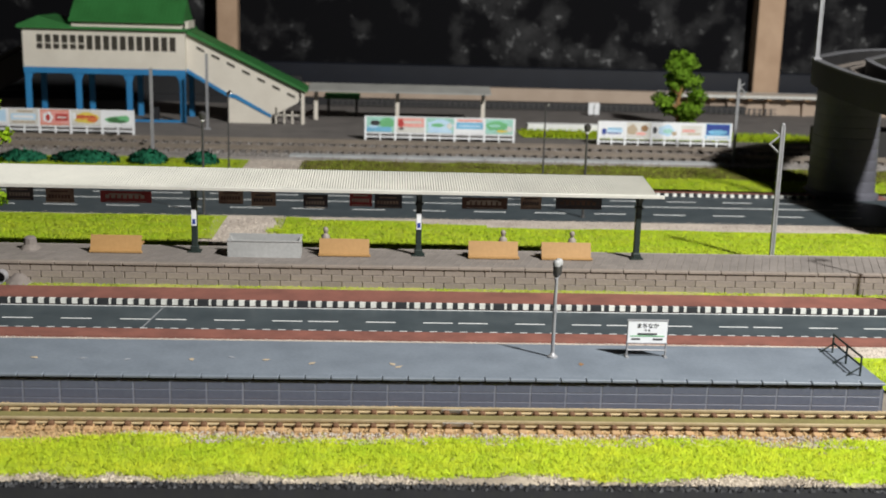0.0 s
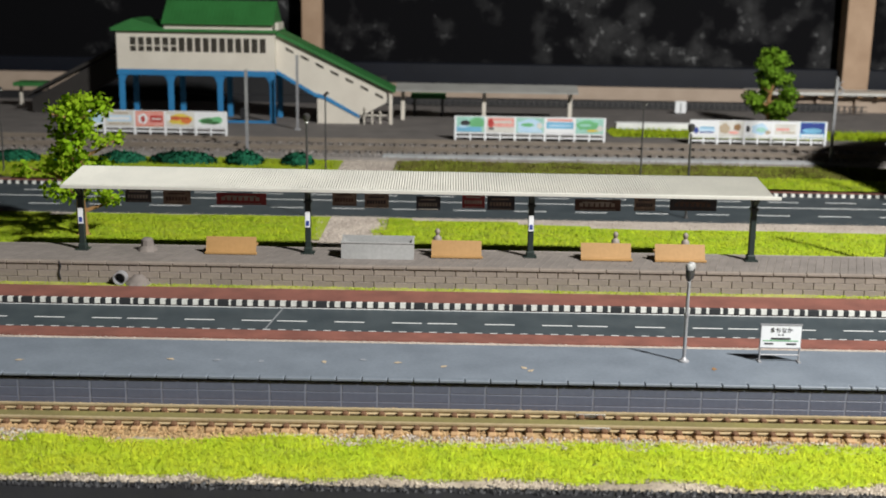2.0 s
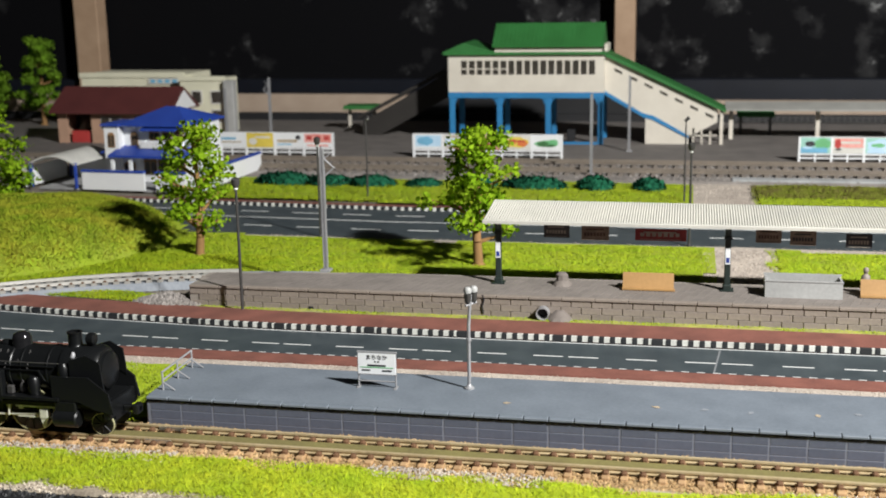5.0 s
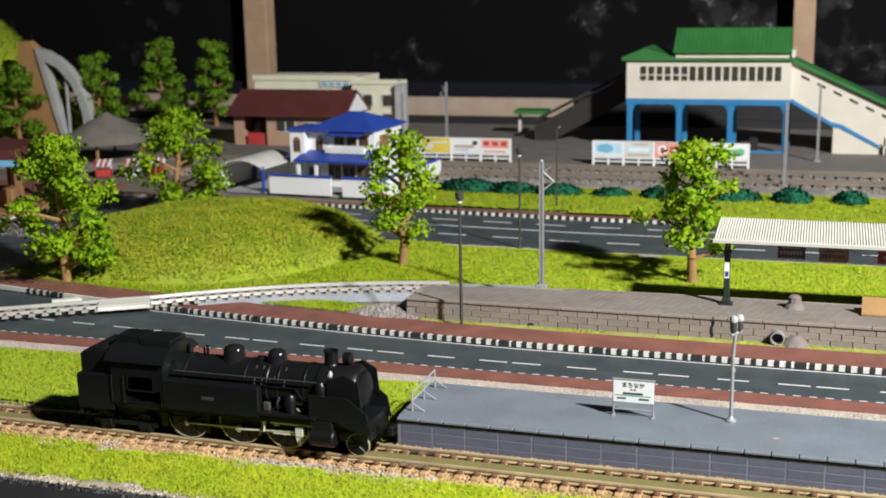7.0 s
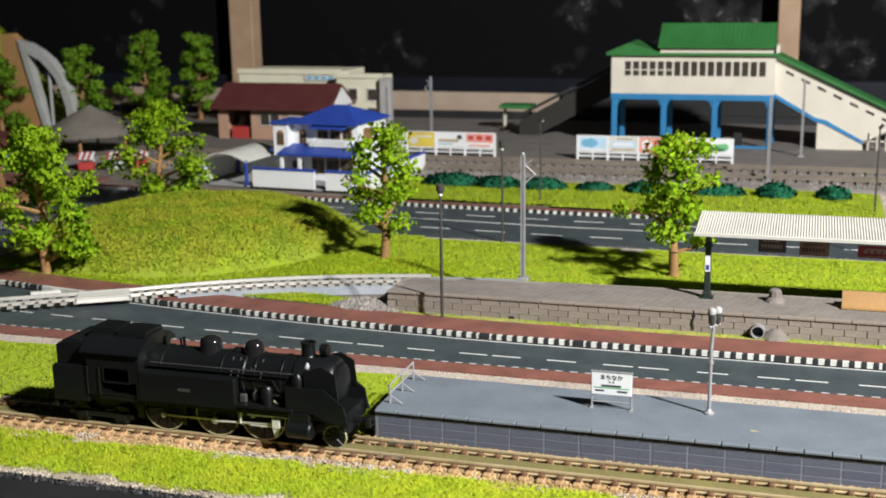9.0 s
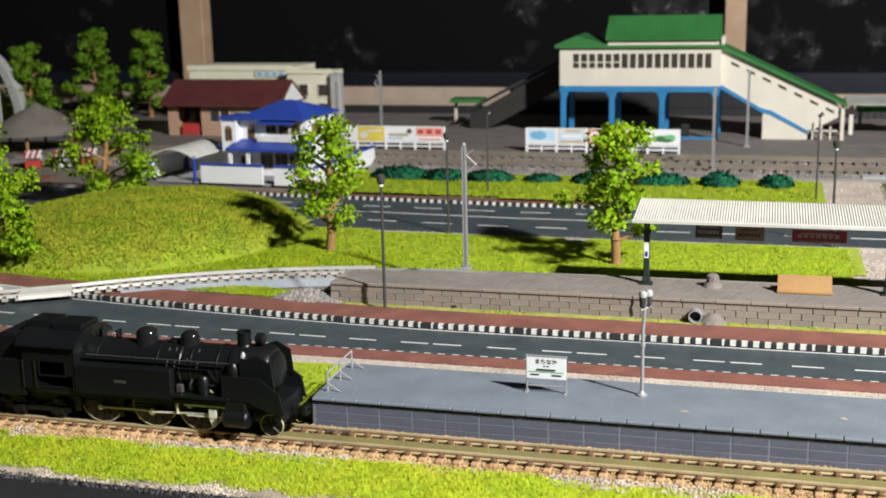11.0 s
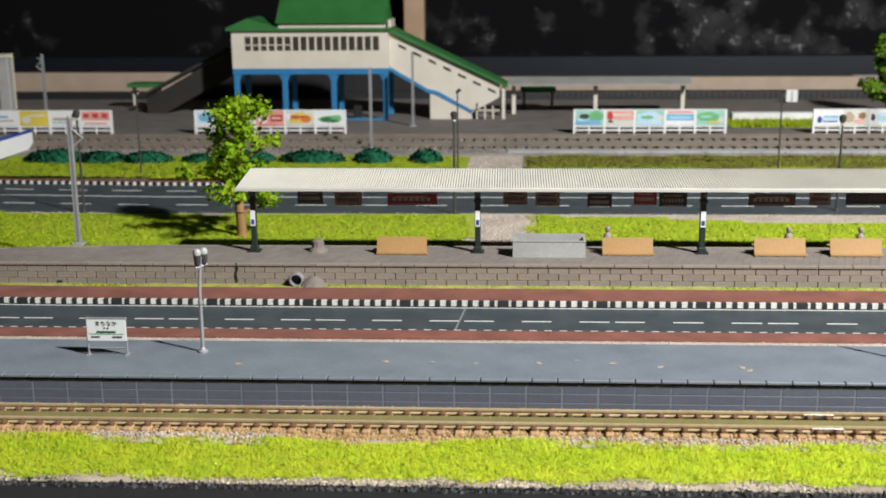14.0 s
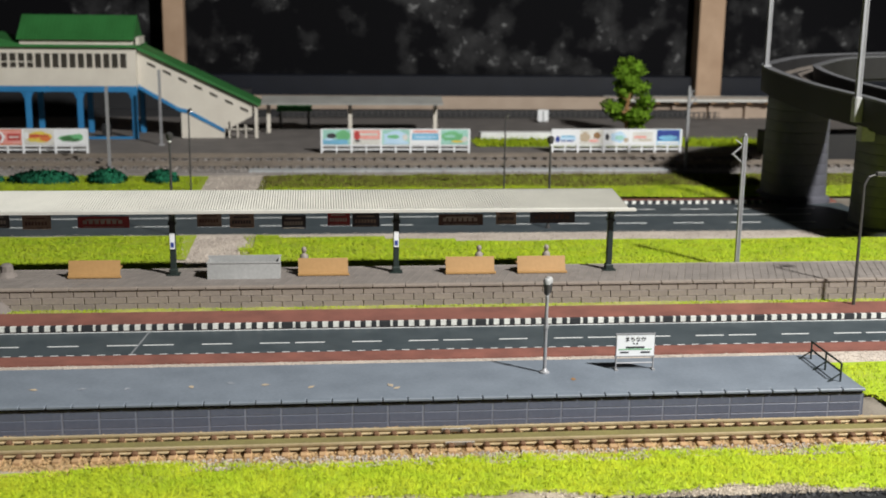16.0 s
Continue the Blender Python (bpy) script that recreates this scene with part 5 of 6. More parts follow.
mast(18.2, 61.2, 0.0, 4.4, 0.4, "grey overhead line mast near the viaduct")
mast(-32.0, 68.2, 0.14, 4.4, -0.4, "grey overhead line mast behind the hoarding")
mast(-34.6, 67.6, 0.14, 3.9, 0, "grey overhead line mast behind the hoarding")


# ---- hoardings on the edge of the forecourt ----
def hoarding(x0, x1, panels, label):
    """A long white fence with printed panels above open rails. Each panel: its ground, and patches (across, up, half width, half height, paint, round)."""
    t = thing("hoarding", 0, 66.8, 0.14, label, "billboard", "hoardings along the yard")
    n = len(panels)
    w = (x1 - x0) / n
    for i in range(n + 1):
        part("post", P(x0 + i * w - 0.06, x0 + i * w + 0.06, -0.075, 0.09, 0, 1.38), WHITE, t)
    for i in range(n):
        part("post", P(x0 + (i + 0.5) * w - 0.04, x0 + (i + 0.5) * w + 0.04, -0.02, 0.06, 0, 0.55), WHITE, t)
    for z in (0.18, 0.4):
        part("rail", P(x0, x1, -0.03, 0.03, z, z + 0.08), WHITE, t)
    part("rail", P(x0, x1, -0.07, -0.01, 1.36, 1.40), WHITE, t)
    for i, (base, patches) in enumerate(panels):
        x = x0 + i * w
        p = part("panel", P(x + 0.06, x + w - 0.06, -0.06, -0.02, 0.50, 1.36), base, t)
        for k, (u, v, du, dv, paint, oval) in enumerate(patches):
            cx, cz, rx, rz = x + w * u, 0.50 + 0.86 * v, w * du, 0.86 * dv
            y = -0.062 - 0.004 * k
            if oval:
                ring = [(cx + rx * math.cos(a * 0.45) * (1 + 0.12 * math.sin(3.1 * a + i)), cz + rz * math.sin(a * 0.45) * (1 + 0.15 * math.sin(2.3 * a + k))) for a in range(14)]
                part("printed_field", Shape().prism(ring, y, -0.06), paint, p)
            else:
                part("printed_field", P(cx - rx, cx + rx, y, -0.06, cz - rz, cz + rz), paint, p)


W_, O_, S_, M_, G_, R_, A_, Y_, C_, N_, T_, K_ = WHITE, OFFWHITE_PAINT, SKY_PAINT, MINT_PAINT, LEAFGREEN_PAINT, RED_PAINT, SALMON_PAINT, YELLOW_PAINT, ORANGE_PAINT, NAVY_PAINT, TAN_PAINT, INK
PALE_BLUE = material("pale_blue_print", (0.42, 0.62, 0.80), (0.55, 0.72, 0.84), rough=0.55, scale=14)
DARK_LEAF = material("dark_leaf_print", (0.07, 0.22, 0.07), (0.03, 0.10, 0.04), rough=0.55, scale=30)
hoarding(-22.8, -14.2, (
    (W_, ((0.5, 0.5, 0.44, 0.42, PALE_BLUE, 0), (0.4, 0.55, 0.28, 0.3, S_, 1), (0.5, 0.12, 0.44, 0.06, W_, 0))),
    (O_, ((0.5, 0.5, 0.40, 0.20, PALE_BLUE, 0), (0.5, 0.5, 0.33, 0.10, W_, 0), (0.55, 0.86, 0.25, 0.05, T_, 0), (0.5, 0.16, 0.36, 0.05, T_, 0))),
    (C_, ((0.5, 0.5, 0.45, 0.44, A_, 0), (0.28, 0.5, 0.16, 0.34, W_, 1), (0.28, 0.48, 0.07, 0.22, R_, 1), (0.72, 0.5, 0.2, 0.22, R_, 0), (0.72, 0.5, 0.15, 0.05, O_, 0))),
    (O_, ((0.5, 0.5, 0.42, 0.36, Y_, 1), (0.35, 0.55, 0.2, 0.14, C_, 1), (0.7, 0.42, 0.18, 0.2, C_, 1), (0.5, 0.6, 0.3, 0.05, R_, 0), (0.12, 0.6, 0.07, 0.25, W_, 1))),
    (W_, ((0.5, 0.42, 0.4, 0.22, G_, 1), (0.38, 0.4, 0.2, 0.18, DARK_LEAF, 1), (0.72, 0.5, 0.16, 0.22, G_, 1), (0.6, 0.3, 0.2, 0.1, DARK_LEAF, 1)))),
    "white hoarding with blue, orange, yellow and green panels")
hoarding(-1.25, 7.15, (
    (M_, ((0.72, 0.6, 0.26, 0.34, G_, 1), (0.45, 0.18, 0.42, 0.16, S_, 0), (0.33, 0.58, 0.16, 0.18, K_, 1), (0.25, 0.35, 0.16, 0.08, PALE_BLUE, 1))),
    (O_, ((0.52, 0.66, 0.44, 0.28, A_, 0), (0.18, 0.6, 0.1, 0.3, R_, 1), (0.58, 0.68, 0.3, 0.07, O_, 0), (0.2, 0.24, 0.1, 0.07, K_, 1), (0.65, 0.4, 0.26, 0.04, A_, 0))),
    (M_, ((0.5, 0.5, 0.43, 0.40, PALE_BLUE, 1), (0.42, 0.52, 0.22, 0.12, G_, 1), (0.82, 0.48, 0.1, 0.2, O_, 1), (0.5, 0.12, 0.42, 0.1, PALE_BLUE, 0))),
    (W_, ((0.5, 0.86, 0.42, 0.08, A_, 0), (0.5, 0.52, 0.45, 0.22, S_, 0), (0.5, 0.5, 0.36, 0.05, PALE_BLUE, 0))),
    (M_, ((0.42, 0.55, 0.38, 0.32, G_, 1), (0.35, 0.55, 0.2, 0.08, M_, 1), (0.85, 0.35, 0.1, 0.2, O_, 1), (0.6, 0.2, 0.2, 0.08, Y_, 1)))),
    "white hoarding with mint, pink, blue and green panels")
hoarding(12.0, 19.6, (
    (W_, ((0.2, 0.35, 0.09, 0.22, N_, 1), (0.6, 0.4, 0.3, 0.10, PALE_BLUE, 0), (0.6, 0.55, 0.26, 0.05, S_, 0), (0.58, 0.24, 0.26, 0.04, N_, 0))),
    (O_, ((0.25, 0.5, 0.2, 0.34, T_, 1), (0.72, 0.6, 0.14, 0.22, BROWN_FRAME, 1), (0.6, 0.25, 0.2, 0.1, A_, 1))),
    (W_, ((0.1, 0.5, 0.1, 0.22, K_, 1), (0.55, 0.5, 0.3, 0.36, PALE_BLUE, 1), (0.6, 0.45, 0.18, 0.16, M_, 1), (0.85, 0.3, 0.1, 0.14, T_, 1))),
    (W_, ((0.5, 0.5, 0.40, 0.34, O_, 0), (0.4, 0.5, 0.24, 0.08, A_, 0), (0.6, 0.3, 0.24, 0.04, T_, 0))),
    (S_, ((0.5, 0.62, 0.44, 0.34, N_, 0), (0.5, 0.45, 0.38, 0.16, S_, 1), (0.5, 0.12, 0.42, 0.08, W_, 0)))),
    "white hoarding with pale panels and a navy end")
hoarding(-34.9, -27.7, (
    (W_, ((0.4, 0.6, 0.26, 0.08, S_, 0), (0.5, 0.35, 0.34, 0.05, T_, 0))),
    (Y_, ((0.5, 0.5, 0.4, 0.4, Y_, 1), (0.6, 0.7, 0.26, 0.07, O_, 0), (0.25, 0.4, 0.14, 0.24, O_, 1))),
    (W_, ((0.45, 0.45, 0.34, 0.10, T_, 0), (0.82, 0.7, 0.09, 0.16, K_, 1), (0.35, 0.22, 0.24, 0.04, S_, 0))),
    (W_, ((0.5, 0.66, 0.46, 0.30, A_, 0), (0.2, 0.68, 0.09, 0.14, R_, 0), (0.5, 0.68, 0.09, 0.14, R_, 0), (0.8, 0.68, 0.09, 0.14, R_, 0), (0.5, 0.16, 0.36, 0.06, A_, 0)))),
    "white hoarding with yellow and red panels")

# ---- station building ----
ST = thing("station_building", 0, 0, 0.14, "cream overhead station building with green roofs on blue columns", "station")
FY, BY = 73.0, 76.6
XL, XR = -21.95, -12.3
part("floor_slab", P(XL, XR, FY + 0.1, BY, 3.05, 3.2), CREAM, ST)
for spec in ((XL, XR, FY, FY + 0.12, 3.2, 4.28),
             (XL, XR, FY, FY + 0.12, 5.14, 5.5),
             (XL, XL + 0.75, FY, FY + 0.12, 4.28, 5.14),
             (XR - 0.5, XR, FY, FY + 0.12, 4.28, 5.14),
             (XL, XL + 0.12, FY + 0.12, BY, 3.2, 5.5),
             (XR - 0.12, XR, FY + 0.12, BY, 3.2, 5.5),
             (XL + 0.12, XR - 0.12, BY - 0.12, BY, 3.2, 5.5)):
    part("wall", P(*spec), CREAM, ST, "cream plastic wall")
W0, W1, NW = XL + 0.75, XR - 0.5, 17
for i in range(NW):
    a, b = W0 + (W1 - W0) * i / NW, W0 + (W1 - W0) * (i + 1) / NW
    w = part("window", Shape().box(a, a + 0.06, FY + 0.01, FY + 0.1, 4.28, 5.14).box(b - 0.06, b, FY + 0.01, FY + 0.1, 4.28, 5.14), CREAM, ST)
    part("pane", P(a + 0.06, b - 0.06, FY + 0.07, FY + 0.09, 4.28, 5.14), GLASS_DARK, w, "dark glass")
    if i < 6:
        part("muntin", P(a + 0.06, b - 0.06, FY + 0.01, FY + 0.06, 4.6, 4.66), CREAM, w)
part("eave", P(XL - 0.3, XR + 0.15, FY - 0.25, BY + 0.2, 5.5, 5.66, 0.04), GREEN_ROOF, ST, "green eave")
part("low_roof", Shape().prism([(XL - 0.35, 5.66), (-20.9, 6.25), (-19.0, 5.7), (-19.0, 5.66)], FY - 0.2, BY + 0.1), GREEN_ROOF, ST, "green curved roof end", 30)
part("lantern_wall", P(-19.0, -12.45, 72.95, BY - 0.3, 5.66, 6.0), CREAM, ST)
ridge = Shape().prism([(72.7, 5.95), (74.6, 7.35), (76.6, 5.95)], -19.15, -12.35, "x")
up = part("upper_roof", ridge, GREEN_ROOF, ST, "green ribbed gable roof")
for i in range(26):
    x = -19.1 + 6.7 * i / 25
    part("roof_rib", Shape().prism([(72.69, 5.955), (74.6, 7.355), (74.6, 7.375), (72.66, 5.96)], x - 0.03, x + 0.03, "x"), GREEN_ROOF, up)
part("sky_sign", P(-12.3, -12.1, 73.2, 75.5, 5.66, 6.1), CREAM, ST)
part("beam", Shape().box(XL, XR, FY, FY + 0.25, 2.85, 3.2), BLUE_STEEL, ST, "blue painted beam")
part("beam", Shape().box(XL, XR, BY - 0.25, BY, 2.85, 3.05), BLUE_STEEL, ST, "blue painted beam")
for x in (-21.75, -18.75, -15.72, -12.5):
    for y in (FY + 0.02, BY - 0.3):
        part("column", P(x - 0.17, x + 0.17, y, y + 0.26, 0, 2.87, 0.03), BLUE_STEEL, ST, "blue painted column")
        for d in (-1, 1):
            if XL < x + 0.75 * d < XR:
                part("bracket", Shape().prism([(x + 0.55 * d, 2.86), (x + 0.3 * d, 2.75), (x + 0.2 * d, 2.45), (x + 0.17 * d, 2.45), (x + 0.17 * d, 2.86)], y + 0.04, y + 0.2), BLUE_STEEL, ST)
part("foot_beam", P(-15.6, -12.6, FY + 0.05, FY + 0.2, 0, 0.14), BLUE_STEEL, ST, "blue foot beam between the columns")
part("ticket_machine", P(-14.6, -14.1, FY + 0.6, FY + 1.0, 0, 0.85, 0.04), TABLE_BLACK, ST)
# stair wing
SY0, SY1 = 73.6, 76.0
for y0 in (SY0, SY1 - 0.1):
    part("stair_wall", Shape().prism([(-12.3, 5.35), (-5.5, 2.05), (-5.5, 1.35), (-7.2, 0.42), (-9.8, 1.72), (-12.3, 3.2)], y0, y0 + 0.1), CREAM, ST, "cream sloping stair wall")
    part("stair_foot_wall", Shape().prism([(-9.8, 0), (-9.8, 1.72), (-7.2, 0.42), (-7.2, 0)], y0 + 0.02, y0 + 0.1), CREAM, ST)
    part("stair_string", Shape().prism([(-12.3, 3.25), (-9.95, 1.88), (-9.3, 1.72), (-7.2, 0.55), (-7.2, 0.35), (-9.4, 1.5), (-9.9, 1.62), (-12.3, 3.0)], y0 - 0.04, y0), BLUE_STEEL, ST, "blue stair string")
for i in range(7):
    u = 0.12 + 0.135 * i
    x, z = -12.3 + 6.8 * u, 5.35 - 3.3 * u
    part("vent_window", Shape().prism([(x - 0.24, z - 0.33), (x + 0.24, z - 0.56), (x + 0.24, z - 0.72), (x - 0.24, z - 0.49)], SY0 - 0.012, SY0), GLASS_DARK, ST)
part("stair_roof", Shape().prism([(-12.4, 5.42), (-12.3, 5.62), (-5.0, 2.12), (-5.0, 1.95)], SY0 - 0.3, SY1 + 0.3), GREEN_ROOF, ST, "green sloping stair roof")
for i in range(13):
    x = -12.3 + 0.55 * i
    z = 3.2 - (x + 12.3) * 0.52
    part("step", P(x, x + 0.6, SY0 + 0.1, SY1 - 0.1, max(0.02, z - 0.25), max(0.2, z)), STATION_GROUND, ST)
for x in (-6.9, -6.4, -5.9):
    part("gate_rail", P(x - 0.05, x + 0.05, SY0, SY0 + 0.08, 0, 1.0 - (x + 6.9) * 0.2), CREAM, ST)
part("gate_rail", P(-7.2, -5.5, SY0, SY0 + 0.08, 0.5, 0.58), CREAM, ST)
part("gate_post", P(-5.35, -5.15, SY0 - 0.1, SY0 + 0.12, 0, 2.1), CREAM, ST)
part("rear_stair", Shape().prism([(-21.9, 4.6), (-28.6, 0.9), (-28.6, 0.0), (-27.4, 0.0), (-21.9, 3.0)], 76.7, 78.4), DARK_STAIR, ST, "dark unlit stair wing")
part("rear_stair_roof", Shape().prism([(-21.9, 4.9), (-28.9, 1.25), (-28.9, 1.05), (-21.9, 4.65)], 76.5, 78.6), DARK_STAIR, ST)

canopy_far = thing("far_canopy", 0, 0, 0.14, "long pale grey flat canopy behind the station", "canopy")
part("roof", Shape().prism([(75.0, 2.0), (76.3, 2.35), (77.6, 2.0), (77.6, 1.9), (76.3, 2.22), (75.0, 1.9)], -5.0, 6.5, "x"), material("pale_grey_sheet", (0.36, 0.355, 0.33), rough=0.6), canopy_far)
for x in (-4.6, 0.6, 6.1):
    part("post", P(x - 0.12, x + 0.12, 76.1, 76.4, 0, 2.1), CREAM, canopy_far)


def shelter(x, y, z, w, h, label):
    t = thing("shelter", x, y, z, label, "shelter", "small green shelters")
    part("roof", Shape().prism([(-0.9, h - 0.25), (-0.8, h), (0.8, h), (0.9, h - 0.25)], -w / 2, w / 2, "x"), GREEN_ROOF, t)
    for d in (-w * 0.4, w * 0.4):
        part("post", P(d - 0.09, d + 0.09, -0.1, 0.1, 0, h - 0.25), CREAM if x < -20 else POLE_DARK, t)


shelter(-29.4, 79.5, 0.14, 2.2, 1.75, "small shelter with a curved green roof")
shelter(-3.0, 78.6, 0.14, 2.3, 1.45, "small shelter with a curved green roof on dark posts")
sg = thing("notice_board", 14.3, 82.0, 0.14, "small white notice board on a post", "sign")
part("post", Shape().rod((0, 0, 0), (0, 0, 0.8), 0.06, 0.06, 6), POLE_DARK, sg)
part("board", P(-0.38, 0.38, -0.05, 0.05, 0.08, 0.9), WHITE, sg)
fence = thing("dark_fence", 0, 84.5, 0.14, "long dark low fence behind the sidings", "fence")
part("rail", P(-4, 28, -0.04, 0.04, 0.4, 0.46), POLE_DARK, fence)
part("rail", P(-4, 28, -0.04, 0.04, 0.12, 0.18), POLE_DARK, fence)
pm = mesh_of("post", P(-0.05, 0.05, -0.06, 0.06, 0, 0.5), POLE_DARK)
for i in range(80):
    piece("post", pm, fence, -4 + 0.4 * i, 0, 0)
rail_deck = thing("back_viaduct", 0, 0, 0.0, "low pale track ledge along the back board", "viaduct")
part("deck", P(20.0, 60, 85.4, 88.2, 1.28, 1.46, 0.04), OFFWHITE_PAINT, rail_deck)
for i in range(12):
    part("rib", P(20.6 + 1.4 * i, 20.95 + 1.4 * i, 85.5, 86.28, 1.12, 1.3), BROWN_FRAME, rail_deck)
    if i % 2:
        part("post", P(20.6 + 1.4 * i, 20.9 + 1.4 * i, 85.9, 86.28, 0.0, 1.3), BEIGE, rail_deck)

# ---- dark viaduct at the right ----
via = thing("viaduct", 0, 0, 0, "dark grey curved railway viaduct on tapered piers", "viaduct")
EDGE = ((20.6, 36.0, 5.1), (20.2, 40.0, 5.3), (19.95, 44.3, 5.5), (19.6, 49.0, 5.66), (19.3, 53.6, 6.05), (21.3, 57.8, 6.05), (24.6, 60.8, 6.2), (30.0, 62.0, 6.3), (36.0, 62.2, 6.3), (42.0, 62.2, 6.3))


def edge_at(u):
    """A point on the viaduct's outer edge, smoothly through EDGE."""
    k = min(max(int(u), 1), len(EDGE) - 3)
    f = u - k
    p = [Vector(q) for q in EDGE[k - 1:k + 3]]
    return 0.5 * (2 * p[1] + (p[2] - p[0]) * f + (2 * p[0] - 5 * p[1] + 4 * p[2] - p[3]) * f ** 2 + (3 * p[1] - p[0] - 3 * p[2] + p[3]) * f ** 3)


def arc_band(o0, o1, z0, z1, n=48):
    """A band along the edge, from o0 to o1 inwards and z0 to z1 over the rim."""
    s = Shape()
    for i in range(n + 1):
        u = 1 + 7 * i / n
        a, b = edge_at(u), edge_at(u + 0.02)
        m = Vector((b.y - a.y, a.x - b.x, 0)).normalized()
        for o in (o0, o1):
            for z in (z0, z1):
                s.v.append((a.x + m.x * o, a.y + m.y * o, a.z + z))
    for i in range(n):
        k = 4 * i
        s.f += [(k, k + 4, k + 5, k + 1), (k + 2, k + 3, k + 7, k + 6), (k + 1, k + 5, k + 7, k + 3), (k, k + 2, k + 6, k + 4)]
    s.f += [(0, 1, 3, 2), (4 * n, 4 * n + 2, 4 * n + 3, 4 * n + 1)]
    return s


part("deck", arc_band(0.25, 2.45, -1.3, -0.6), VIADUCT, via, "", 40)
part("parapet", arc_band(0.0, 0.3, -1.15, -0.06), VIADUCT, via, "", 40)
part("parapet", arc_band(2.35, 2.6, -1.15, -0.06), VIADUCT, via, "", 40)
grey_coping = material("grey_coping", (0.13, 0.13, 0.137), rough=0.6)
part("coping", arc_band(-0.04, 0.34, -0.06, 0.02), grey_coping, via, "lighter grey parapet edge", 40)
part("coping", arc_band(2.31, 2.64, -0.06, 0.02), grey_coping, via, "lighter grey parapet edge", 40)
for o in (0.92, 1.68):
    part("rail", arc_band(o, o + 0.08, -0.58, -0.42), SLEEPER_GREY, via, "", 40)
PIER_GREY = material("moulded_grey", (0.10, 0.10, 0.12), (0.075, 0.075, 0.09), rough=0.6, bump=0.15)
for cx, cy, w, d, top in ((20.75, 52.7, 1.36, 1.4, 4.75), (21.7, 45.2, 1.35, 1.3, 4.15)):
    # oval column in shallow lifts, narrowing upwards, on a flange
    steps = [(0.0, 1.13), (0.18, 1.13), (0.24, 1.06), (0.3, 1.0)]
    for k in range(9):
        z = 0.3 + (top - 0.35) * k / 9
        steps += [(z + 0.02, 1.0 - 0.006 * k), (z + (top - 0.35) / 9 - 0.03, 0.996 - 0.006 * k), (z + (top - 0.35) / 9 - 0.01, 0.985 - 0.006 * k)]
    s, n = Shape(), 28
    for z, k in steps:
        for i in range(n):
            c, q = math.cos(2 * math.pi * i / n), math.sin(2 * math.pi * i / n)
            s.v.append((cx + w * k * math.copysign(abs(c) ** 0.62, c), cy + d * k * math.copysign(abs(q) ** 0.62, q), z))
    for k in range(len(steps) - 1):
        s.f += [(n * k + i, n * k + (i + 1) % n, n * k + n + (i + 1) % n, n * k + n + i) for i in range(n)]
    s.f += [tuple(range(n - 1, -1, -1)), tuple(range(n * len(steps) - n, n * len(steps)))]
    part("pier", s, PIER_GREY, via, "grey oval moulded pier", 35)
mast(19.4, 53.6, 6.05, 5.2, 0, "tall grey overhead line mast on the viaduct", 0.08)
mm = mast(19.8, 44.7, 5.25, 5.8, 0.9, "tall grey overhead line mast clamped to the viaduct", 0.09)
part("clamp", Shape().box(-0.16, 0.3, -0.22, 0.2, -0.75, 0.25, 0.05).box(0.15, 0.75, -0.3, 0.2, -1.5, -0.35, 0.05), GREY_PLASTIC, mm, "pale grey moulded clamp")
setting("yard_block", P(24, 34, 63.5, 66.3, 0, 1.6, 0.05), VIADUCT, "dark grey wall block behind the viaduct", "wall")

# ---- blue-roofed house with carport and garden wall ----
H = thing("white_house", -34.55, 58.6, 0.0, "white two-storey house with blue tiled hip roofs", "house", "", -4)
H.scale = (0.83, 0.92, 0.98)
part("plot", P(-6.2, 3.5, -4.3, 3.6, 0, 0.1), material("plot_grey", (0.36, 0.36, 0.36), rough=0.8), H, "grey concrete plot")


def hip(x0, x1, y0, y1, z0, z1, inset, ridge=0.0):
    s = Shape()
    xm, ym = (x0 + x1) / 2, (y0 + y1) / 2
    r = ridge / 2
    s.v = [(x0, y0, z0), (x1, y0, z0), (x1, y1, z0), (x0, y1, z0), (xm - r, ym, z1), (xm + r, ym, z1), (x0, y0, z0 - 0.08), (x1, y0, z0 - 0.08), (x1, y1, z0 - 0.08), (x0, y1, z0 - 0.08)]
    s.f = [(0, 1, 5, 4), (1, 2, 5), (2, 3, 4, 5), (3, 0, 4), (6, 9, 8, 7), (0, 6, 7, 1), (1, 7, 8, 2), (2, 8, 9, 3), (3, 9, 6, 0)]
    return s


part("ground_floor", P(-2.6, 2.7, -1.6, 2.6, 0.1, 1.6), WHITE, H)
part("upper_floor", P(-2.5, 2.6, -1.3, 2.5, 1.6, 3.2), WHITE, H)
part("upper_roof", hip(-1.9, 2.75, -1.9, 3.0, 3.18, 3.95, 0, 0.9), BLUE_ROOF, H, "blue hip roof")
part("tower_roof", P(-3.15, -1.85, -2.05, 0.35, 3.1, 3.22, 0.02), BLUE_ROOF, H, "flat blue tower roof")
part("lower_roof", Shape().prism([(-2.9, 1.66), (-1.3, 2.0), (-1.3, 1.75), (-2.9, 1.55)], -2.2, 2.95, "x"), BLUE_ROOF, H, "blue lean-to roof")
part("side_roof", Shape().prism([(-3.4, 1.7), (-2.5, 1.95), (-2.5, 1.7), (-3.4, 1.6)], -1.8, 1.2), BLUE_ROOF, H)
part("porch_awning", Shape().prism([(-2.0, 2.95), (-1.3, 3.12), (-1.3, 3.02), (-2.0, 2.87)], -0.4, 2.0, "x"), BLUE_ROOF, H)
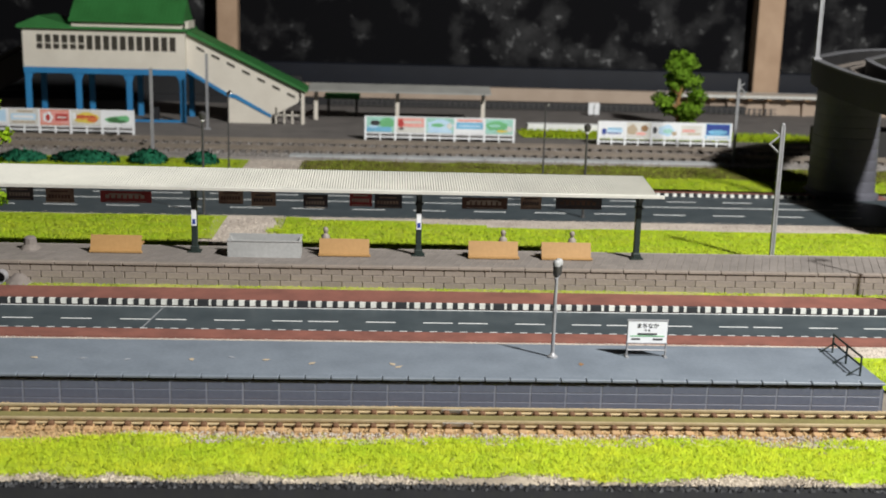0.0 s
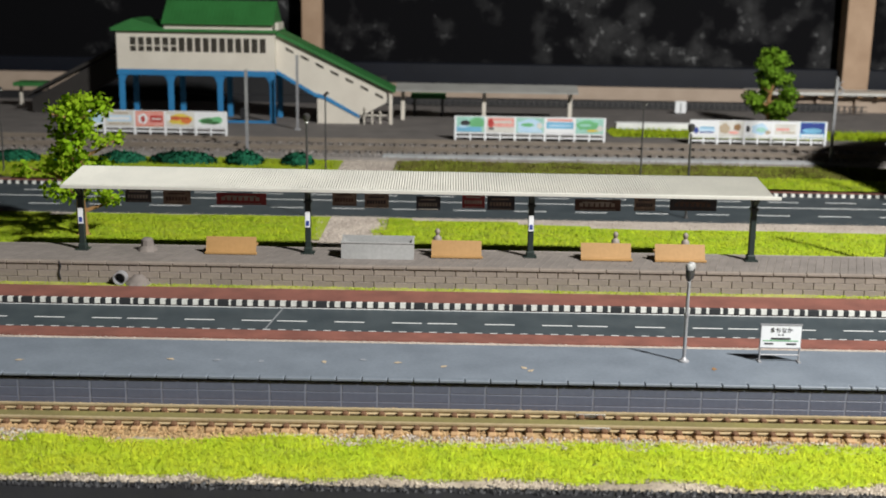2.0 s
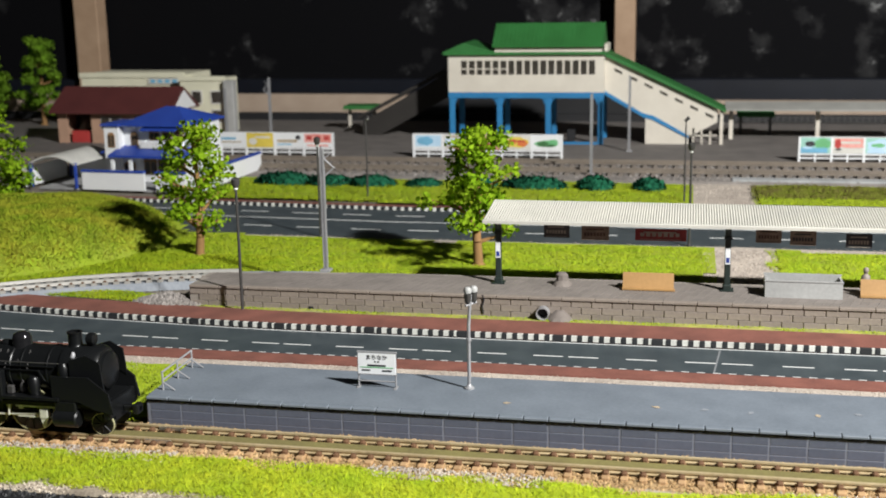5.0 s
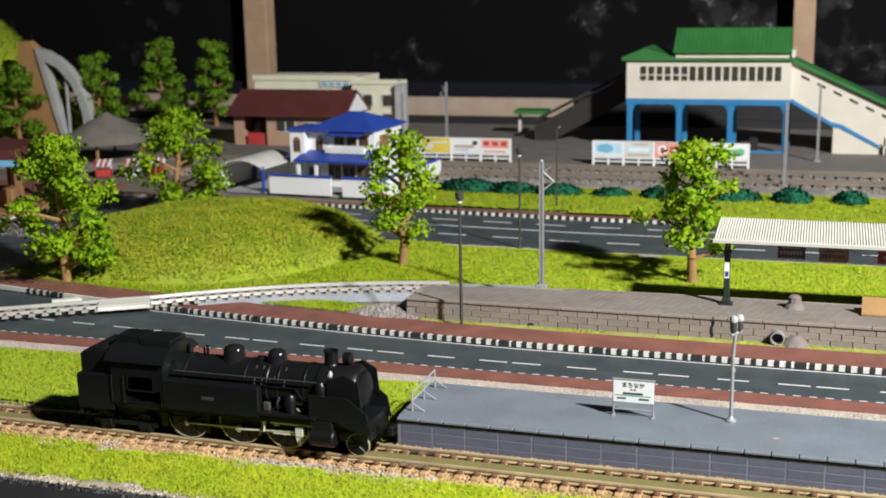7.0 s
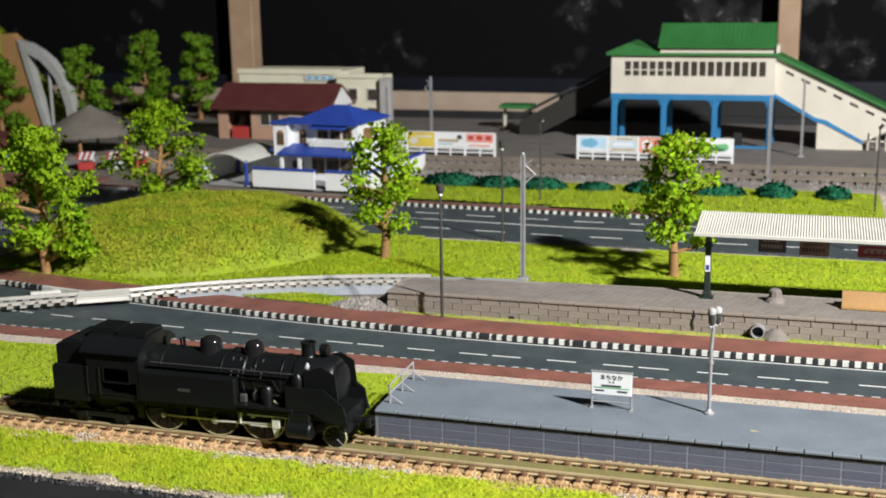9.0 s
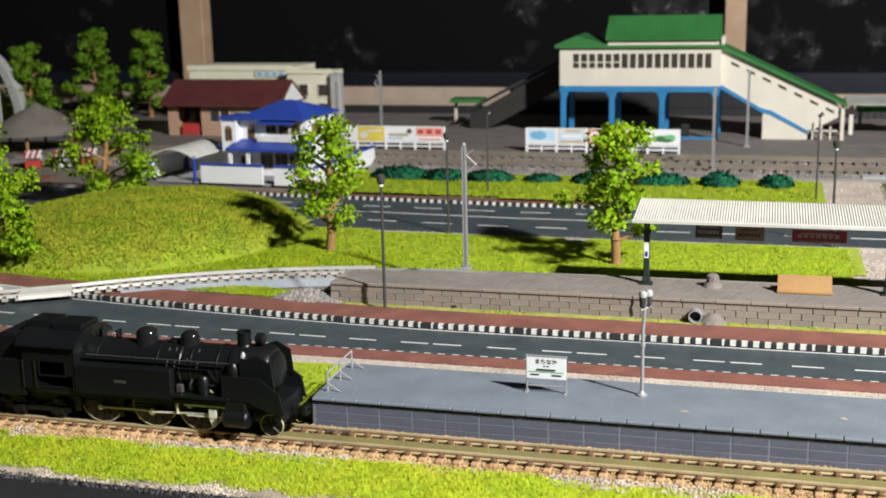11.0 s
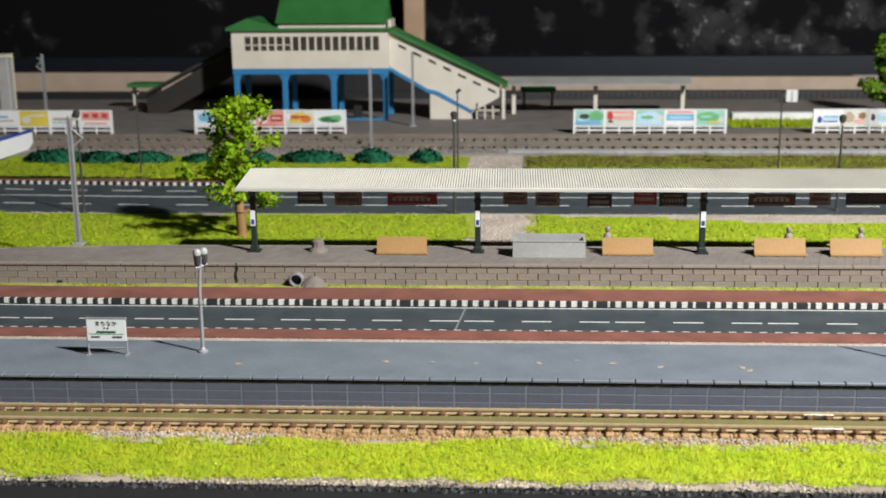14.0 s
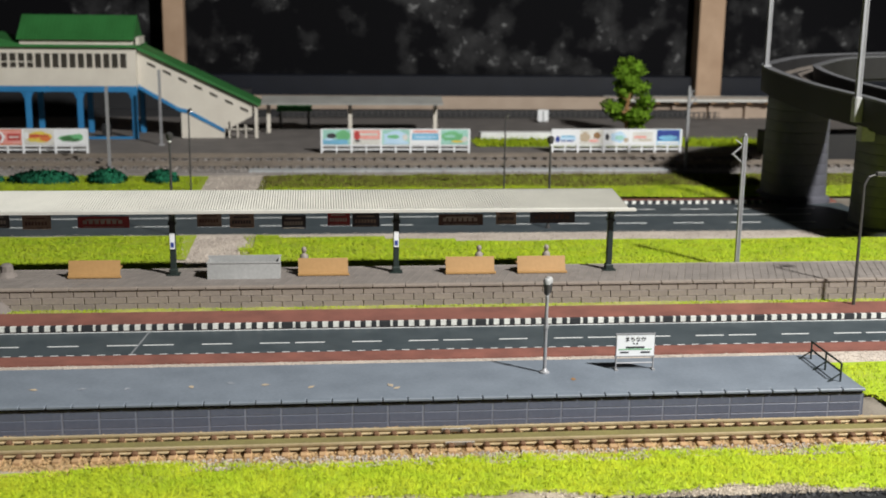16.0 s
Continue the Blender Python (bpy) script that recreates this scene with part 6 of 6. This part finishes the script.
part("stair_tower", P(-3.0, -2.0, -1.9, 0.2, 0.1, 3.1), WHITE, H)
balcony = part("balcony", Shape().box(-0.5, 2.2, -1.95, -1.88, 1.95, 2.3).box(-0.5, -0.43, -1.88, -1.3, 1.95, 2.3).box(2.13, 2.2, -1.88, -1.3, 1.95, 2.3), WHITE, H)
for i in range(12):
    part("baluster", P(-0.4 + 0.21 * i, -0.33 + 0.21 * i, -1.975, -1.95, 1.98, 2.26), OFFWHITE_PAINT, balcony)
for x0, x1, z0, z1, y, arch in ((-2.75, -2.25, 1.95, 2.75, -1.9, 1), (-1.5, -1.0, 1.9, 2.75, -1.3, 1), (-0.2, 0.5, 2.3, 2.85, -1.3, 0), (0.7, 1.4, 2.3, 2.85, -1.3, 0), (1.55, 2.2, 2.3, 2.85, -1.3, 0), (-1.9, -1.1, 0.15, 1.2, -1.6, 1), (-0.5, 0.4, 0.5, 1.35, -1.6, 0), (0.5, 1.4, 0.5, 1.35, -1.6, 0), (1.5, 2.4, 0.5, 1.35, -1.6, 0)):
    xm = (x0 + x1) / 2
    top = [(x1, z1 - 0.15), (xm + 0.12, z1), (xm - 0.12, z1), (x0, z1 - 0.15)] if arch else [(x1, z1), (x0, z1)]
    w = part("window", Shape().prism([(x0, z0), (x1, z0)] + top, y - 0.03, y + 0.02), BROWN_FRAME, H, "brown framed window")
    for a, b in ((x0 + 0.06, xm - 0.03), (xm + 0.03, x1 - 0.06)):
        part("pane", P(a, b, y - 0.04, y - 0.03, z0 + 0.06, z1 - 0.16), GLASS_DARK, w)
for i in range(2):
    part("veranda_post", P(-2.1 + 1.25 * i, -1.9 + 1.25 * i, -2.75, -2.6, 0.1, 1.62), WHITE, H)
part("side_window", P(2.6, 2.63, -0.6, 0.6, 2.1, 2.8), BROWN_FRAME, H)
gw = thing("garden_wall", -34.0, 58.6, 0.0, "white garden wall with blue coping round the house", "wall", "", -4)
for x0, x1, y0, y1 in ((-3.0, 0.5, -4.2, -4.05), (1.15, 2.75, -4.2, -4.05), (3.3, 3.45, -4.05, 3.4)):
    part("wall_panel", P(x0, x1, y0, y1, 0.1, 1.0), WHITE, gw)
    part("coping", P(x0 - 0.04, x1 + 0.04, y0 - 0.04, y1 + 0.04, 1.0, 1.1, 0.02), BLUE_ROOF, gw, "blue coping")
part("wall_panel", Shape().prism([(2.75, -4.2), (3.45, -4.05), (3.45, -3.9), (2.7, -4.05)], 0.1, 1.0, "z"), WHITE, gw)
cp = thing("carport", -38.9, 56.7, 0.1, "white carport with a curved roof beside the house", "carport", "", -4)
arc = [(-1.35 + 2.7 * i / 10, 1.25 + 0.42 * math.sin(math.pi * i / 10)) for i in range(11)]
part("roof", Shape().prism(arc + [(x, z - 0.07) for x, z in reversed(arc)], -1.9, 1.9), material("carport_white", (0.70, 0.69, 0.64), rough=0.5), cp, "", 40)
for x in (-1.3, 1.3):
    for y in (-1.8, 1.8):
        part("post", P(x - 0.06, x + 0.06, y - 0.06, y + 0.06, 0, 1.3), BLUE_ROOF, cp, "blue post")
part("side_wall", P(-1.75, -1.6, -1.9, 1.9, 0, 1.0), WHITE, cp)
part("back_wall", P(-1.3, 1.3, 1.85, 1.95, 0, 1.0), WHITE, cp)

# ---- maroon-roofed shop and cream block ----
S = thing("brick_shop", -43.25, 73.0, 0.14, "single-storey pinkish shop with a maroon roof", "shop")
part("wall", Shape().box(-4.7, -4.4, -1.6, 2.2, 0, 2.2).box(-4.4, -4.0, -1.6, -1.45, 0, 2.2).box(-2.3, -2.1, -1.6, -1.45, 0, 2.2).box(-4.0, -2.3, -1.6, -1.45, 1.9, 2.2).box(-2.1, 3.0, -1.6, -1.45, 0, 2.2).box(-4.4, 3.0, 2.05, 2.2, 0, 2.2).box(2.85, 3.0, -1.45, 2.05, 0, 2.2), PINK_WALL, S)
part("roof", Shape().prism([(-2.2, 2.1), (0.3, 3.55), (2.8, 2.1), (2.8, 1.98), (-2.2, 1.98)], -5.0, 3.45, "x"), RED_ROOF, S, "maroon ribbed roof")
part("gable", Shape().prism([(-1.5, 2.1), (0.3, 3.3), (2.1, 2.1)], 3.45, 3.5, "x"), WHITE, S)
part("interior", P(-4.3, -0.5, 0.2, 0.3, 0, 2.0), GLASS_DARK, S)
part("counter", P(-3.9, -2.6, -1.35, -0.9, 0, 0.75, 0.03), RED_PAINT, S, "red counter")
for x0, x1, z0, z1 in ((-1.6, -0.2, 0.9, 1.75), (0.35, 1.2, 1.0, 1.6), (1.7, 2.5, 1.0, 1.5)):
    w = part("window", P(x0, x1, -1.65, -1.6, z0, z1), OFFWHITE_PAINT, S)
    for k in range(2):
        part("pane", P(x0 + 0.05 + (x1 - x0) / 2 * k, x0 + (x1 - x0) / 2 * (k + 1) - 0.05, -1.67, -1.65, z0 + 0.06, z1 - 0.06), GLASS_DARK, w)
C = thing("cream_block", -44.0, 78.5, 0.14, "pale cream flat-roofed low building", "building")
part("wall", P(-5.65, 2.3, -0.4, 4.0, 0, 3.95), PALE_CREAM, C)
part("front_block", P(2.3, 5.6, -1.4, 0.8, 0, 3.75), PALE_CREAM, C)
part("parapet", Shape().box(-5.75, 2.3, -0.5, -0.4, 3.75, 4.1).box(2.2, 5.65, -1.5, -1.4, 3.6, 3.9), PALE_CREAM, C)
part("name_panel", P(-0.5, 2.0, -0.52, -0.5, 3.3, 3.7), OFFWHITE_PAINT, C)
for i in range(4):
    part("printed_field", P(-0.3 + 0.55 * i, 0.05 + 0.55 * i, -0.54, -0.52, 3.38, 3.62), SKY_PAINT, C)
for x0, x1, z0 in ((3.1, 3.9, 2.0), (4.5, 5.4, 2.0), (4.5, 5.4, 0.7)):
    w = part("window", P(x0, x1, -1.46, -1.4, z0, z0 + 0.95), OFFWHITE_PAINT, C)
    part("pane", P(x0 + 0.1, x1 - 0.1, -1.48, -1.46, z0 + 0.1, z0 + 0.85), GLASS_DARK, w)
part("corner_column", P(5.6, 6.35, -1.9, -1.2, 0, 3.65, 0.05), GREY_PLASTIC, C)

# ---- far left: hut, stalls, kiosk, hill with arch ----
hut = thing("thatched_hut", -52.2, 63.0, 0.14, "round grey thatched hut near the yard", "hut")
part("roof", Shape().lathe(0, 0, [(3.1, 1.3), (2.9, 1.45), (1.0, 2.55), (0.5, 2.75), (0.1, 3.0)], 10), THATCH, hut, "", 30)
for k in range(6):
    part("post", Shape().rod((2.3 * math.cos(k), 2.3 * math.sin(k), 0), (2.3 * math.cos(k), 2.3 * math.sin(k), 1.4), 0.1, 0.1, 6), BARK, hut)
part("base", Shape().lathe(0, 0, [(2.6, 0), (2.6, 0.2)], 16), STONE, hut)
for i, (x, y) in enumerate(((-49.6, 58.4), (-48.0, 58.9), (-46.8, 59.6))):
    st = thing("market_stall", x, y, 0.0, "small red and white striped stall", "stall", "striped stalls", 20)
    st.scale = (0.7, 0.7, 0.7)
    part("counter", P(-0.6, 0.6, -0.4, 0.4, 0, 0.6, 0.03), RED_PAINT if i != 1 else WHITE, st)
    for k in range(6):
        part("awning_strip", Shape().prism([(-0.6, 0.95), (0.4, 1.35), (0.4, 1.28), (-0.6, 0.88)], -0.66 + 0.22 * k, -0.44 + 0.22 * k, "x"), WHITE if k % 2 else RED_PAINT, st)
    for d in (-0.55, 0.55):
        part("post", P(d - 0.04, d + 0.04, 0.2, 0.28, 0, 1.3), WHITE, st)
kiosk = thing("brown_kiosk", -49.3, 48.2, 0.0, "brown-roofed open kiosk with a light blue fascia", "kiosk", "", 8)
part("roof", Shape().prism([(-3.0, 2.75), (-2.4, 3.2), (2.4, 3.2), (3.0, 2.75)], -2.2, 2.2), RED_ROOF, kiosk)
part("fascia", P(-3.0, 3.0, -2.24, -2.2, 2.45, 2.75), SKY_PAINT, kiosk, "light blue fascia")
part("fascia", P(3.0, 3.04, -2.2, 2.2, 2.45, 2.75), SKY_PAINT, kiosk, "light blue fascia")
for x in (-2.7, 0, 2.7):
    for y in (-2.0, 2.0):
        part("post", P(x - 0.12, x + 0.12, y - 0.12, y + 0.12, 0, 2.75), BROWN_FRAME, kiosk)
part("floor", P(-2.9, 2.9, -2.2, 2.2, 0, 0.25, 0.04), BROWN_FRAME, kiosk)
part("table", P(-1.5, 1.5, -0.6, 0.6, 0.25, 1.1, 0.05), BROWN_FRAME, kiosk)
setting("pavement_4", P(-60, -46.5, 42, 56, -0.05, 0.02), PAVE_RED, "brown paved square beside the side road", "pavement")


def hill(x, y):
    r = math.hypot((x + 75.5) / 11.5, (y - 77) / 6.5)
    return 0.1 + 9.3 * max(0.0, 1 - r ** 2.2) * (1 + 0.08 * wave(x, y, 0.35))


sheet("hill", -83, -61.5, 67, 86, 0.5, hill, GRASS_BED, "steep green and ochre model hill", "hill")
blades("hill_grass", scatter(26000, -83, -63.5, 70, 85, lambda x, y: hill(x, y) > 0.4, hill, 60), "coarse green and ochre grass on the hill", "grass", GRASS_DRY, 0.22, 0.04, 61)
AR = thing("arch_bridge", 0, 72.5, 0, "pale grey arched tunnel mouth at the hill", "arch")
outer = [(-63.67, 6.53), (-62.83, 6.3), (-61.96, 5.83), (-61.1, 5.14), (-60.4, 4.2), (-59.9, 3.15), (-59.6, 1.9), (-59.5, 0.0)]
inner = [(-60.1, 0.0), (-60.2, 1.9), (-60.5, 3.05), (-60.9, 3.95), (-61.45, 4.6), (-62.0, 5.15), (-62.85, 5.55)]
leg = [(-63.0, 5.4), (-62.5, 3.2), (-61.9, 1.05), (-61.6, 0.0), (-62.0, 0.0), (-62.3, 1.05), (-63.05, 3.9), (-63.55, 5.9)]
part("arch_ring", Shape().prism(outer + inner + leg, -0.4, 0.4), GREY_PLASTIC, AR)
part("bank", Shape().prism([(-65.4, 0.0), (-65.2, 6.9), (-64.3, 7.0), (-63.7, 6.5), (-63.6, 5.9), (-63.1, 3.9), (-62.35, 1.05), (-62.05, 0.0)], -0.2, 0.5), material("ochre_bank", (0.42, 0.20, 0.09), (0.30, 0.20, 0.06), rough=0.9, bump=0.4), AR, "ochre earth bank beside the arch")
part("hanger", Shape().rod((-61.57, 0, 0), (-61.57, 0, 4.75), 0.1, 0.13, 8), GREY_PLASTIC, AR)

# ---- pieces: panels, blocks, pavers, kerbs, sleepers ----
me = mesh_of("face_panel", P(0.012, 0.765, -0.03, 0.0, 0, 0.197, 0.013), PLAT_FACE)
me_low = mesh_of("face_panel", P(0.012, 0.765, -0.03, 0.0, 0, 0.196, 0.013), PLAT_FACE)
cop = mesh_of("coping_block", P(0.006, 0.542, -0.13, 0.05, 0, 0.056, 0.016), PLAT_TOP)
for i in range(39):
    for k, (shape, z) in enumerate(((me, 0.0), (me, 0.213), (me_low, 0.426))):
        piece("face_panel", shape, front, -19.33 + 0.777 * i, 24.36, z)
for i in range(55):
    piece("coping_block", cop, front, -19.40 + 0.5535 * i, 24.40, 0.69)
# the shade below the coping's overhang, put in as a black strip
part("shadow_gap", P(-19.4, 11.0, 24.345, 24.45, 0.625, 0.69), HOLLOW_SHADE, front)

# blocks of the back platform's wall: three courses in running bond and a coping course
bl = mesh_of("block", P(0.012, 0.602, -0.03, 0.0, 0, 0.188, 0.012), BRICK)
cb = mesh_of("coping_block", P(0.01, 0.99, -0.07, 0.12, 0, 0.075, 0.012), BRICK)
for k in range(3):
    for i in range(79):
        x = -22.8 + 0.614 * i + (0.307 if k % 2 else 0)
        if x < 25.3:
            piece("block", bl, rear, x, 34.62, 0.0 + 0.204 * k)
for i in range(48):
    piece("coping_block", cb, rear, -22.8 + i, 34.62, 0.618)
pv = mesh_of("paver", Shape().prism([(0.0, 0.0), (0.228, 0.0), (0.318, 0.29), (0.09, 0.29)], 0, 0.03, "z"), PAVER)
rest = Shape()
for j in range(8):
    for i in range(196):
        x, y = -22.75 + 0.25 * i + (0.1 * j % 0.25), 34.75 + 0.305 * j
        if y + 0.28 > back_edge(x) or x > 25.5:
            continue
        if -8.5 < x < 6.5 and j < 5:
            piece("paver", pv, rear, x, y, 0.66)
        else:
            rest.prism([(x, y), (x + 0.228, y), (x + 0.318, y + 0.29), (x + 0.09, y + 0.29)], 0.66, 0.69, "z")
part("paver_rest", rest, PAVER_STUFF, rear)["kind"] = "stuff"

part("wall_crack", Shape().prism([(-13.23, 0.70), (-13.19, 0.70), (-13.15, 0.52), (-13.21, 0.34), (-13.17, 0.12), (-13.21, 0.12), (-13.25, 0.34), (-13.19, 0.52)], 34.545, 34.585), HOLLOW_SHADE, rear, "dark crack down the block wall")
part("drain_slot", P(-18.8, -18.64, 34.57, 34.6, 0.05, 0.12), HOLLOW_SHADE, rear, "small dark drain slot")
# chequered kerbs
kerb = tagged(new("kerb_1"), "black and white chequered kerb along the road", "kerb", "", "structure")
part("kerb_core", band(road_mid, ROAD_A, ROAD_B, 1.0, 0.165, 1.235, 1.335), KERB_W, kerb, "white kerb strip")
part("edge_line", band(road_mid, -32.2, ROAD_B, 1.0, 0.008, 1.10, 1.148), WHITE_LINE, kerb, "thin white road edge line")
kb = mesh_of("kerb_block", P(0, 0.14, 0, 0.125, 0, 0.172, 0.006), KERB_B)
kl = mesh_of("kerb_block", P(0, 0.31, 0, 0.125, 0, 0.172, 0.006), KERB_B)
for i in range(203):
    x = -37 + 0.309 * i
    if -35.4 < x < -32.3:
        continue  # the branch line crosses here
    slope = math.degrees(math.atan((road_mid(x + 0.1) - road_mid(x - 0.1)) / 0.2))
    piece("kerb_block", kl if i % 9 == 4 else kb, kerb, x - (0.08 if i % 9 == 4 else 0), road_mid(x) + 1.218, 0.0, slope)
kerb2 = tagged(new("kerb_2"), "black and white chequered kerb along the back road", "kerb", "", "structure")
part("kerb_core", band(back_mid, -46, 19.0, 1.0, 0.13, 2.93, 3.06), KERB_W, kerb2, "white kerb strip")
kb2 = mesh_of("kerb_block", P(0, 0.2, 0, 0.15, 0, 0.14, 0.008), KERB_B)
for i in range(172):
    x = -43 + 0.37 * i
    piece("kerb_block", kb2, kerb2, x, back_mid(x) + 2.915, 0.0, -3.4 if x < -20 else 0)
kerb3 = tagged(new("kerb_3"), "chequered kerb along the side road", "kerb", "", "structure")
part("kerb_core", P(-46.9, -46.5, 38, 54, 0, 0.1), KERB_W, kerb3, "white kerb strip")
kb3 = mesh_of("kerb_block", P(0, 0.3, 0, 0.2, 0, 0.04, 0.008), KERB_B)
for i in range(40):
    piece("kerb_block", kb3, kerb3, -46.85, 38 + 0.4 * i, 0.075)

# road paint
lane = lambda x: 31.0 + 0.4 * (road_mid(x) - 31.15)
dash = mesh_of("centre_dash", P(0, 0.81, -0.03, 0.03, 0.0, 0.008), WHITE_LINE)
for i in range(42):
    x = -6.15 + 4.08 * (i // 3 - 8) + 1.56 * (i % 3)  # three dashes to each length of road
    piece("centre_dash", dash, road_1, x, lane(x), 0.0, math.degrees(math.atan(lane(x + 0.5) - lane(x - 0.5))))
edge = mesh_of("edge_dash", P(0, 0.2, -0.018, 0.018, 0.0, 0.006), WHITE_LINE)
for i in range(150):
    x = -36 + 0.40 * i
    piece("edge_dash", edge, road_1, x, 30.09, 0.03, 0)
part("joint_line", Shape().prism([(-6.40, 30.1), (-6.35, 30.1), (-6.14, 32.25), (-6.19, 32.25)], 0.0, 0.006, "z"), material("joint_grey", (0.22, 0.23, 0.24), rough=0.6), road_1, "pale joint across the road")
part("centre_line", band(back_mid, -40, 20, 1.0, 0.006, 0.25, 0.36), WHITE_LINE, road_2, "solid white centre line")
dash2 = mesh_of("lane_dash", P(0, 1.3, -0.05, 0.05, 0.0, 0.008), WHITE_LINE)
for i in range(25):
    for d in (-1.4, 1.6):
        x = -40 + 2.45 * i + 0.4 * d
        piece("lane_dash", dash2, road_2, x, back_mid(x) + d, 0.0, -3.4 if x < -20 else 0)

# sleepers
sl = mesh_of("sleeper", P(-0.08, 0.08, -0.72, 0.72, 0.02, 0.09, 0.012).box(-0.085, 0.085, -0.74, -0.58, 0.03, 0.115, 0.02), SLEEPER)
ch = mesh_of("rail_chair", Shape().box(-0.065, 0.065, -0.2, -0.045, 0.05, 0.185, 0.03).box(-0.065, 0.065, 0.05, 0.13, 0.08, 0.14, 0.012), CHAIR)
for i in range(150):
    x = -36.0 + 0.385 * i
    p = piece("sleeper", sl, track, x, 23.535, 0)
    for y in RAIL_Y:
        c = new("rail_chair", ch)
        c.parent = p
        c.matrix_local = pose(0, (y - 23.535) * UNIT, 0)

# curved branch line behind the back platform, with a white crossing panel over the road
branch = tagged(new("branch_track"), "grey curved branch track crossing the road end", "track", "", "structure")


BRANCH = (-18.7, 17.3, 20.9)  # middle and radius of the curve


def branch_at(u):
    """The branch line's middle, u from 0 at the platform to 1 past the road."""
    if u > 0.58:  # straighter past the pavement
        x, y, z = branch_at(0.58)
        return x - 21.5 * (u - 0.58), y - 12.5 * (u - 0.58), 0.18 - 0.06 * u
    a = radians(92 + 62 * u)
    return BRANCH[0] + BRANCH[2] * math.cos(a), BRANCH[1] + BRANCH[2] * math.sin(a), 0.18 - 0.06 * u


part("crossing_board", Shape().prism([(-35.3, 33.45), (-33.8, 34.4), (-33.9, 34.55), (-35.4, 33.6)], 0.0, 0.09, "z"), OFFWHITE_PAINT, branch, "whitish painted crossing board")
bs = mesh_of("sleeper", P(-0.1, 0.1, -0.6, 0.6, 0.0, 0.09, 0.01), OLD_SLEEPER)
bc = mesh_of("rail_chair", Shape().box(-0.045, 0.045, -0.49, -0.41, 0.09, 0.14).box(-0.045, 0.045, 0.41, 0.49, 0.09, 0.14), CHAIR)
for i in range(9, 60):
    x, y, z = branch_at(i / 60)
    x2, y2, _ = branch_at(i / 60 + 0.01)
    turn = math.degrees(math.atan2(y2 - y, x2 - x))
    p = piece("sleeper", bs, branch, x, y, z, turn)
    c = new("rail_chair", bc)
    c.parent = p
for off in (-0.38, 0.38):
    s = Shape()
    for i in range(8, 61):
        x, y, z = branch_at(i / 60)
        x2, y2, _ = branch_at(i / 60 + 0.01)
        n = Vector((-(y2 - y), x2 - x, 0)).normalized()
        for d, h in ((-0.085, 0.07), (0.085, 0.07), (0.03, 0.17), (-0.03, 0.17)):
            s.v.append((x + n.x * (off + d), y + n.y * (off + d), z + h))
    for i in range(52):
        for k in range(4):
            s.f.append((4 * i + k, 4 * i + (k + 1) % 4, 4 * i + 4 + (k + 1) % 4, 4 * i + 4 + k))
    part("rail", s, material("pale_rail", (0.50, 0.48, 0.44), rough=0.45, metal=0.3), branch, "pale worn rail")
s = Shape()
for i in range(61):
    x, y, z = branch_at(i / 60)
    x2, y2, _ = branch_at(i / 60 + 0.01)
    n = Vector((-(y2 - y), x2 - x, 0)).normalized()
    for d, h in ((-0.9, -0.3), (-0.65, 0.01), (0.65, 0.01), (0.9, -0.3)):
        s.v.append((x + n.x * d, y + n.y * d, max(z + h, -0.05)))
for i in range(31):
    for k in range(3):
        s.f.append((4 * i + k, 4 * i + k + 1, 4 * i + 5 + k, 4 * i + 4 + k))
part("track_bed", s, material("blue_grey_bed", (0.33, 0.35, 0.38), (0.22, 0.24, 0.27), rough=0.85, bump=0.4), branch, "pale blue-grey ballast bed")
s = Shape()
for i in range(35, 40):
    x, y, z = branch_at(i / 60)
    x2, y2, _ = branch_at(i / 60 + 0.01)
    n = Vector((-(y2 - y), x2 - x, 0)).normalized()
    for d in (-0.55, 0.62):
        s.v.append((x + n.x * d, y + n.y * d, z + 0.145))
        s.v.append((x + n.x * d, y + n.y * d, z + 0.02))
for i in range(4):
    s.f += [(4 * i, 4 * i + 4, 4 * i + 6, 4 * i + 2), (4 * i, 4 * i + 1, 4 * i + 5, 4 * i + 4), (4 * i + 2, 4 * i + 6, 4 * i + 7, 4 * i + 3)]
part("crossing_panel", s, OFFWHITE_PAINT, branch, "whitish painted level crossing panel")
